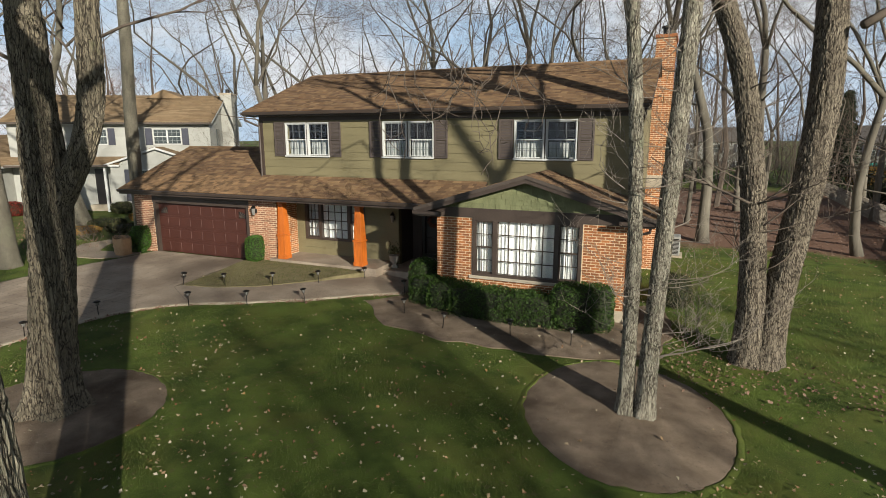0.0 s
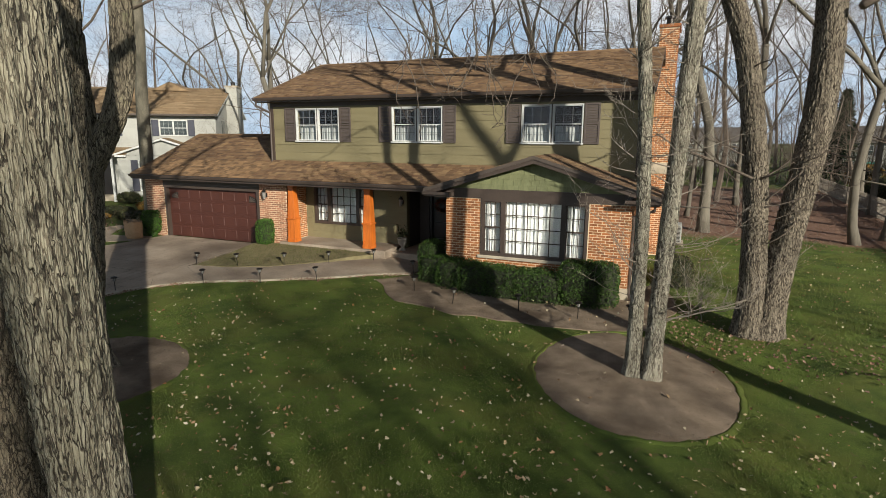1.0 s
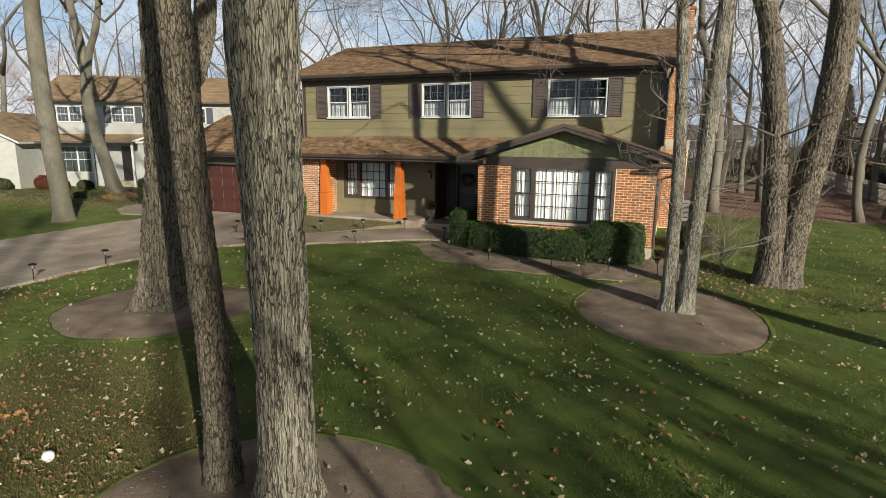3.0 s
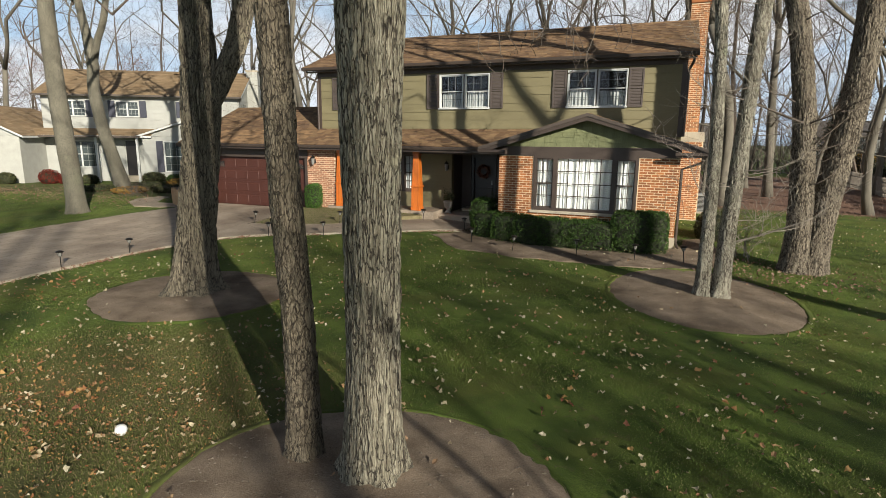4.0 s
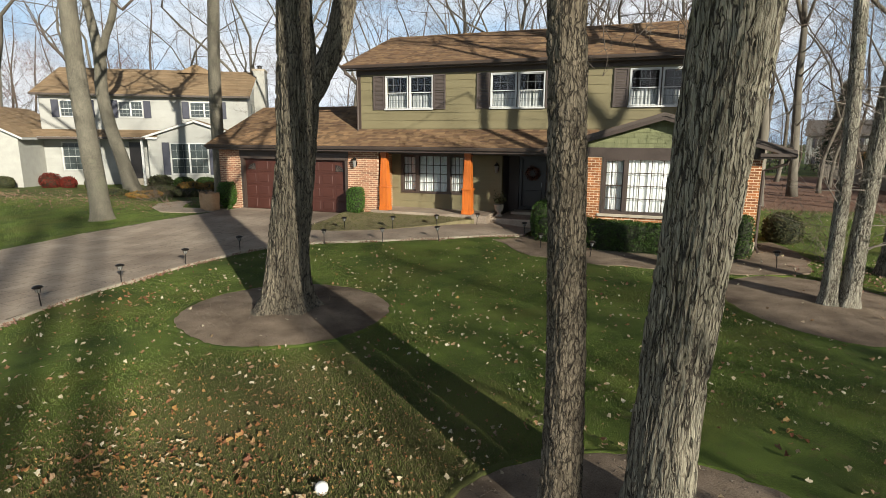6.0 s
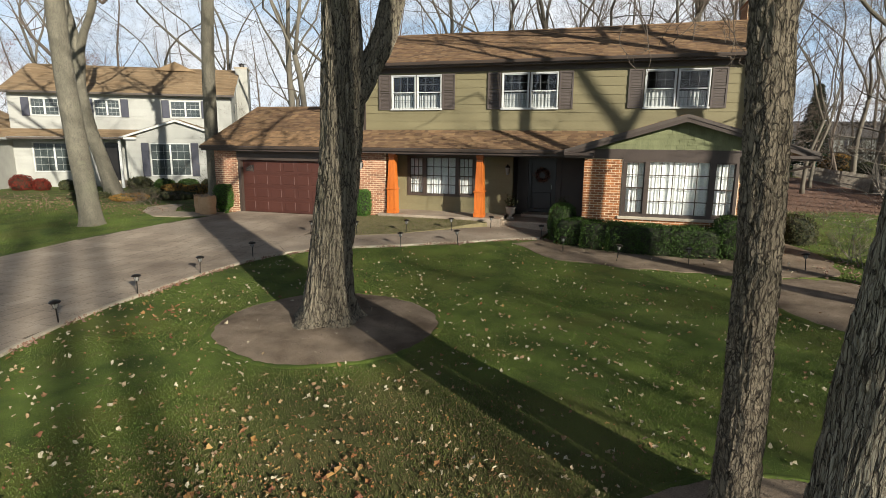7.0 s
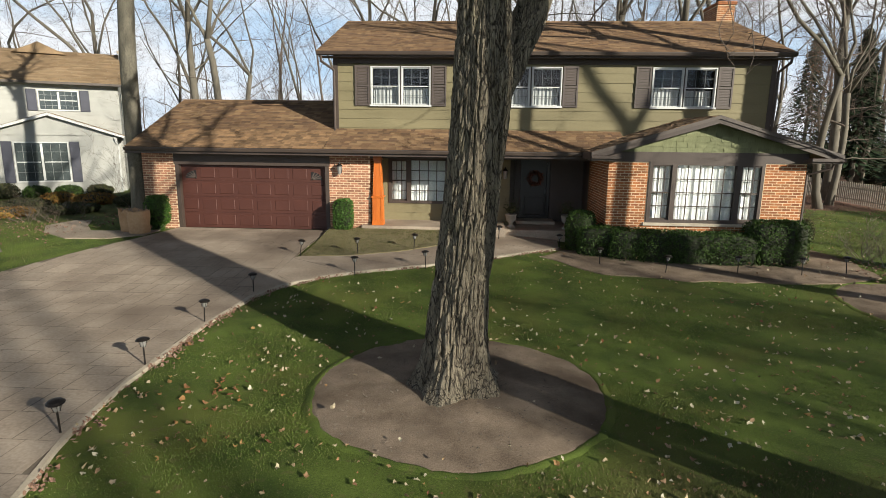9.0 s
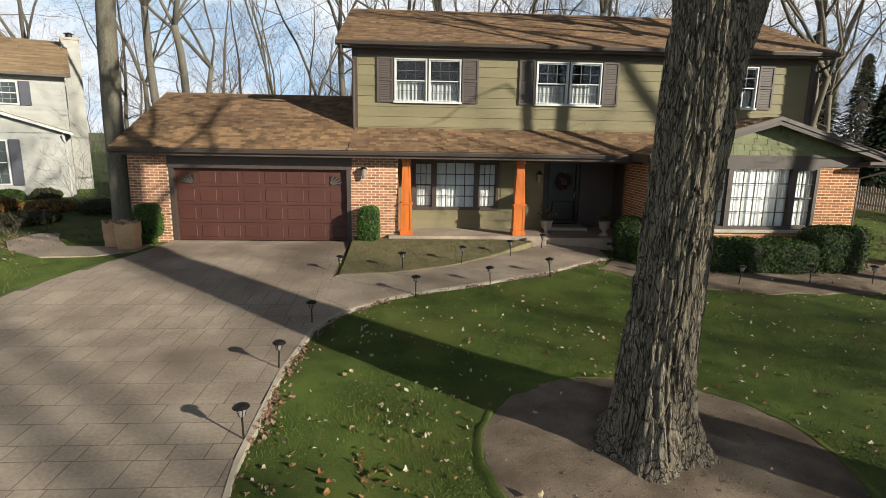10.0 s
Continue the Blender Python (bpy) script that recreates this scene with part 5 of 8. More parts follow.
def grow(V, F, p, way, r, length, depth, rng, lift=0.10, wander=0.22, sides=(7, 6, 5, 4, 3, 3), kids=(5, 5, 4, 4, 3), tip=0.35, lean=0.55, coarse=False, thin=0.57):
    """A branch with its side branches, down to twigs, added to V and F."""
    n = (3, 2, 1)[2 - min(2, depth)] if coarse else (3 if thin > 0.5 else 1, 4 if thin > 0.5 else 2, 6)[min(2, depth)]
    pts, rad = [Vector(p)], [r]
    d = Vector(way).normalized()
    for k in range(n):
        d = (d + Vector((rng.gauss(0, wander), rng.gauss(0, wander), rng.gauss(lift, wander * 0.6))) * 0.5).normalized()
        pts.append(pts[-1] + d * (length / n))
        rad.append(r * (1 - (1 - tip) * (k + 1) / n))
    tube(V, F, pts, rad, sides[max(0, 4 - depth)] if depth < 5 else 8, depth > 1 and not coarse)
    if depth == 0:
        return
    m = kids[min(len(kids) - 1, 4 - min(4, depth))]
    for k in range(m):
        f = rng.uniform(0.25, 1.0) if k else 1.0
        i = min(n - 1, int(f * n))
        q = pts[i].lerp(pts[i + 1], f * n - i if f < 1 else 1.0)
        ax = Vector((rng.gauss(0, 1), rng.gauss(0, 1), rng.gauss(0, 0.5))).normalized()
        away = (d * (1 - lean) + ax * lean * rng.uniform(0.7, 1.3) + Vector((0, 0, 0.12))).normalized()
        grow(V, F, q, away, max(0.004, rad[i] * rng.uniform(thin - 0.12, thin + 0.11)), length * rng.uniform(0.45, 0.72), depth - 1, rng, lift, wander * 1.08, sides, kids, tip, lean, coarse, thin)


def make_tree(name, label, trunk, limbs, bark, twig, seed, group=""):
    """A tree: one trunk mesh, and one mesh of limbs and twigs."""
    t = thing(name, label, "tree", group)
    VV, FF = [], []
    for tv, tf in trunk:
        o = len(VV)
        VV += tv
        FF += [tuple(i + o for i in f) for f in tf]
    raw("trunk", VV, FF, bark, t, smooth=True)
    rng = random.Random(seed)
    V, F = [], []
    for p, way, r, ln, depth in limbs:
        grow(V, F, p, way, r, ln, depth, rng)
    if V:
        raw("crown", V, F, twig, t, smooth=True)
    return t


def water_shoots(base, top, r, n, seed, reach=(0.4, 1.1), depth=2, thick=(0.006, 0.013)):
    """Places for many small twigs along a trunk."""
    rng = random.Random(seed)
    out = []
    for _ in range(n):
        f = rng.random()
        w = rng.uniform(0, 6.2832)
        p = Vector(base).lerp(Vector(top), f) + Vector((r * math.cos(w), r * math.sin(w), 0)) * 0.9
        out.append((p, (math.cos(w), math.sin(w), rng.uniform(-0.1, 0.8)), rng.uniform(*thick), rng.uniform(*reach), depth))
    return out


def crown(base, r, n, seed, up=0.7, length=(4, 7), depth=3):
    """Limbs that leave a trunk near its top."""
    rng = random.Random(seed)
    out = []
    for k in range(n):
        w = 6.2832 * (k + rng.uniform(-0.3, 0.3)) / n
        p = Vector(base) + Vector((0, 0, -rng.uniform(0, 2.5)))
        out.append((p, (math.cos(w), math.sin(w), rng.uniform(0.5, 1.2) * up * 1.5), r * rng.uniform(0.4, 0.7), rng.uniform(*length), depth))
    return out


# forked oak in the round bed
z0 = ground_z(9.4, -10.8) - 0.15
t1 = [bark_trunk([(9.25, -10.22, z0), (9.31, -10.11, 1.2), (9.44, -10.00, 2.6), (9.55, -9.97, 4.0), (9.53, -9.94, 5.4), (9.50, -9.91, 6.9)], [0.430, 0.376, 0.352, 0.372, 0.295, 0.27], 270, 0.030, 0.048, 15, 1.7, 3.0, 1.55), bark_trunk([(9.50, -9.91, 6.86), (9.49, -9.90, 7.6), (9.41, -9.8, 10.5)], [0.265, 0.25, 0.19], 40, 0.2, 0.02, 12, 0.95, 3.0),
      bark_trunk([(9.62, -9.93, 3.70), (9.90, -9.75, 4.30), (10.17, -9.58, 4.95), (10.31, -9.48, 5.8), (10.41, -9.41, 7.5), (10.76, -9.3, 10.0)], [0.26, 0.24, 0.22, 0.205, 0.17, 0.12], 150, 0.040, 0.034, 14, 2.4, 8.0)]
make_tree("forked_oak", "large forked oak with deeply furrowed grey bark", t1,
          crown((9.41, -9.8, 10.3), 0.2, 5, 1) + crown((10.76, -9.3, 9.8), 0.13, 4, 2) + [((9.26, -10.0, 6.2), (-0.8, -0.3, 0.5), 0.035, 3.2, 3), ((10.34, -9.3, 6.6), (0.9, 0.4, 0.5), 0.03, 3.0, 3)],
          M["bark_oak"], M["twig"], 21)

# slim and stout trunks of the nearest bed
z0 = ground_z(15, -14.7) - 0.02
make_tree("slim_tree", "slim tree with scaly brown-grey bark beside a stouter trunk",
          [bark_trunk([(15.03, -14.44, z0), (15.03, -14.45, 1.2), (14.98, -14.50, 2.6), (14.90, -14.48, 4.2), (14.79, -14.46, 6.0), (14.65, -14.4, 9.5)], [0.175, 0.158, 0.148, 0.145, 0.135, 0.10], 110, 0.026, 0.017, 22, 6.0, 11.0, 0.35)],
          crown((14.7, -14.5, 9.3), 0.1, 5, 3), M["bark_scaly"], M["twig"], 22)
make_tree("stout_tree", "stout tree with long vertical strips of grey bark",
          [bark_trunk([(15.81, -14.40, z0), (15.83, -14.42, 1.2), (15.92, -14.57, 2.8), (16.02, -14.72, 4.6), (16.00, -14.72, 6.5), (15.95, -14.66, 10.5)], [0.280, 0.248, 0.248, 0.275, 0.275, 0.19], 200, 0.034, 0.026, 22, 2.2, 17.0, 0.55, 6)],
          crown((15.9, -14.8, 10.3), 0.18, 6, 4), M["bark"], M["twig"], 23)

# twin trees before the bay
z0 = ground_z(19.2, -6.4) + 0.03
make_tree("twin_tree", "narrow grey-barked tree with many small dead twigs",
          [bark_trunk([(19.10, -6.30, z0), (19.10, -6.30, 1.5), (19.08, -6.31, 3.2), (18.95, -6.33, 5.5), (18.72, -6.35, 8.2), (18.6, -6.4, 12.0)], [0.150, 0.128, 0.122, 0.115, 0.105, 0.07], 80, 0.045, 0.014, 28, 6.0, 23.0, 0.35)],
          crown((18.6, -6.4, 11.8), 0.07, 5, 5) + water_shoots((19.1, -6.30, 1.5), (18.75, -6.5, 8.0), 0.11, 34, 6), M["bark_pale"], M["twig_pale"], 24, "twin trees")
make_tree("twin_tree", "leaning grey-barked tree, the stouter of two from one foot",
          [bark_trunk([(19.44, -6.30, z0), (19.47, -6.30, 1.5), (19.54, -6.30, 3.2), (19.64, -6.30, 5.5), (19.76, -6.30, 8.2), (20.0, -6.3, 12.5)], [0.178, 0.155, 0.150, 0.148, 0.140, 0.09], 90, 0.045, 0.016, 28, 6.0, 29.0, 0.35)],
          crown((20.0, -6.3, 12.3), 0.09, 5, 7) + water_shoots((19.46, -6.45, 1.0), (19.75, -6.45, 7.5), 0.14, 30, 8) + [((19.5, -6.35, 1.15), (0.95, -0.1, 0.28), 0.022, 1.5, 3)],
          M["bark_pale"], M["twig_pale"], 25, "twin trees")

# double tree on the side lawn
z0 = ground_z(21.48, -3.05) - 0.30
make_tree("double_tree", "large double-stemmed tree with ridged brown bark on the side lawn",
          [bark_trunk([(21.40, -2.75, z0), (21.38, -2.75, 1.0), (21.28, -2.78, 2.6), (21.08, -2.8, 4.4), (20.73, -2.8, 6.3), (20.08, -2.8, 8.3), (19.48, -2.7, 11.5)], [0.37, 0.285, 0.255, 0.245, 0.235, 0.225, 0.18], 120, 0.05, 0.026, 20, 5.0, 31.0, 0.85),
           bark_trunk([(21.70, -2.68, z0), (21.81, -2.65, 0.9), (21.98, -2.6, 2.4), (22.20, -2.55, 4.2), (22.28, -2.52, 6.0), (22.20, -2.5, 8.2), (22.08, -2.4, 12.0)], [0.40, 0.325, 0.305, 0.30, 0.295, 0.28, 0.2], 130, 0.05, 0.028, 20, 5.0, 37.0, 0.85)],
          crown((19.38, -3.0, 11.3), 0.18, 5, 9) + crown((22.10, -2.42, 11.8), 0.2, 5, 10) + water_shoots((21.28, -3.05, 2.0), (20.78, -3.1, 6.0), 0.27, 22, 11, (0.6, 1.8), 2, (0.008, 0.02)) + [((20.18, -3.1, 7.6), (-0.2, 0.6, 0.6), 0.10, 4.0, 3), ((21.08, -3.3, 3.6), (-0.9, 0.2, 0.35), 0.03, 2.2, 3), ((22.68, -2.9, 7.0), (0.9, 0.3, 0.5), 0.09, 4.0, 3)],
          M["bark_dark"], M["twig"], 26)

# trees on the neighbour's side
z0 = ground_z(-1.95, 0.6)
make_tree("garage_tree", "tall straight grey tree rising beside the garage",
          [bark_trunk([(-1.66, 0.65, z0), (-1.68, 0.65, 1.5), (-1.70, 0.68, 4.0), (-1.63, 0.7, 6.5), (-1.45, 0.7, 9.0), (-1.4, 0.7, 12.5)], [0.31, 0.265, 0.255, 0.245, 0.23, 0.18], 64, 0.08, 0.008, 10, 1.2, 41.0, 0.5)],
          crown((-1.75, 0.6, 12.3), 0.2, 6, 12), M["bark_smooth"], M["twig"], 27)
z0 = ground_z(-3.5, -3.7) - 0.05
make_tree("lawn_tree", "smooth grey tree leaning slightly on the far side of the driveway",
          [bark_trunk([(-3.45, -3.70, z0), (-3.6, -3.65, 1.2), (-3.85, -3.6, 3.0), (-4.15, -3.5, 5.0), (-4.35, -3.4, 7.2), (-4.5, -3.2, 11.0)], [0.38, 0.34, 0.33, 0.315, 0.30, 0.24], 64, 0.08, 0.008, 9, 2.0, 47.0, 0.25)],
          crown((-4.5, -3.2, 10.8), 0.22, 6, 13) + [((-4.2, -3.5, 5.6), (-0.9, 0.2, 0.35), 0.07, 4.0, 3)], M["bark_smooth"], M["twig"], 28)
z0 = ground_z(-11.5, 4.4) - 0.05
make_tree("front_yard_tree", "curving grey tree before the neighbour's white house",
          [bark_trunk([(-11.0, 4.4, z0), (-11.5, 4.4, 1.6), (-12.2, 4.4, 3.6), (-12.6, 4.4, 5.6), (-12.5, 4.4, 7.2), (-12.9, 4.4, 9.5), (-13.6, 4.4, 12.5)], [0.48, 0.36, 0.33, 0.31, 0.30, 0.22, 0.15], 56, 0.1, 0.008, 9, 1.0, 53.0, 0.4),
           bark_trunk([(-12.5, 4.4, 6.9), (-12.0, 4.4, 8.2), (-11.2, 4.4, 9.6), (-10.6, 4.4, 12.0)], [0.24, 0.2, 0.18, 0.12], 40, 0.12, 0.006, 9, 1.0, 59.0)],
          crown((-13.6, 4.4, 12.3), 0.13, 5, 14) + crown((-10.6, 4.4, 11.8), 0.1, 5, 15), M["bark_smooth"], M["twig"], 29)


# bare forest trees behind the house: a few shapes, copied
def forest_shape(seed, tall, r, bole, leaders, twigs=(5, 5, 5, 6, 3)):
    """A bare tree: a crooked bole that parts into a few rising leaders with fine branching."""
    rng = random.Random(seed)
    V, F = [], []
    pts, p, d = [], Vector((0, 0, 0)), Vector((rng.gauss(0, 0.06), rng.gauss(0, 0.06), 1))
    n = 7
    for k in range(n + 1):
        pts.append(p.copy())
        d = (d + Vector((rng.gauss(0, 0.07), rng.gauss(0, 0.07), 0.05))).normalized()
        p = p + d * (tall * bole / n)
    rad = [r * (1.3 if k == 0 else 1 - 0.35 * k / n) for k in range(n + 1)]
    VB, FB = [], []
    tube(VB, FB, pts, rad, 9)
    w0 = rng.uniform(0, 6.28)
    for k in range(leaders):
        w = w0 + 6.2832 * k / leaders + rng.gauss(0, 0.3)
        out = rng.uniform(0.15, 0.5) if k else 0.12
        grow(V, F, pts[-1] - d * 0.1, (math.cos(w) * out, math.sin(w) * out, 1), rad[-1] * (0.88 if k == 0 else rng.uniform(0.45, 0.7)), tall * (1 - bole) * (1.0 if k == 0 else rng.uniform(0.65, 0.95)), 4, rng, 0.09, 0.40, sides=(6, 5, 4, 3, 3, 3), kids=twigs, tip=0.28, lean=0.56, thin=0.40)
    for k in range(4):
        i = rng.randrange(3, n)
        w = rng.uniform(0, 6.28)
        grow(V, F, pts[i], (math.cos(w), math.sin(w), rng.uniform(0.1, 0.7)), rad[i] * rng.uniform(0.15, 0.3), tall * rng.uniform(0.12, 0.25), 3, rng, 0.08, 0.40, sides=(6, 5, 4, 3, 3, 3), kids=(4, 4, 4, 5, 3), thin=0.42)
    return VB, FB, V, F


SHAPES = [forest_shape(101 + i, *q) for i, q in enumerate(((20, 0.25, 0.42, 3), (17, 0.19, 0.34, 3), (22, 0.28, 0.46, 3), (15, 0.14, 0.32, 3), (19, 0.22, 0.38, 3)))]
SHAPES += [forest_shape(111 + i, *q, (4, 4, 3, 3, 3)) for i, q in enumerate(((19, 0.24, 0.38, 2), (17, 0.20, 0.34, 2), (20, 0.27, 0.45, 2)))]
bole_mesh, shape_mesh = [], []
for VB, FB, V, F in SHAPES:
    me = bpy.data.meshes.new("trunk")
    me.from_pydata(VB, [], FB)
    me.shade_smooth()
    me.materials.append(M["bark_far"])
    bole_mesh.append(me)
    me = bpy.data.meshes.new("crown")
    me.from_pydata(V, [], F)
    me.shade_smooth()
    me.materials.append(M["bark_far"])
    me.materials.append(M["twig"])
    for poly in me.polygons:
        poly.material_index = 1 if poly.area < 0.022 else 0
    shape_mesh.append(me)


def bare_tree(name, label, group, kind, x, y, z, turn, size):
    """A leafless tree of one of the shapes: its trunk and its crown."""
    t = thing(name, label, "tree", group)
    t.matrix_world = Matrix.Translation((x, y, z)) @ Matrix.Rotation(turn, 4, "Z") @ Matrix.Scale(size, 4)
    new("trunk", bole_mesh[kind]).parent = t
    new("crown", shape_mesh[kind]).parent = t
    return t


FOREST = [(20.9, 12.6, 0), (23.9, 19.5, 2), (23.4, 26.0, 4), (28.4, 13.6, 1), (26.9, 11.9, 4), (30.0, 16.5, 2), (33.2, 21.5, 0), (25.6, 33.0, 1), (28.0, 28.0, 3), (36.0, 15.0, 1), (31.5, 30.0, 4), (38.5, 27.0, 2),
          (-7.4, 16.2, 2), (-3.9, 12.2, 0), (-6.0, 21.0, 4), (0.5, 20.0, 1), (3.4, 17.0, 3), (5.0, 23.0, 0), (8.0, 16.5, 4), (10.2, 20.0, 1), (12.6, 17.0, 3), (14.6, 21.5, 4), (17.0, 16.0, 1), (18.6, 22.0, 2), (-22.0, 27.0, 0), (-30.0, 30.0, 4), (-14.0, 27.0, 1), (-40.0, 24.0, 2), (-46.0, 12.0, 1), (-26.5, 8.0, 4),
          (-1.2, 15.2, 3), (1.8, 25.0, 2), (6.8, 19.2, 1), (9.0, 26.5, 2), (11.6, 23.5, 0), (15.8, 26.0, 4), (20.2, 18.0, 3), (-10.5, 21.5, 1), (-18.0, 22.5, 4), (-34.0, 20.0, 0), (26.0, 22.5, 3), (30.5, 24.0, 1)]
rng = random.Random(77)
for x, y, k in FOREST:
    s = rng.uniform(0.9, 1.12)
    bare_tree("bare_tree", "tall leafless forest tree with grey-brown branches", "bare trees behind the houses", k, x, y, ground_z(x, y) - 0.1, rng.uniform(0, 6.28), s)


# far woods, uncountable
def far_woods(places, name, material, label):
    VS, FS, o = [], [], 0
    for x, y, k, s, w in places:
        V, F = FAR[k]
        c, sn = math.cos(w) * s, math.sin(w) * s
        z = ground_z(x, y) - 0.2
        VS += [(x + c * a - sn * b, y + sn * a + c * b, z + s * h) for a, b, h in V]
        FS += [tuple(i + o for i in f) for f in F]
        o += len(V)
    return tagged(raw(name, VS, FS, material), label, "woods", kind="stuff")


def far_shape(seed, tall, r, m):
    rng = random.Random(seed)
    V, F = [], []
    lean = Vector((rng.gauss(0, 0.07), rng.gauss(0, 0.07), 1)).normalized()
    tube(V, F, [lean * (tall * k / 5) + Vector((rng.gauss(0, 0.22), rng.gauss(0, 0.22), 0)) * (k > 0) for k in range(6)], [r * (1 - 0.17 * k) for k in range(6)], 5)
    for k in range(m):
        f = 0.15 + 0.8 * rng.random()
        w = rng.uniform(0, 6.2832)
        grow(V, F, lean * (tall * f), (math.cos(w), math.sin(w), rng.uniform(0.6, 1.6)), r * 0.3 * (1.1 - f), tall * rng.uniform(0.16, 0.34), 2, rng, 0.15, 0.2, sides=(3, 3, 3, 3, 3, 3), kids=(3, 3, 5, 4, 3), coarse=True)
    return V, F


FAR = [far_shape(201, 19, 0.20, 15), far_shape(202, 15, 0.14, 15), far_shape(203, 22, 0.24, 14), far_shape(204, 8, 0.07, 16)]
rng = random.Random(88)
places = []
for _ in range(66):
    x, y = rng.uniform(-75, 105), rng.uniform(44, 120)
    places.append((x, y, rng.randrange(4), rng.uniform(0.8, 1.2), rng.uniform(0, 6.28)))
for _ in range(30):
    places.append((rng.uniform(-80, -48), rng.uniform(-10, 60), rng.randrange(4), rng.uniform(0.8, 1.15), rng.uniform(0, 6.28)))
for _ in range(28):
    places.append((rng.uniform(42, 95), rng.uniform(4, 60), rng.randrange(4), rng.uniform(0.8, 1.15), rng.uniform(0, 6.28)))
for _ in range(28):
    places.append((rng.uniform(-12, 24), rng.uniform(26, 44), rng.choice((0, 1, 3, 3)), rng.uniform(0.7, 1.1), rng.uniform(0, 6.28)))
for _ in range(48):
    places.append((rng.uniform(22, 72), rng.uniform(36, 58), rng.choice((1, 3, 3)), rng.uniform(0.8, 1.3), rng.uniform(0, 6.28)))
far_woods(places, "far_woods", M["twig"], "distant leafless woods round the gardens")

# low drooping twigs before the upper windows
hang = thing("hanging_branch", "thin drooping bare twigs hanging before the upper roof", "branch")
rng = random.Random(9)
V, F = [], []
tube(V, F, [(18.85, -6.33, 8.0), (17.8, -6.1, 8.6), (16.6, -5.9, 8.1), (15.6, -5.75, 7.4), (14.6, -5.7, 7.0)], [0.035, 0.028, 0.020, 0.014, 0.007], 6)
for k in range(22):
    x = rng.uniform(14.0, 17.0)
    p, d = Vector((x, -5.75 + rng.gauss(0, 0.25), rng.uniform(5.7, 6.7))), Vector((rng.gauss(0, 0.3), rng.gauss(0, 0.2), -1))
    pts, m = [p.copy()], rng.randrange(6, 11)
    for _ in range(m):
        d = (d + Vector((rng.gauss(0, 0.42), rng.gauss(0, 0.3), rng.gauss(-0.12, 0.25)))).normalized()
        p = p + d * rng.uniform(0.12, 0.24)
        pts.append(p.copy())
    tube(V, F, pts, [0.012 - 0.006 * i / m for i in range(m + 1)], 5)
    for i in range(2, m + 1):
        if rng.random() < 0.7:
            grow(V, F, pts[i], (rng.gauss(0, 1), rng.gauss(0, 0.7), rng.gauss(0.1, 0.6)), 0.008, rng.uniform(0.12, 0.40), 1, rng, 0.05, 0.45, kids=(2, 2, 2, 2, 2))
raw("twig_spray", V, F, M["twig"], hang, smooth=True)

# ---- garden things ----
def leafy(name, label, category, blocks, n, size, leaf, seed, group="", core=(0.012, 0.016, 0.008), parent=None, gap=0.0):
    """A clipped shrub: a dark inner mass, coloured as inner shade, and thousands of small leaves over rounded blocks
    (centre, half sizes, squareness).
    """
    rng = random.Random(seed)
    t = thing(name, label, category, group)
    V, F = [], []
    vol = [b[3] * b[4] + b[4] * b[5] + b[3] * b[5] for b in blocks]
    for _ in range(n):
        b = rng.choices(blocks, vol)[0]
        cx, cy, cz, hx, hy, hz, sq = b
        d = Vector((rng.gauss(0, 1), rng.gauss(0, 1), rng.gauss(0, 1))).normalized()
        m = (abs(d.x) ** sq + abs(d.y) ** sq + abs(d.z) ** sq) ** (-1 / sq)
        p = Vector((cx + hx * d.x * m, cy + hy * d.y * m, cz + hz * d.z * m))
        q = noise.noise(p * 2.6) * 0.5 + noise.noise(p * 7.0) * 0.35
        if gap and q > gap:
            continue
        p += d * (0.11 * q - rng.random() ** 2 * 0.09) * min(1, hy * 2)
        u = Vector((rng.gauss(0, 1), rng.gauss(0, 1), rng.gauss(0.3, 1))).normalized()
        w = u.cross(d + Vector((0.01, 0.02, 0.01)) + Vector((rng.gauss(0, 0.6), rng.gauss(0, 0.6), rng.gauss(0, 0.6)))).normalized()
        s = size * rng.uniform(0.6, 1.3)
        o = len(V)
        V += [tuple(p - u * s), tuple(p + w * s * 0.42), tuple(p + u * s), tuple(p - w * s * 0.42)]
        F.append((o, o + 1, o + 2, o + 3))
    raw("foliage", V, F, leaf, t)
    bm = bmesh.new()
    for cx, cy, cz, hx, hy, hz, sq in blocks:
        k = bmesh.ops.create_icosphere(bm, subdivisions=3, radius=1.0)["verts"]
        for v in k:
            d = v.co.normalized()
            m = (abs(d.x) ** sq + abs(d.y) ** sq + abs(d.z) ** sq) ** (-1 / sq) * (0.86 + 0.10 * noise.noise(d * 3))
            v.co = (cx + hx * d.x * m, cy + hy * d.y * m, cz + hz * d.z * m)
    part("shade_core", bm, M["shrub_core"], t, smooth=True)
    return t


# near-black core colour stands in for the shade between the leaves
M["shrub_core"] = surface("shrub_inner_shade", (0.010, 0.013, 0.006), (0.026, 0.028, 0.014), 8, 0.95, 0.8, 40)
HEDGE = [(12.60, -0.95, 0.60, 0.42, 0.45, 0.64, 3.4), (13.15, -1.45, 0.40, 0.72, 0.46, 0.47, 6.0), (13.95, -1.80, 0.39, 0.75, 0.48, 0.46, 7.0), (14.75, -2.00, 0.39, 0.8, 0.50, 0.46, 7.0), (15.55, -2.08, 0.39, 0.8, 0.50, 0.46, 7.0), (16.35, -2.12, 0.39, 0.72, 0.50, 0.46, 7.0), (17.42, -2.05, 0.56, 0.60, 0.56, 0.63, 5.0), (18.0, -1.92, 0.57, 0.40, 0.48, 0.62, 5.0)]
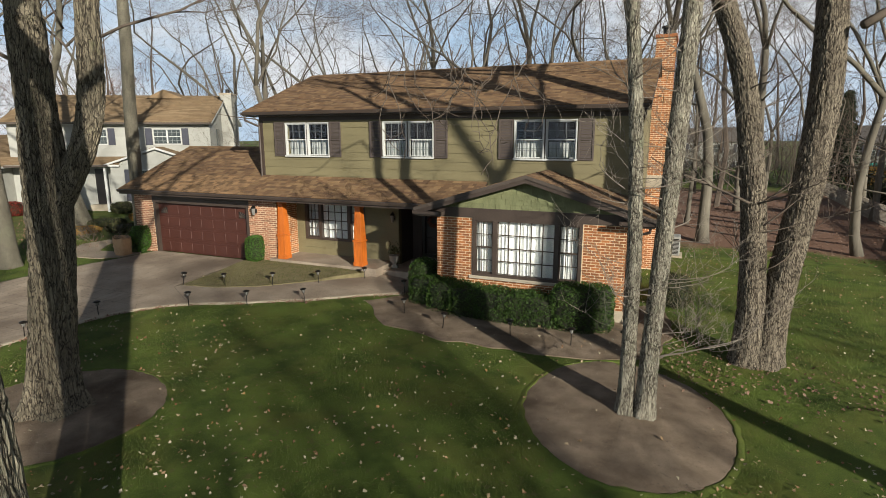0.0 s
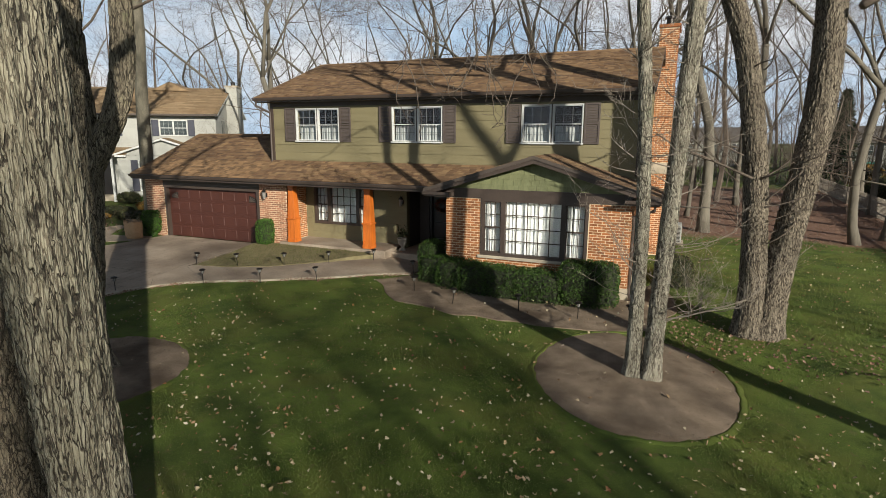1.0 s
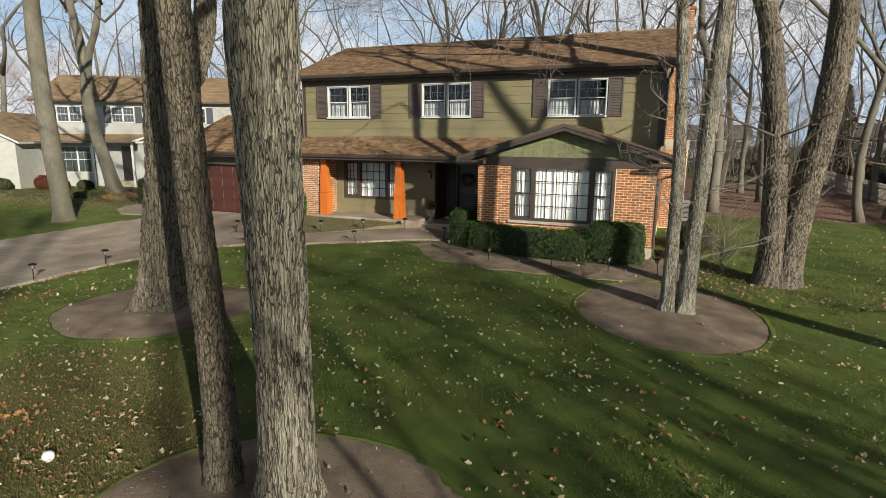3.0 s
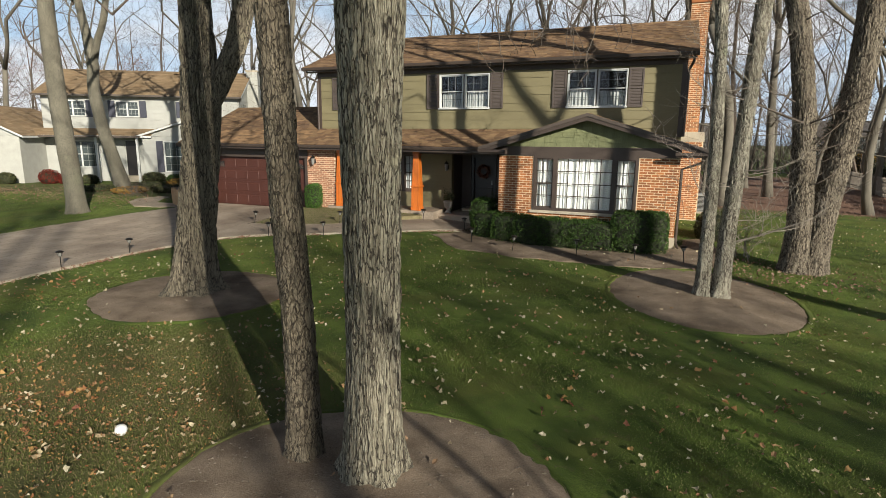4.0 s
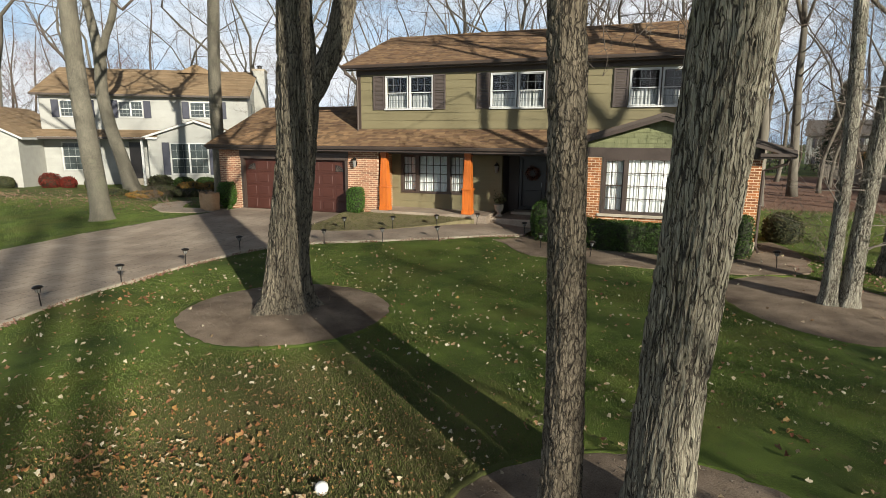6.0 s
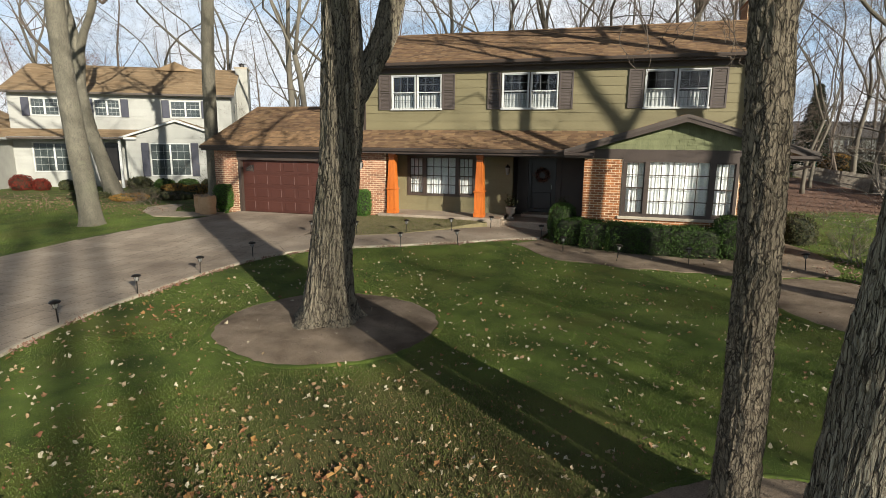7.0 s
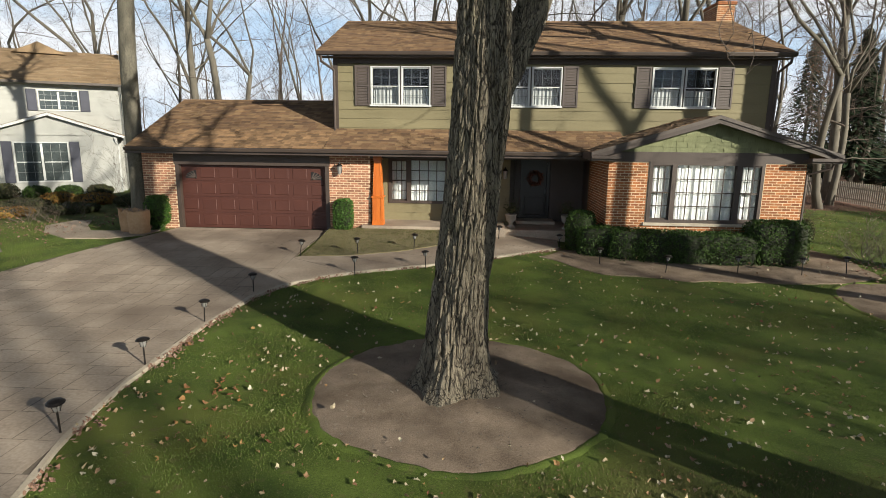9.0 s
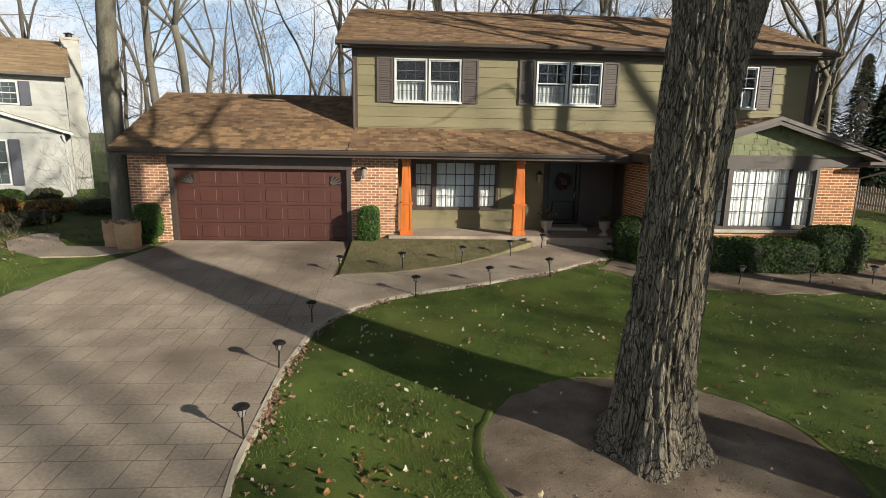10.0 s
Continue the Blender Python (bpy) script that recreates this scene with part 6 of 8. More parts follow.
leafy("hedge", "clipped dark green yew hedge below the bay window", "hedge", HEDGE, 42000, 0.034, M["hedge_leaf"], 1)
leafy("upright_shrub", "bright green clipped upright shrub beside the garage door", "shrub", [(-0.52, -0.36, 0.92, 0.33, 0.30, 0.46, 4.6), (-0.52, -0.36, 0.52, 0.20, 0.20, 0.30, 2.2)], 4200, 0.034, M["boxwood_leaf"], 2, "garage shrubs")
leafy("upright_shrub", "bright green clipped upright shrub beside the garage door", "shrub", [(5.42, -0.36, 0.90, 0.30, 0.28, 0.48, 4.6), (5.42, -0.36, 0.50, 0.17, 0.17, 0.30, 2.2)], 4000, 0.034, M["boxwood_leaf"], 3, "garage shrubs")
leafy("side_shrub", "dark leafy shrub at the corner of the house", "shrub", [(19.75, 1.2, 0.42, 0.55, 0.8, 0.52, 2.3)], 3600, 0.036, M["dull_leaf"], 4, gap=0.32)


def path_light(x, y):
    """A low solar lamp on a stake: cap, ribbed glass, spike."""
    t = thing("path_light", "small dark metal path light on a stake", "garden light", "path lights", (x, y, ground_z(x, y) + 0.02))
    bm = bmesh.new()
    lathe(bm, [(0.012, -0.08), (0.012, 0.30), (0.022, 0.305), (0.0, 0.305)], 8)
    part("stake", bm, M["iron"], t)
    bm = bmesh.new()
    lathe(bm, [(0.0, 0.30), (0.030, 0.302), (0.055, 0.40), (0.0, 0.401)], 12)
    part("lens", bm, M["lens"], t)
    bm = bmesh.new()
    lathe(bm, [(0.0, 0.398), (0.095, 0.400), (0.098, 0.410), (0.075, 0.432), (0.03, 0.447), (0.0, 0.45)], 16)
    part("cap", bm, M["iron"], t)
    for k in range(6):
        w = 6.2832 * k / 6
        bm = bmesh.new()
        a, b = Vector((0.034 * math.cos(w), 0.034 * math.sin(w), 0.30)), Vector((0.062 * math.cos(w), 0.062 * math.sin(w), 0.402))
        V, F = [], []
        tube(V, F, [a, b], [0.004, 0.004], 4)
        raw("rib", V, F, M["iron"], t)
        bm.free()
    return t


LIGHTS = [(4.86, -6.18), (4.71, -8.05), (4.78, -9.98), (4.93, -11.85), (4.95, -3.28), (6.40, -2.93), (7.84, -2.36), (9.17, -1.72), (10.22, -0.62), (6.70, -4.70), (8.32, -4.07), (9.82, -3.32), (11.98, -1.12), (12.80, -2.75), (14.28, -3.45), (16.08, -3.35), (17.60, -3.40), (18.82, -3.15)]
first = path_light(*LIGHTS[0])
rng = random.Random(3)
for x, y in LIGHTS[1:]:
    copy_thing(first, pose(x, y, ground_z(x, y) + 0.02, rng.gauss(0, 2.5), rng.gauss(0, 2.5), rng.uniform(0, 60)))


def leaf_bag(x, y, r, h, seed, label):
    """A tall paper sack for garden waste: creased sides, a ragged open mouth, dry stems inside."""
    t = thing("leaf_bag", label, "paper bag", "leaf bags", (x, y, ground_z(x, y) + 0.03))
    n, V, F = 44, [], []
    levels = [(0.0, 0.94), (0.03, 0.98), (0.2, 0.97), (0.4, 1.0), (0.6, 1.02), (0.8, 1.04), (0.92, 1.02), (1.0, 1.05), (0.97, 1.0), (0.8, 0.98)]
    for k, (f, s) in enumerate(levels):
        for i in range(n):
            w = 6.2832 * i / n
            sq = (abs(math.cos(w)) ** 3.2 + abs(math.sin(w)) ** 3.2) ** (-1 / 3.2)
            q = r * s * sq * (1 + 0.05 * noise.noise((math.cos(w) * 3 + seed, math.sin(w) * 3, f * 4)) + 0.02 * noise.noise((math.cos(w) * 9, math.sin(w) * 9 + seed, f * 9)))
            z = h * f * (1 + (0.16 * noise.noise((math.cos(w) * 2.2 + seed, math.sin(w) * 2.2, 1)) if f > 0.9 else 0))
            V.append((q * math.cos(w), q * math.sin(w), z))
    for k in range(len(levels) - 1):
        for i in range(n):
            j = (i + 1) % n
            F.append((k * n + i, k * n + j, (k + 1) * n + j, (k + 1) * n + i))
    F.append(tuple(range(n))[::-1])
    F.append(tuple((len(levels) - 1) * n + i for i in range(n)))
    raw("sack", V, F, M["kraft"], t, smooth=True)
    rng = random.Random(seed)
    V, F = [], []
    for _ in range(16):
        w = rng.uniform(0, 6.28)
        q = Vector((r * 0.5 * math.cos(w), r * 0.5 * math.sin(w), h * 0.78))
        grow(V, F, q, (math.cos(w) * 0.4, math.sin(w) * 0.4, 1), 0.006, rng.uniform(0.12, 0.24), 1, rng)
    tagged(raw("dry_stem", V, F, M["twig_pale"], t), kind="stuff")
    return t


leaf_bag(-0.74, -1.02, 0.27, 0.68, 3, "tan kraft-paper leaf bag, full, standing beside the garage")
leaf_bag(-1.20, -0.74, 0.26, 0.66, 8, "creased brown paper leaf bag with a torn top")


def door_urn(x, y):
    t = thing("door_urn", "small grey stone urn with dull greenery by the door", "urn", "door urns", (x, y, 0.42))
    bm = bmesh.new()
    lathe(bm, [(0.0, 0.0), (0.13, 0.0), (0.13, 0.05), (0.06, 0.09), (0.06, 0.16), (0.15, 0.24), (0.18, 0.42), (0.20, 0.44), (0.17, 0.44), (0.0, 0.40)], 20)
    part("bowl", bm, M["stone"], t, smooth=True)
    rng = random.Random(int(x * 10))
    V, F = [], []
    for _ in range(240):
        p = Vector((rng.gauss(0, 0.10), rng.gauss(0, 0.10), 0.50 + abs(rng.gauss(0, 0.13))))
        u = Vector((rng.gauss(0, 1), rng.gauss(0, 1), rng.gauss(0.6, 1))).normalized() * 0.05
        w = u.cross(Vector((rng.gauss(0, 1), rng.gauss(0, 1), 0.3))).normalized() * 0.018
        o = len(V)
        V += [tuple(p - u), tuple(p + w), tuple(p + u), tuple(p - w)]
        F.append((o, o + 1, o + 2, o + 3))
    tagged(raw("greenery", V, F, M["dull_leaf"], t), kind="stuff")
    return t


door_urn(10.66, 0.72)
door_urn(12.45, 0.72)

# white globe in the grass
bm = bmesh.new()
lathe(bm, [(0.0, -0.03), (0.05, -0.025), (0.064, 0.016), (0.058, 0.052), (0.037, 0.074), (0.0, 0.08)], 20, (12.92, -14.85, ground_z(12.92, -14.85) + 0.02))
tagged(part("white_globe", bm, M["ball_white"], smooth=True), "small white plastic globe lying in the grass", "globe")

# air conditioner behind the chimney
ac = thing("air_conditioner", "grey metal air conditioner box beside the house wall", "air conditioner", "", (19.55, 8.6, ground_z(19.55, 8.6)))
part("case", boxed(-0.38, 0.38, -0.38, 0.38, 0.06, 0.85, bev=0.03), M["steel"], ac)
part("pad", boxed(-0.48, 0.48, -0.48, 0.48, -0.05, 0.06, bev=0.01), M["cast"], ac)
for k in range(12):
    part("louvre", boxed(-0.33, 0.33, -0.395, -0.381, 0.13 + k * 0.055, 0.155 + k * 0.055), M["iron"], ac)

# bare brush beside the twin and double trees
def brush(name, x, y, spread, tall, n, seed, label, material):
    rng = random.Random(seed)
    V, F = [], []
    for _ in range(n):
        px, py = x + rng.gauss(0, spread * 0.4), y + rng.gauss(0, spread * 0.4)
        w = rng.uniform(0, 6.28)
        grow(V, F, (px, py, ground_z(px, py) - 0.03), (math.cos(w) * 0.7, math.sin(w) * 0.7, rng.uniform(0.5, 1.2)), rng.uniform(0.006, 0.014), tall * rng.uniform(0.6, 1.2), 2, rng, 0.02, 0.3)
    return tagged(raw(name, V, F, material), label, "shrub", kind="stuff")


brush("bare_brush", 20.5, -1.4, 0.9, 0.8, 16, 31, "tangle of bare thin twigs beside the double tree", M["twig_pale"])
brush("bare_brush", 20.0, 1.6, 0.8, 1.0, 14, 32, "tangle of bare thin twigs beside the house wall", M["twig"])
brush("bare_brush", 24.6, -4.2, 1.0, 1.3, 5, 33, "low bare twigs over the side lawn", M["twig"])

# ---- fallen leaves ----
def leaf_scatter(name, spots, material, label, size, seed, flat=0.5):
    """Fallen leaves, each a bent five-sided blade."""
    rng = random.Random(seed)
    V, F = [], []
    for x, y in spots:
        s = size * rng.uniform(0.55, 1.35)
        z = ground_z(x, y) + rng.uniform(0.02, 0.055)
        yaw, tx, ty = rng.uniform(0, 6.28), rng.gauss(0, flat), rng.gauss(0, flat)
        m = Matrix.Translation((x, y, z)) @ Euler((tx, ty, yaw)).to_matrix().to_4x4()
        bend = rng.uniform(-0.35, 0.5)
        o = len(V)
        V.append(tuple(m @ Vector((0, 0, -0.25 * s))))
        for k in range(9):
            w = 6.2832 * k / 9 + rng.gauss(0, 0.12)
            q = s * (rng.uniform(0.75, 1.2) if k % 2 == 0 else rng.uniform(0.55, 0.85))
            V.append(tuple(m @ Vector((q * math.cos(w), q * 0.72 * math.sin(w), s * (bend * math.cos(2 * w) + rng.gauss(0, 0.16))))))
        F += [(o, o + 1 + k, o + 1 + (k + 1) % 9) for k in range(9)]
    return tagged(raw(name, V, F, material), label, "leaves", kind="stuff")


def inside(x, y, poly):
    hit = False
    for (ax, ay), (bx, by) in zip(poly, poly[1:] + poly[:1]):
        if (ay > y) != (by > y) and x < ax + (y - ay) / (by - ay) * (bx - ax):
            hit = not hit
    return hit


DRIVE_POLY = [p for p in drive_left] + [p for p in drive_right][::-1]
WALK_POLY = walk_a + walk_b[::-1]
BED_POLYS = BEDS + [flat_outline, inner]


def on_lawn(x, y):
    return not (inside(x, y, DRIVE_POLY) or inside(x, y, WALK_POLY) or any(inside(x, y, b) for b in BED_POLYS) or (y > -0.6 and -1.3 < x < 18.7))


rng = random.Random(41)
spots, bright = [], []
while len(spots) < 5200:
    x, y = rng.uniform(3.5, 30), rng.uniform(-19, 9)
    d = 0.35 + 0.65 * smoothstep(-4, -10, y) + (0.4 if math.dist((x, y), (11.6, -15.0)) < 3.0 else 0)
    d *= 0.35 + 1.3 * max(0, noise.noise((x * 0.45, y * 0.45, 2)) + 0.45)
    if rng.random() < d * 0.6 and on_lawn(x, y):
        spots.append((x, y))
leaf_scatter("fallen_leaves", spots, M["fallen"], "pale curled fallen leaves scattered over the lawn", 0.033, 42)
for _ in range(330):
    x, y = rng.uniform(4.5, 22), rng.uniform(-18, -4)
    if on_lawn(x, y) and noise.noise((x * 0.6, y * 0.6, 8)) > -0.05:
        bright.append((x, y))
for cx, cy, n in ((5.9, -10.6, 26), (6.4, -11.6, 18), (11.7, -14.6, 36), (10.6, -15.4, 30), (24.3, -3.4, 18), (17.3, -12.2, 14), (19.3, -11.2, 12)):
    bright += [(cx + rng.gauss(0, 0.4), cy + rng.gauss(0, 0.35)) for _ in range(n)]
leaf_scatter("fallen_leaves", bright, M["bright_leaf"], "rust-brown fallen leaves in loose clusters", 0.042, 43, 0.6)
edge = []
for x, y in resample(DRIVE_R[1:] + WALK_OUT[1:], 500):
    for _ in range(4):
        if noise.noise((x * 1.7, y * 1.7, 5)) > rng.uniform(-0.45, 0.45):
            edge.append((x + 0.03 + abs(rng.gauss(0, 0.10)), y - 0.03 + rng.gauss(0, 0.07)))
leaf_scatter("leaf_drift", edge, M["litter"], "brown leaves drifted along the driveway edge", 0.030, 44, 0.7)
crumbs = []
while len(crumbs) < 2600:
    x, y = 11.9 + rng.gauss(0, 1.6), -14.9 + rng.gauss(0, 1.25)
    if on_lawn(x, y):
        crumbs.append((x, y))
leaf_scatter("leaf_crumbs", crumbs, M["bright_leaf"], "small broken brown leaves on the thin grass", 0.016, 47, 0.6)
soil_spots = []
for b in BEDS + [flat_outline]:
    cx, cy = sum(p[0] for p in b) / len(b), sum(p[1] for p in b) / len(b)
    for _ in range(15 if b is not flat_outline else 90):
        k = rng.uniform(0.2, 0.95)
        p = rng.choice(b)
        soil_spots.append((cx + k * (p[0] - cx), cy + k * (p[1] - cy)))
soil_leaves = leaf_scatter("bed_leaves", soil_spots, M["fallen"], "a few pale leaves on the bare soil", 0.035, 45)
soil_leaves.location.z = 0.07
litter = []
for _ in range(6500):
    litter.append((rng.uniform(17.5, 42), 9.5 + abs(rng.gauss(0, 12))))
for _ in range(1500):
    litter.append((rng.uniform(-18, -2.5), -1.2 + rng.gauss(0, 0.9) + 1.5 * rng.random() ** 3 * 4))
for _ in range(260):
    litter.append((22.3 + rng.gauss(0, 1.5), -3.9 + rng.gauss(0, 0.8)))
for _ in range(140):
    litter.append((20.2 + rng.gauss(0, 0.6), -3.3 + rng.gauss(0, 0.8)))
leaf_scatter("leaf_litter", [p for p in litter if not (-1.3 < p[0] < 19.4 and -0.6 < p[1] < 9.5)], M["litter"], "thick brown leaf litter under the bare trees", 0.04, 46)


# ---- grass ----
def grass(n, x0, x1, y0, y1, tall, seed, name, material, thin=False):
    r = np.random.RandomState(seed)
    px, py = r.uniform(x0, x1, n * 2), r.uniform(y0, y1, n * 2)
    bad = (py > -0.6) & (px > -1.3) & (px < 18.7)
    for poly in [DRIVE_POLY, WALK_POLY, *BED_POLYS]:
        hit = np.zeros(len(px), bool)
        for (ax, ay), (bx, by) in zip(poly, poly[1:] + poly[:1]):
            if ay != by:
                hit ^= ((ay > py) != (by > py)) & (px < ax + (py - ay) / (by - ay) * (bx - ax))
        bad |= hit
    if name == "thin_grass":
        hit = np.zeros(len(px), bool)
        for (ax, ay), (bx, by) in zip(inner, inner[1:] + inner[:1]):
            if ay != by:
                hit ^= ((ay > py) != (by > py)) & (px < ax + (py - ay) / (by - ay) * (bx - ax))
        bad = ~hit
    elif thin:
        away = np.hypot(px - 12.2, py + 14.6)
        sparse = np.clip((3.6 - away) / 2.0, 0, 1) * 0.8
        bad |= r.uniform(0, 1, len(px)) < (sparse if material is M["blade"] else 1 - sparse)
    keep = ~bad
    px, py = px[keep][:n], py[keep][:n]
    n = len(px)
    pz = np.array([ground_z(a, b) for a, b in zip(px, py)]) - 0.005
    if name == "thin_grass":
        pz += np.array([0.035 + 0.13 * smoothstep(-2.2, -0.3, b) for b in py])
    h = tall * r.uniform(0.5, 1.3, n)
    w = r.uniform(0, 6.2832, n)
    wd = r.uniform(0.0035, 0.007, n) * 1.1
    lx, ly = r.normal(0, 0.45, n) * h, r.normal(0, 0.45, n) * h
    co = np.empty((n, 3, 3), np.float32)
    co[:, 0] = np.stack([px - np.cos(w) * wd, py - np.sin(w) * wd, pz], 1)
    co[:, 1] = np.stack([px + np.cos(w) * wd, py + np.sin(w) * wd, pz], 1)
    co[:, 2] = np.stack([px + lx, py + ly, pz + h], 1)
    me = bpy.data.meshes.new(name)
    me.vertices.add(3 * n)
    me.vertices.foreach_set("co", co.ravel())
    me.loops.add(3 * n)
    me.loops.foreach_set("vertex_index", np.arange(3 * n, dtype=np.int32))
    me.polygons.add(n)
    me.polygons.foreach_set("loop_start", np.arange(0, 3 * n, 3, dtype=np.int32))
    me.update(calc_edges=True)
    me.materials.append(material)
    return tagged(new(name, me), "short uneven blades of lawn grass", "grass", kind="stuff")


grass(345000, 4.6, 24.5, -17.5, -3.0, 0.019, 7, "lawn_grass", M["blade"], True)
grass(40000, 18.5, 29, -4, 9, 0.050, 8, "side_grass", M["blade"])
grass(52000, 9.3, 15.2, -17.4, -11.9, 0.030, 9, "dry_grass", M["straw"], True)
grass(30000, -13.0, -0.5, -9.0, 0.5, 0.050, 12, "side_grass", M["blade"])
grass(14000, 4.9, 10.0, -3.4, -0.2, 0.035, 10, "thin_grass", M["straw"])

# crumbs of earth on the bare beds
rng = random.Random(51)
V, F = [], []
for b in BEDS + [flat_outline]:
    cx, cy = sum(p[0] for p in b) / len(b), sum(p[1] for p in b) / len(b)
    for _ in range(2600):
        k = math.sqrt(rng.random())
        p = rng.choice(b)
        x, y = cx + k * (p[0] - cx) + rng.gauss(0, 0.05), cy + k * (p[1] - cy) + rng.gauss(0, 0.05)
        s = 0.005 + 0.013 * rng.random() ** 3
        z = ground_z(x, y) + (0.055 * (1 - k ** 3) + 0.016 if b is not flat_outline else 0.036)
        o = len(V)
        V += [(x + s * rng.uniform(0.5, 1), y, z), (x - s * 0.6, y + s * rng.uniform(0.5, 1), z), (x - s * 0.6, y - s * 0.8, z), (x, y, z + s * rng.uniform(0.4, 1.0))]
        F += [(o, o + 1, o + 3), (o + 1, o + 2, o + 3), (o + 2, o, o + 3)]
tagged(raw("soil_crumbs", V, F, M["crumb"]), "loose crumbs of earth on the bare beds", "soil", kind="stuff")

# ---- the neighbour's house ----
def simple_window(parent, x0, x1, z0, z1, y, shutters=None, cols=2, rows=4, double=True):
    """A white window with dim glass, bars and a pair of shutters, facing -y in the parent's frame."""
    w = framed(parent, "window", x0, x1, z0, z1, y - 0.05, y + 0.03, 0.06, M["white"])
    raw("pane", [(x0 + 0.08, y - 0.01, z0 + 0.08), (x1 - 0.08, y - 0.01, z0 + 0.08), (x1 - 0.08, y - 0.01, z1 - 0.08), (x0 + 0.08, y - 0.01, z1 - 0.08)], [(0, 1, 2, 3)], M["dim_glass"], w)
    halves = [(x0, (x0 + x1) / 2), ((x0 + x1) / 2, x1)] if double else [(x0, x1)]
    if double:
        part("mullion", boxed((x0 + x1) / 2 - 0.05, (x0 + x1) / 2 + 0.05, y - 0.045, y + 0.0, z0 + 0.09, z1 - 0.09), M["white"], w)
    for a, b in halves:
        part("meeting_rail", boxed(a + 0.09, b - 0.09, y - 0.035, y - 0.012, (z0 + z1) / 2 - 0.025, (z0 + z1) / 2 + 0.025), M["white"], w)
        bm = bmesh.new()
        for i in range(1, 3):
            x = a + (b - a) * i / 3
            box(bm, x - 0.008, x + 0.008, y - 0.028, y - 0.012, z0 + 0.09, z1 - 0.09)
        for i in range(1, rows):
            z = z0 + (z1 - z0) * i / rows
            box(bm, a + 0.09, b - 0.09, y - 0.026, y - 0.012, z - 0.008, z + 0.008)
        part("muntin_grid", bm, M["pale_grid"], w)
    if shutters:
        for a in (x0 - 0.48, x1 + 0.04):
            part("shutter", boxed(a, a + 0.44, y - 0.06, y - 0.005, z0 - 0.02, z1 + 0.02, bev=0.015), shutters, parent)
    return w


def lap_boards(parent, x0, x1, z0, z1, y, step, material, holes=()):
    z = z0
    while z < z1 - 0.02:
        top = min(z + step, z1)
        for p, q in gaps(x0, x1, [(h[0], h[1]) for h in holes if h[2] < top - 0.02 and h[3] > z + 0.02]):
            bm = bmesh.new()
            prism(bm, [(y, z), (y, top), (y - 0.010, top), (y - 0.026, z)], "x", p, q)
            part("siding_board", bm, material, parent)
        z += step


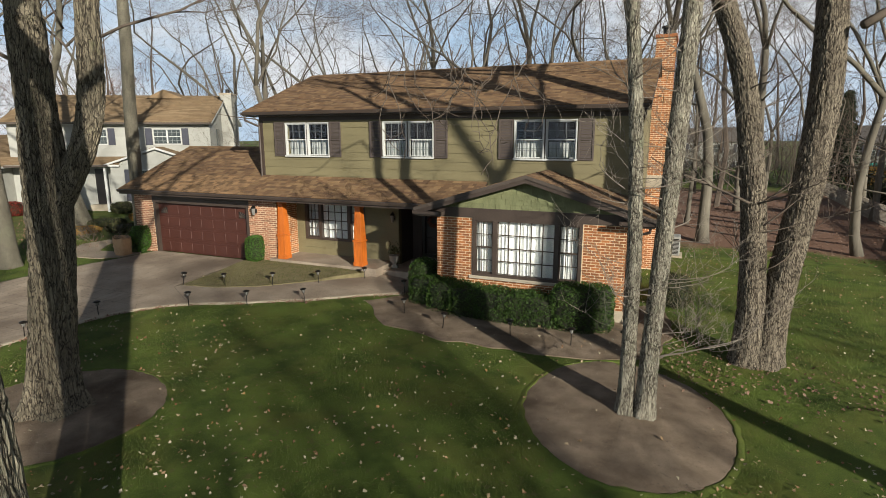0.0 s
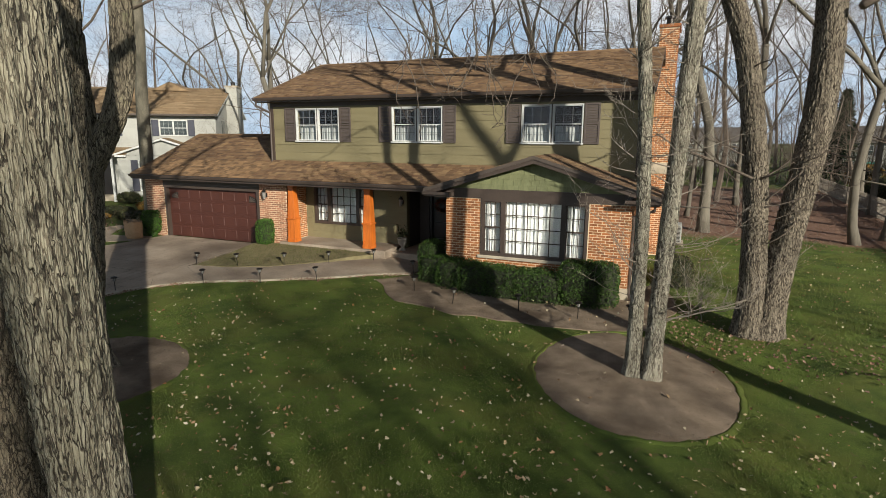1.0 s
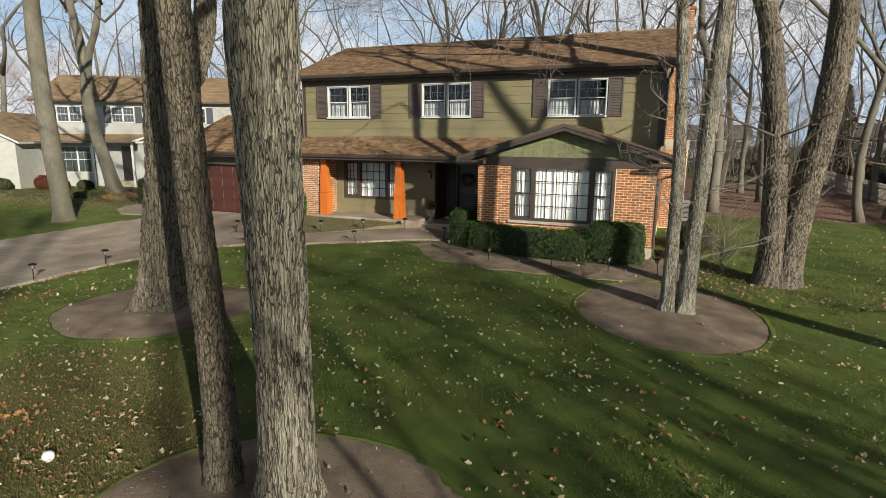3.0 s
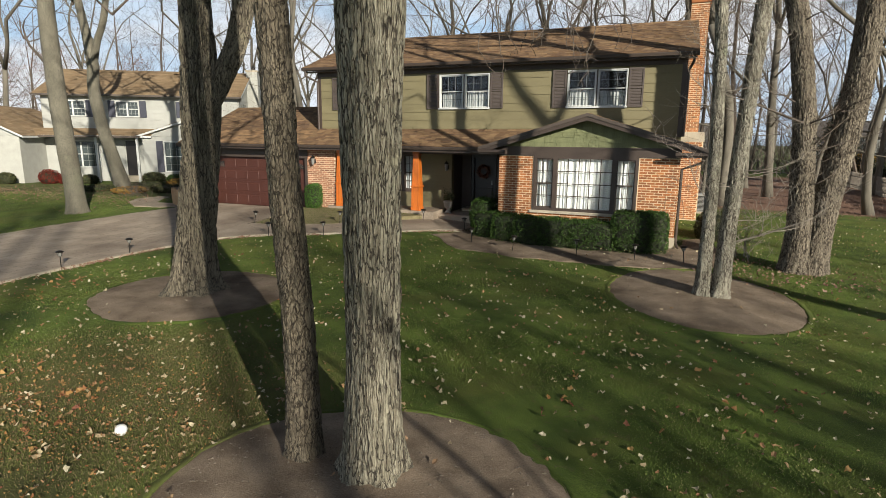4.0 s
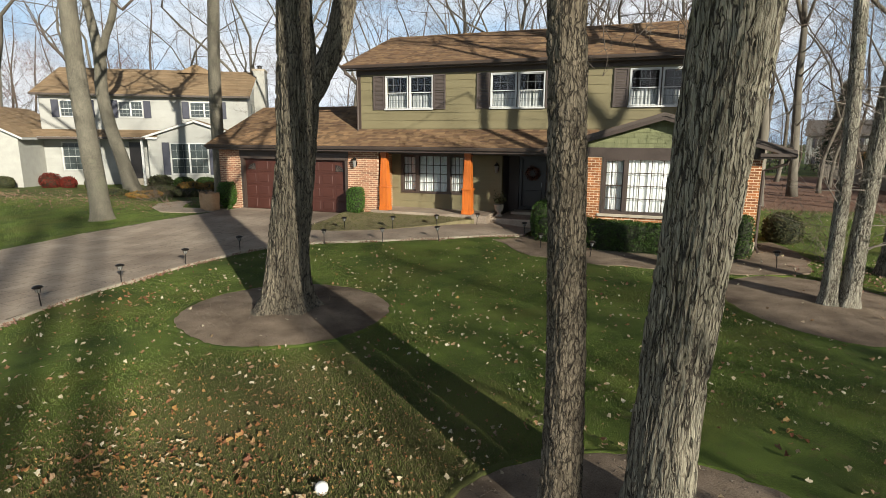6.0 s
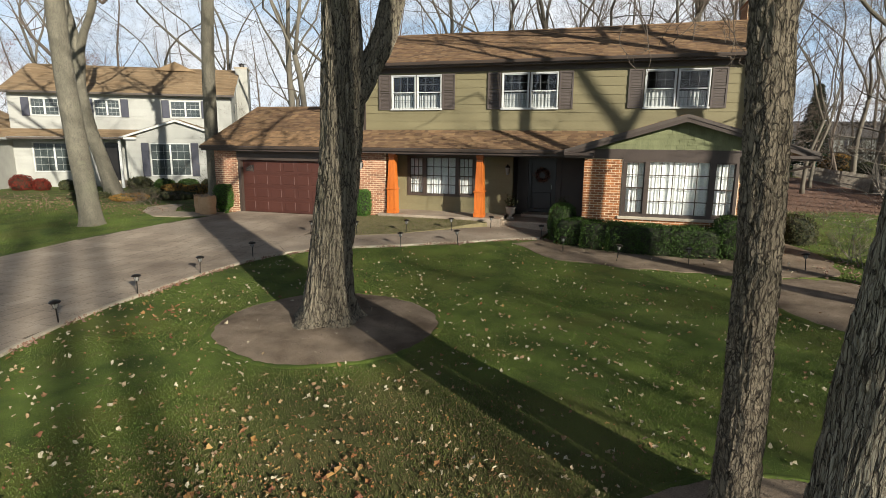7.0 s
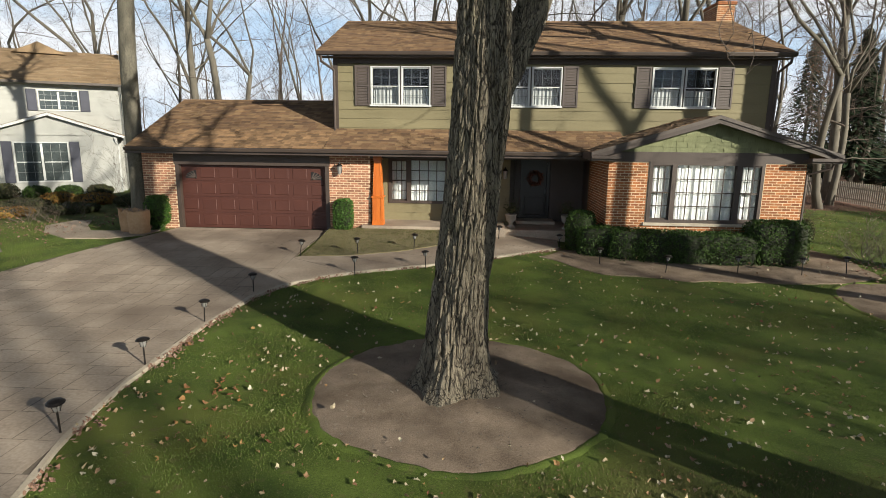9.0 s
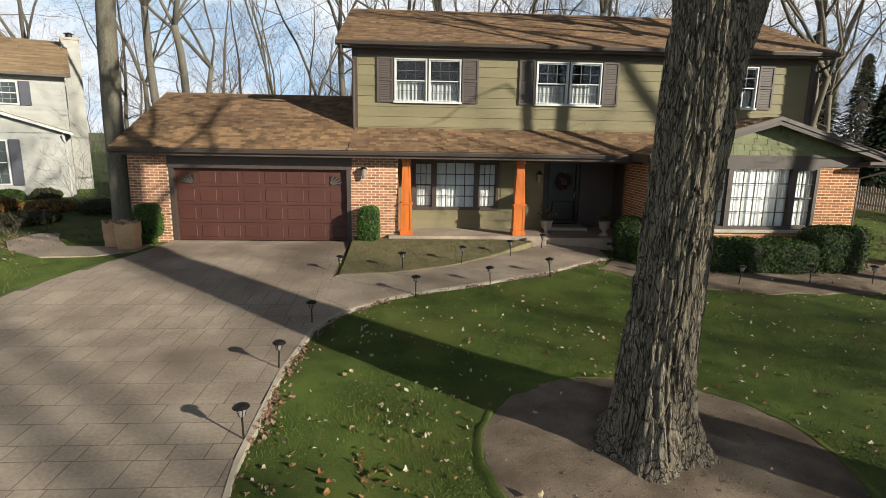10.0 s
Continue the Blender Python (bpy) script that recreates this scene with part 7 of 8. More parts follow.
def neighbour():
    h = thing("neighbour_house", "white two-storey house with tan shingle roof and slate-blue shutters", "house", "", (-22.4, 6.8, 0.0))
    h.rotation_euler.z = radians(30)
    W0, W1, G, EA, D = 0.85, 13.75, -0.25, 5.9, 8.2
    wall = part("front_wall", boxed(W0, W1, 0.0, D, G, EA), M["white_siding"], h)
    lap_boards(wall, W0, W1, 3.5, EA - 0.05, 0.0, 0.24, M["white_siding"], [(2.0, 3.75, 4.35, 5.55), (5.5, 7.2, 4.35, 5.55), (9.95, 11.95, 4.35, 5.55)])
    lap_boards(wall, W0, 7.4, G + 0.3, 3.0, 0.0, 0.24, M["white_siding"], [(1.8, 4.4, 0.9, 2.9), (5.9, 6.9, 0.4, 2.9)])
    for a, b in ((2.05, 3.65), (5.58, 7.10), (10.02, 11.88)):
        simple_window(h, a, b, 4.42, 5.50, -0.02, M["navy"])
    simple_window(h, 1.9, 4.3, 0.95, 2.80, -0.02, None)
    dr = part("door", boxed(6.0, 6.8, -0.04, 0.02, 0.40, 2.8, bev=0.02), M["door"], h)
    part("door_step", boxed(5.7, 7.1, -0.7, -0.05, -0.2, 0.40), M["cast"], h)
    # main roof
    RZ = 7.95
    bm = bmesh.new()
    prism(bm, [(-0.45, EA), (D / 2, RZ), (D + 0.45, EA), (D + 0.45, EA - 0.14), (D / 2, RZ - 0.15), (-0.45, EA - 0.14)], "x", W0 - 0.3, W1 + 0.3)
    rf = part("main_roof", bm, M["white"], h)
    sl = math.hypot(D / 2 + 0.45, RZ - EA)
    shingled(rf, (W0 - 0.3, -0.48, EA + 0.01), (1, 0, 0), (0, D / 2 + 0.45, RZ - EA), W1 - W0 + 0.6, sl, M["shingle_tan"], seed=31, tab=0.7, course=0.2)
    shingled(rf, (W0 - 0.3, D + 0.45, EA + 0.01), (1, 0, 0), (0, -D / 2 - 0.45, RZ - EA), W1 - W0 + 0.6, sl, M["shingle_tan"], seed=32, tab=1.5, course=0.5)
    part("gutter", boxed(W0 - 0.3, W1 + 0.3, -0.57, -0.46, EA - 0.12, EA + 0.0), M["grey_trim"], rf)
    for x in (W0, W1 - 0.1):
        bm = bmesh.new()
        prism(bm, [(0.0, EA - 0.05), (D, EA - 0.05), (D / 2, RZ - 0.18)], "x", x, x + 0.1)
        part("gable_end", bm, M["white_siding"], h)
    bm = bmesh.new()
    prism(bm, [(W1 - 5.2, RZ - 0.25), (W1 - 2.6, RZ - 0.25), (W1 - 3.9, RZ + 0.38)], "y", D / 2 - 0.9, D / 2 + 2.0)
    part("roof_hump", bm, M["shingle_tan"], rf)
    # side boards on the end that faces the garage
    z = G + 0.2
    while z < EA:
        bm = bmesh.new()
        prism(bm, [(W1, z), (W1, z + 0.24), (W1 + 0.010, z + 0.24), (W1 + 0.026, z)], "y", 0.0, D)
        part("siding_board", bm, M["white_siding"], wall)
        z += 0.24
    part("side_window", boxed(W1 + 0.02, W1 + 0.06, 1.6, 2.3, 4.3, 5.5), M["dim_glass"], h)
    ch = part("chimney", boxed(W1 + 0.03, W1 + 0.85, 3.2, 4.9, -0.2, 8.0), M["white_brick"], h, "white painted brick chimney")
    part("chimney_cap", boxed(W1 - 0.02, W1 + 0.9, 3.15, 4.95, 8.0, 8.12), M["cast"], ch)
    bm = bmesh.new()
    lathe(bm, [(0.16, 0), (0.16, 0.25), (0.26, 0.27), (0.0, 0.36)], 12, (W1 + 0.44, 4.0, 8.12))
    part("flue_cap", bm, M["iron"], ch)
    # lower roof
    bm = bmesh.new()
    prism(bm, [(-1.45, 3.15), (0.0, 3.62), (0.0, 3.50), (-1.45, 3.02)], "x", -0.6, 8.2)
    pr = part("porch_roof", bm, M["white"], h)
    shingled(pr, (-0.6, -1.48, 3.16), (1, 0, 0), (0, 1.45, 0.47), 8.8, 1.52, M["shingle_tan"], seed=33, tab=0.7, course=0.2)
    part("gutter", boxed(-0.6, 7.5, -1.57, -1.46, 3.02, 3.14), M["grey_trim"], pr)
    for x in (0.2, 2.0 + 2.6, 7.2):
        part("porch_post", boxed(x - 0.07, x + 0.07, -1.3, -1.16, -0.2, 3.02), M["white"], h)
    # gabled bay
    B0, B1, BY = 7.55, 13.55, -1.2
    bay = part("bay_wall", boxed(B0, B1, BY, 0.0, G - 0.2, 3.15), M["white_siding"], h)
    lap_boards(bay, B0, B1, G, 3.1, BY, 0.24, M["white_siding"], [(8.75, 11.45, 0.9, 2.9)])
    simple_window(h, 8.9, 11.3, 0.72, 2.80, BY - 0.03, M["navy"])
    bm = bmesh.new()
    prism(bm, [(B0, 3.1), (B1, 3.1), ((B0 + B1) / 2, 4.12)], "y", BY, 0.0)
    part("gable_panel", bm, M["white_siding"], h)
    for sg in (-1, 1):
        mx, hw = (B0 + B1) / 2, 3.35
        bm = bmesh.new()
        prism(bm, [(mx, 4.28), (mx + sg * hw, 3.14), (mx + sg * hw, 3.02), (mx, 4.14)], "y", BY - 0.3, 0.3)
        br = part("bay_roof", bm, M["white"], h)
        shingled(br, (mx + sg * hw, BY - 0.3 if sg > 0 else 0.3, 3.15), (0, 1 if sg > 0 else -1, 0), (-sg * hw, 0, 1.14), -BY + 0.6, math.hypot(hw, 1.14), M["shingle_tan"], seed=34 + sg, tab=0.7, course=0.2)
    V, F = [], []
    tube(V, F, [(B1 - 0.1, BY - 0.2, 3.05), (B1 - 0.05, BY - 0.1, 2.8), (B1 + 0.03, BY + 0.05, 2.6), (B1 + 0.03, BY + 0.05, 0.1)], [0.05] * 4, 6)
    raw("downspout", V, F, M["white"], h)
    # wing with a street gable
    wing = part("wing_wall", boxed(-6.4, 0.85, -3.0, 6.0, -0.25, 3.1), M["white_brick"], h)
    bm = bmesh.new()
    prism(bm, [(-6.4, 3.08), (0.85, 3.08), (-2.78, 4.95)], "y", -3.0, -2.9)
    part("wing_gable", bm, M["white_siding"], h)
    for sg in (-1, 1):
        bm = bmesh.new()
        prism(bm, [(-2.78, 5.12), (-2.78 + sg * 4.0, 3.08), (-2.78 + sg * 4.0, 2.96), (-2.78, 4.98)], "y", -3.3, 6.2)
        wr = part("wing_roof", bm, M["white"], h)
        shingled(wr, (-2.78 + sg * 4.0, -3.3 if sg > 0 else 6.2, 3.09), (0, 1 if sg > 0 else -1, 0), (-sg * 4.0, 0, 2.04), 9.5, math.hypot(4.0, 2.04), M["shingle_tan"], seed=37 + sg, tab=0.7, course=0.2)
    simple_window(h, -2.9, -1.6, 1.15, 2.75, -3.03, M["navy"], double=False)
    return h


neighbour()

# its front planting
def at_neighbour(x, y):
    c, s = math.cos(radians(30)), math.sin(radians(30))
    return -22.4 + c * x - s * y, 6.8 + s * x + c * y


def low_shrub(x, y, r, tall, leaf, label, seed, n=1500, size=0.06):
    z = ground_z(x, y)
    leafy("low_shrub", label, "shrub", [(x, y, z + tall * 0.45, r, r, tall * 0.55, 2.2)], n, size, leaf, seed, "front shrubs", gap=0.45)


for k, (lx, ly, r, tl, lf, lb) in enumerate([(-3.6, -4.2, 0.55, 0.7, "dull_leaf", "small round green shrub"), (-2.3, -4.2, 0.55, 0.75, "dull_leaf", "small round green shrub"), (-1.0, -4.1, 0.55, 0.7, "dull_leaf", "small round green shrub"), (0.3, -3.9, 0.5, 0.7, "dull_leaf", "small round green shrub"),
                                              (2.3, -2.9, 0.6, 0.9, "red_leaf", "red-leaved low shrub before the white house"), (3.3, -2.9, 0.45, 0.7, "red_leaf", "red-leaved low shrub before the white house"), (4.6, -2.6, 0.5, 0.6, "dull_leaf", "small round green shrub"),
                                              (8.4, -2.0, 0.7, 0.75, "dull_leaf", "rounded dull green shrub below the window"), (9.8, -2.1, 0.6, 0.6, "hedge_leaf", "rounded dark green shrub below the window"), (11.2, -2.1, 0.6, 0.6, "hedge_leaf", "rounded dark green shrub below the window"), (12.6, -2.0, 0.6, 0.55, "dull_leaf", "rounded dull green shrub below the window")]):
    x, y = at_neighbour(lx, ly)
    low_shrub(x, y, r, tl, M[lf], lb, 60 + k)
for k, (x, y, r, tl, lf, lb) in enumerate([(-7.0, 6.0, 0.8, 0.5, "gold_leaf", "yellowing perennial clump"), (-8.8, 4.2, 0.9, 0.45, "dull_leaf", "faded green perennial clump"), (-6.0, 3.2, 0.9, 0.35, "dull_leaf", "faded green perennial clump"), (-9.5, 7.0, 0.7, 0.5, "gold_leaf", "yellowing perennial clump"), (-4.9, 5.5, 0.8, 0.5, "dull_leaf", "faded green perennial clump"), (-7.6, 2.0, 0.8, 0.3, "gold_leaf", "yellowing perennial clump"), (-10.5, 2.4, 0.9, 0.3, "dull_leaf", "faded green perennial clump")]):
    low_shrub(x, y, r, tl, M[lf], lb + " in the side border", 80 + k, 1700, 0.07)
brush("bare_brush", -3.6, 4.6, 1.2, 1.6, 16, 35, "bare thin twigs of a garden shrub beside the garage", M["twig"])
brush("bare_brush", -7.4, 8.6, 1.2, 2.0, 14, 36, "bare thin twigs of a garden shrub before the white house", M["twig"])
brush("bare_brush", -5.6, 0.8, 1.6, 0.7, 20, 37, "bare stems in the side border", M["twig"])


# ---- beyond the back lawn ----
def picket_fence(pts, tall, gap, label, group):
    """A fence of separate pickets on two rails."""
    fence = thing("picket_fence", label, "fence", group)
    me = None
    for (ax, ay), (bx, by) in zip(pts, pts[1:]):
        n = int(math.dist((ax, ay), (bx, by)) / gap)
        w = math.atan2(by - ay, bx - ax)
        for k in range(n):
            s = k / n
            x, y = ax + s * (bx - ax), ay + s * (by - ay)
            if me is None:
                bm = bmesh.new()
                prism(bm, [(-0.045, 0.05), (0.045, 0.05), (0.045, tall - 0.08), (0.0, tall), (-0.045, tall - 0.08)], "y", -0.012, 0.012)
                me = bpy.data.meshes.new("picket")
                bm.to_mesh(me)
                bm.free()
                me.materials.append(M["fence_wood"])
            ob = new("picket", me)
            ob.parent = fence
            ob.matrix_local = Matrix.Translation((x, y, ground_z(x, y))) @ Matrix.Rotation(w, 4, "Z")
        for z in (0.3, tall - 0.3):
            V, F = [], []
            tube(V, F, [(ax, ay, ground_z(ax, ay) + z), (bx, by, ground_z(bx, by) + z)], [0.04, 0.04], 4)
            raw("rail", V, F, M["fence_wood"], fence)
    return fence


picket_fence([(29.4, 4.0), (30.3, 20.0), (31.2, 44.0)], 1.2, 0.17, "weathered grey wooden picket fence along the side yard", "")


def far_house(x, y, turn, w, label, wall, roof):
    h = thing("far_house", label, "house", "houses beyond the yards", (x, y, -1.3))
    h.rotation_euler.z = radians(turn)
    part("wall", boxed(-w / 2, w / 2, 0, 8, -0.2, 5.4), wall, h)
    bm = bmesh.new()
    prism(bm, [(-0.5, 5.3), (4, 7.6), (8.5, 5.3)], "x", -w / 2 - 0.3, w / 2 + 0.3)
    part("roof", bm, roof, h)
    n = int(w / 3.2)
    for lv in (0.9, 3.6):
        for k in range(n):
            cx = -w / 2 + w * (k + 0.5) / n
            simple_window(h, cx - 0.55, cx + 0.55, lv, lv + 1.35, -0.03, M["navy"], double=False)
    return h


far_house(44.5, 74.0, -14, 15, "distant white house with dark shutters beyond the trees", M["white_siding"], M["shingle_grey"])
far_house(23.0, 84.0, 4, 14, "distant pale house with a grey roof beyond the trees", M["white_siding"], M["shingle_grey"])


def conifer(x, y, tall, seed):
    """A spruce: trunk and drooping whorls of needle sprays."""
    t = thing("conifer", "dark green conifer beyond the back yard", "tree", "conifers")
    rng = random.Random(seed)
    V, F = [], []
    tube(V, F, [(x, y, -0.1), (x, y, tall * 0.5), (x, y, tall)], [0.22, 0.13, 0.02], 7)
    raw("trunk", V, F, M["bark_far"], t)
    V, F = [], []
    for _ in range(2600):
        f = rng.random() ** 0.75
        z = tall * (0.10 + 0.9 * f)
        reach = (1 - f) * tall * 0.24 * rng.uniform(0.35, 1.0) + 0.15
        w = rng.uniform(0, 6.28)
        p = Vector((x + reach * math.cos(w), y + reach * math.sin(w), z - reach * 0.25))
        u = Vector((math.cos(w), math.sin(w), -0.35)).normalized() * rng.uniform(0.25, 0.5)
        v = Vector((-math.sin(w), math.cos(w), rng.gauss(0, 0.3))) * rng.uniform(0.07, 0.15)
        o = len(V)
        V += [tuple(p - u), tuple(p + v), tuple(p + u), tuple(p - v)]
        F.append((o, o + 1, o + 2, o + 3))
    raw("needles", V, F, M["conifer"], t)
    return t


for k, (x, y, tl) in enumerate(((38.0, 27.0, 10.0), (43.5, 36.0, 13.0), (36.5, 19.0, 7.0), (47.0, 50.0, 15.0), (52.0, 40.0, 12.0), (33.5, 47.0, 9.0))):
    conifer(x, y, tl, 300 + k)
leafy("yellow_shrub", "yellow-green shrub by the far fence", "shrub", [(35.5, 46.0, 1.0, 1.6, 1.2, 1.2, 2.1)], 1800, 0.10, M["gold_leaf"], 91, gap=0.4)
toy = thing("play_slide", "teal plastic toy slide in a far garden", "toy", "", (39.5, 62.0, -0.05))
part("canopy", boxed(-1.0, 1.0, -0.6, 0.6, 1.6, 1.9, bev=0.1), M["green_toy"], toy)
for sx in (-0.9, 0.9):
    part("post", boxed(sx - 0.06, sx + 0.06, -0.06, 0.06, 0.0, 1.6), M["green_toy"], toy)

# low brown thicket that closes the view under the far trees
rng = random.Random(66)
V, F = [], []
for _ in range(640):
    a = rng.random()
    if a < 0.22:
        x, y = rng.uniform(8, 75), rng.uniform(46, 62)
    elif a < 0.34:
        x, y = rng.uniform(44, 60), rng.uniform(2, 48)
    elif a < 0.62:
        x, y = rng.uniform(-60, 95), rng.uniform(62, 110)
    elif a < 0.75:
        x, y = rng.uniform(48, 85), rng.uniform(8, 62)
    else:
        x, y = rng.uniform(-75, -44), rng.uniform(0, 60)
    w = rng.uniform(0, 6.28)
    for _ in range(4):
        grow(V, F, (x + rng.gauss(0, 1), y + rng.gauss(0, 1), ground_z(x, y) - 0.1), (rng.gauss(0, 0.4), rng.gauss(0, 0.4), 1), 0.05, rng.uniform(2.2, 4.5), 1, rng, 0.1, 0.25, sides=(3, 3, 3, 3, 3, 3), kids=(4, 4, 4, 5, 6), coarse=True)
tagged(raw("thicket", V, F, M["bark_far"]), "dense brown leafless thicket under the far trees", "thicket", kind="stuff")

# unseen bare trees, added across the street on the sun side to shade the lawn
STREET = [(0.64 * c + 0.77 * k, 0.77 * c - 0.64 * k, s) for c, k, s in ((3.9, 50, 6), (4.9, 54, 5), (6.1, 58, 6), (5.4, 66, 7), (1.2, 62, 6), (-4.1, 60, 6), (-5.7, 64, 5), (15.5, 56, 7))]
rng = random.Random(78)
for x, y, k in STREET:
    turn = rng.uniform(0, 6.28)
    bare_tree("bare_tree", "unseen tall leafless tree across the street, added for its shade", "street trees", k, x, y, -0.1, turn, rng.uniform(0.9, 1.1))


# low young trees out of view along the verge, added to shade the near lawn
for c, k, kind, size in ((-0.1, 34, 0, 0.40), (1.1, 47, 2, 0.55), (2.3, 48, 2, 0.55), (3.9, 47, 2, 0.50), (0.6, 40, 4, 0.50), (1.7, 42, 0, 0.48), (2.7, 44, 4, 0.50), (3.5, 41, 0, 0.46), (4.6, 43, 4, 0.48), (5.6, 42, 0, 0.44)):
    x, y = 0.64 * c + 0.77 * k, 0.77 * c - 0.64 * k
    bare_tree("verge_tree", "unseen young leafless tree, added to shade the near lawn", "verge trees", kind, x, y, -0.1, rng.uniform(0, 6.28), size)


# unseen side-yard tree, added to throw its shadow over the lawn and the upper wall
def sunward(c, k, z):
    return (0.64 * c + 0.77 * k, 0.77 * c - 0.64 * k, z)


make_tree("unseen_side_yard_tree", "unseen tall forked tree in the side yard, added for its shadow", [
    bark_trunk([sunward(9.35, 31, -0.1), sunward(9.4, 31, 5), sunward(9.8, 31, 9.2), sunward(9.85, 31, 10.6), sunward(9.1, 31, 12.4), sunward(8.2, 31, 15)], [0.30, 0.24, 0.21, 0.18, 0.15, 0.10], 40, 0.15, 0.012, 12, 2.0, 61.0, 0.4),
    bark_trunk([sunward(9.85, 31, 10.4), sunward(10.4, 31, 12.2), sunward(10.9, 31, 15)], [0.14, 0.12, 0.08], 30, 0.2, 0.008, 12, 2.0, 67.0)],
    crown(sunward(8.2, 31, 15), 0.10, 4, 16) + crown(sunward(10.9, 31, 15), 0.08, 4, 17), M["bark"], M["twig"], 30)
for k, (x, y, r, tl) in enumerate(((33.5, 24.0, 1.5, 2.0), (36.0, 30.0, 1.8, 2.4), (34.0, 34.0, 1.4, 1.8), (39.0, 22.0, 1.9, 2.6), (42.0, 31.0, 2.0, 2.6), (37.5, 38.0, 1.8, 2.2), (46.0, 24.0, 2.2, 3.0))):
    leafy("garden_shrub", "loose olive-green shrub beyond the picket fence", "shrub", [(x, y, ground_z(x, y) + tl * 0.45, r, r, tl * 0.55, 2.1)], 1500, 0.11, M["dull_leaf"], 400 + k, "shrubs beyond the fence", gap=0.4)

# unseen straight trunks added behind the viewpoint to shade oak, nearest bed and left lawn
for k, (c, kk, r, tall) in enumerate(((-5.85, 70, 0.22, 25.0), (-5.08, 72, 0.20, 25.0), (-6.9, 74, 0.30, 26.0), (-1.41, 46, 0.17, 17.0), (-1.93, 62, 0.12, 22.0))):
    make_tree("unseen_roadside_tree", "unseen straight grey-barked tree, added to cast shade", [
        bark_trunk([sunward(c, kk, -0.1), sunward(c + 0.05, kk, tall * 0.4), sunward(c + 0.05, kk, tall * 0.7), sunward(c - 0.1, kk, tall)], [r * 1.25, r, r * 0.95, r * 0.6], 32, 0.3, 0.012, 12, 2.0, 71.0 + k, 0.4)],
        crown(sunward(c - 0.1, kk, tall), r * 0.5, 4, 18 + k, 0.7, (2.5, 4.5), 2), M["bark"], M["twig"], 32 + k, "roadside trees")


def russet_tree(x, y, k, s, seed):
    """A bare tree that has kept part of its russet leaves."""
    t = thing("russet_oak", "tree beyond the houses with sparse russet leaves", "tree", "russet trees", (x, y, ground_z(x, y) - 0.1))
    t.scale = (s, s, s)
    new("trunk", bole_mesh[k]).parent = t
    new("crown", shape_mesh[k]).parent = t
    rng = random.Random(seed)
    ends = [v.co.copy() for v in shape_mesh[k].vertices if v.co.z > 5]
    V, F = [], []
    for _ in range(3200):
        p = rng.choice(ends) + Vector((rng.gauss(0, 0.12), rng.gauss(0, 0.12), rng.gauss(0, 0.12)))
        u = Vector((rng.gauss(0, 1), rng.gauss(0, 1), rng.gauss(0, 1))).normalized() * 0.11
        w = u.cross(Vector((rng.gauss(0, 1), rng.gauss(0, 1), 0.3))).normalized() * 0.055
        o = len(V)
        V += [tuple(p - u), tuple(p + w), tuple(p + u), tuple(p - w)]
        F.append((o, o + 1, o + 2, o + 3))
    tagged(raw("foliage", V, F, M["russet"], t), kind="stuff")
    return t


russet_tree(-44.0, 28.0, 1, 0.62, 501)
russet_tree(-48.0, 23.0, 4, 0.55, 502)
russet_tree(44.0, 38.0, 1, 0.55, 503)
russet_tree(47.0, 43.0, 4, 0.60, 504)

# ---- pieces of walls and pavements ----
lay_all_bricks()


def edge_x(line, y):
    """Where a pavement edge crosses the line at y."""
    for (ax, ay), (bx, by) in zip(line, line[1:]):
        if min(ay, by) <= y <= max(ay, by) and ay != by:
            return ax + (y - ay) / (by - ay) * (bx - ax)
    return None


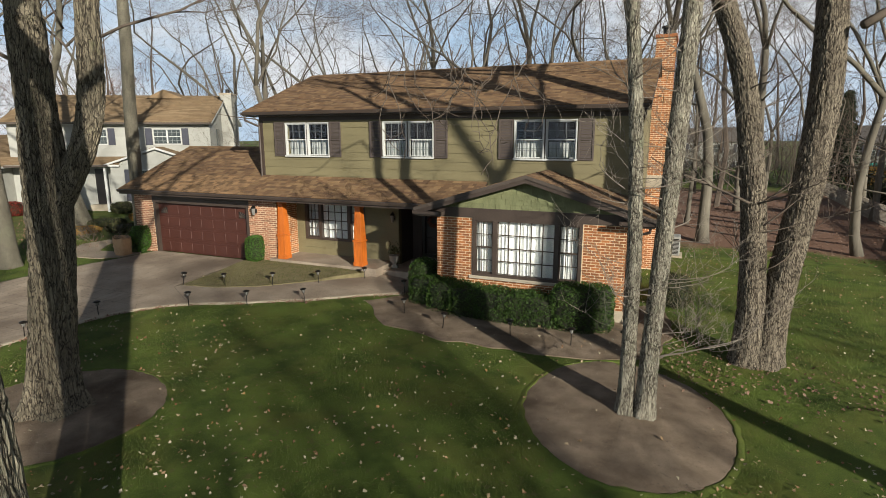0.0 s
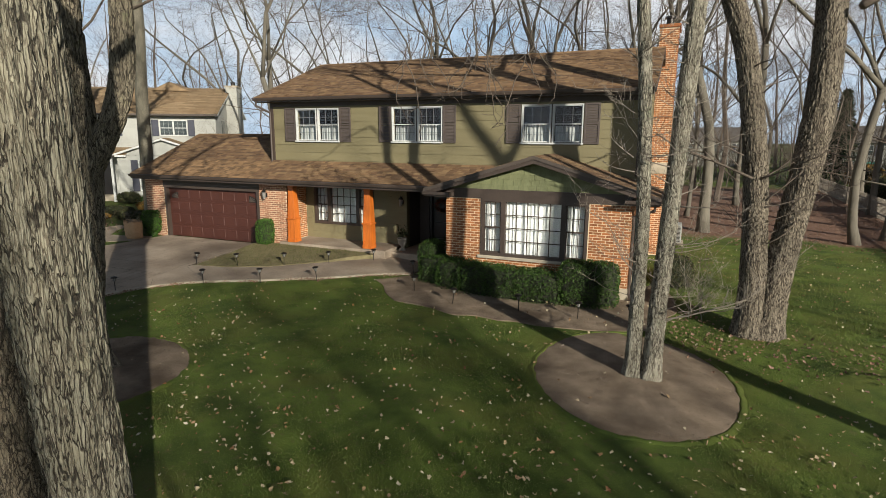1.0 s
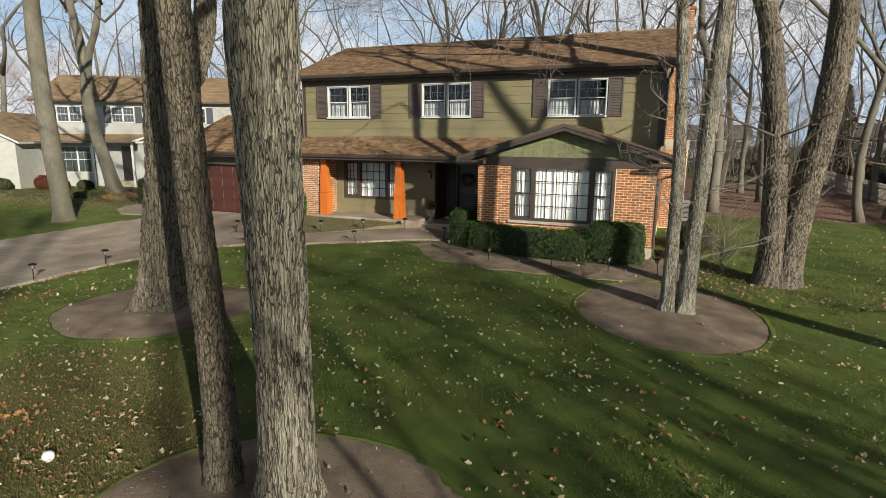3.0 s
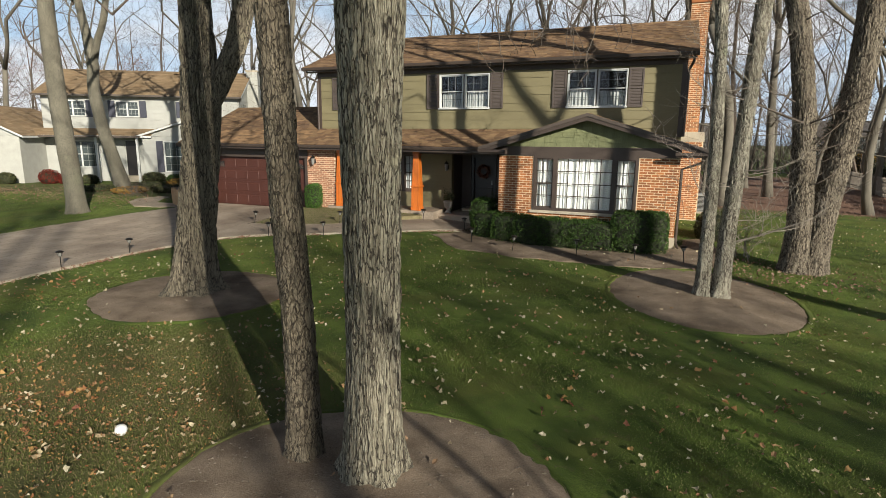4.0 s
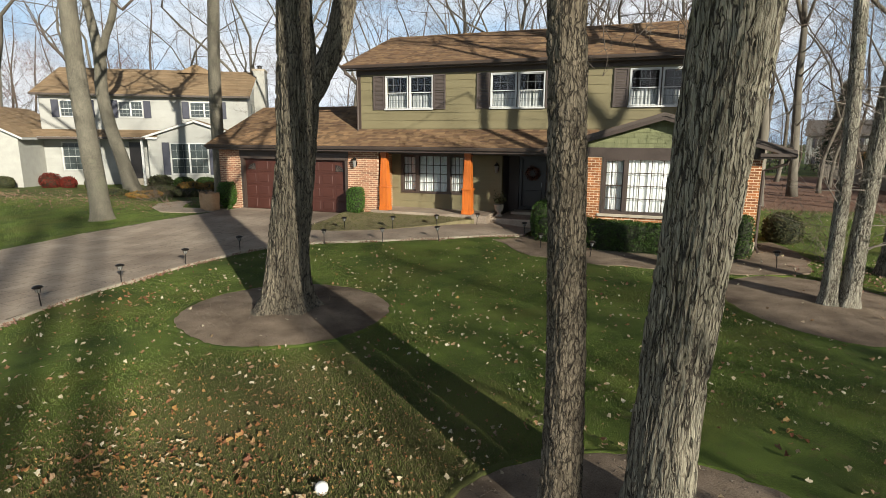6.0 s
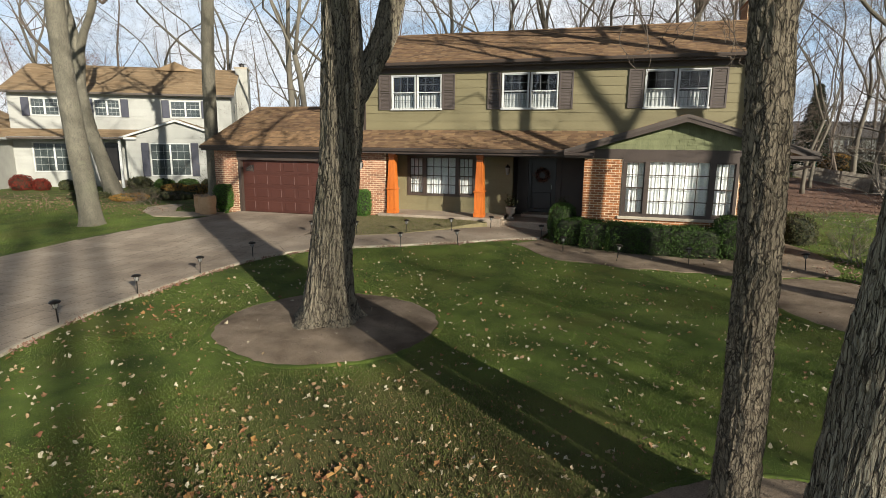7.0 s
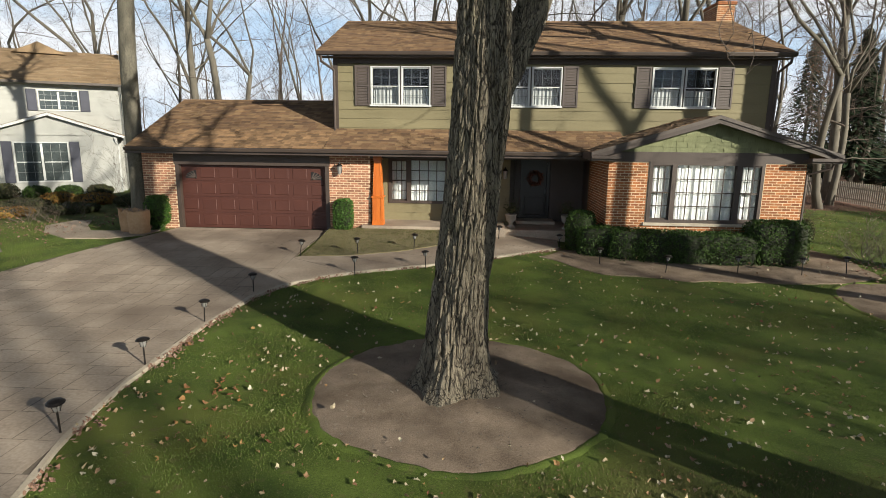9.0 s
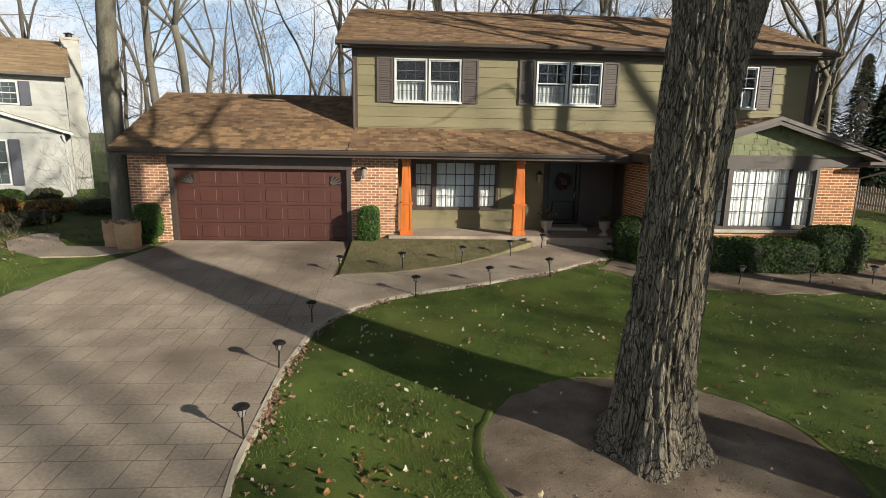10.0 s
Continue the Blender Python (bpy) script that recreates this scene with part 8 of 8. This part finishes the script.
def pave():
    """Ashlar slabs of the driveway: whole slabs near the road as pieces, the rest joined."""
    rng = random.Random(19)
    meshes, V, F, made = {}, [], [], 0
    y = -20.6
    while y < -0.15:
        d = rng.choice((0.30, 0.46, 0.60, 0.60, 0.75))
        y1 = min(y + d - 0.007, -0.05)
        lo0, hi0, lo1, hi1 = edge_x(drive_left, y), edge_x(drive_right, y), edge_x(drive_left, y1), edge_x(drive_right, y1)
        if None in (lo0, hi0, lo1, hi1):
            y += d
            continue
        x = min(lo0, lo1) - rng.uniform(0, 0.5)
        while x < max(hi0, hi1):
            w = rng.choice((0.30, 0.38, 0.45, 0.60))
            a, b = x, x + w - 0.007
            x += w
            if b < min(lo0, lo1) or a > max(hi0, hi1):
                continue
            zc = ground_z((a + b) / 2, (y + y1) / 2)
            whole = a > max(lo0, lo1) and b < min(hi0, hi1)
            if whole and -12.4 < y < -5.2 and made < 300:
                key = (w, d)
                if key not in meshes:
                    bm = bmesh.new()
                    box(bm, -w / 2 + 0.0035, w / 2 - 0.0035, -d / 2 + 0.0035, d / 2 - 0.0035, -0.02, 0.006)
                    bmesh.ops.bevel(bm, geom=[e for e in bm.edges if all(v.co.z > 0 for v in e.verts)], offset=0.0018, segments=1, affect="EDGES")
                    me = bpy.data.meshes.new("slab")
                    bm.to_mesh(me)
                    bm.free()
                    me.materials.append(M["slab"])
                    me.materials.append(M["joint"])
                    for poly in me.polygons:
                        poly.material_index = 0 if poly.normal.z > 0.95 else 1
                    meshes[key] = me
                ob = new("slab", meshes[key])
                ob.parent = driveway
                ob.location = ((a + b) / 2, (y + y1) / 2, zc + 0.0435)
                ob.rotation_euler = (math.atan((ground_z(a, y1) - ground_z(a, y)) / (y1 - y)), 0, 0)
                made += 1
                continue
            q = [(max(a, lo0 + 0.01), y), (min(b, hi0 - 0.01), y), (min(b, hi1 - 0.01), y1), (max(a, lo1 + 0.01), y1)]
            if q[1][0] - q[0][0] < 0.03 or q[2][0] - q[3][0] < 0.03:
                continue
            o = len(V)
            V += [(px, py, ground_z(px, py) + 0.0505) for px, py in q] + [(px, py, ground_z(px, py) + 0.030) for px, py in q]
            F += [(o, o + 1, o + 2, o + 3), (o, o + 4, o + 5, o + 1), (o + 1, o + 5, o + 6, o + 2), (o + 2, o + 6, o + 7, o + 3), (o + 3, o + 7, o + 4, o)]
        y += d
    ob = raw("slabs", V, F, M["concrete"], driveway)
    ob.data.materials.append(M["joint"])
    for i, poly in enumerate(ob.data.polygons):
        poly.material_index = 0 if i % 5 == 0 else 1
    tagged(ob, kind="stuff")
    # pale cracks where the walk is cast in sections
    for k in range(4, 38, 5):
        a, b = walk_a[k], walk_b[k]
        P = [(a[0] + s * (b[0] - a[0]), a[1] + s * (b[1] - a[1])) for s in (0.02, 0.5, 0.98)]
        VV, FF = [], []
        tube(VV, FF, [(px, py, ground_z(px, py) + 0.050) for px, py in P], [0.006] * 3, 4)
        raw("joint", VV, FF, M["joint"], front_walk)


pave()
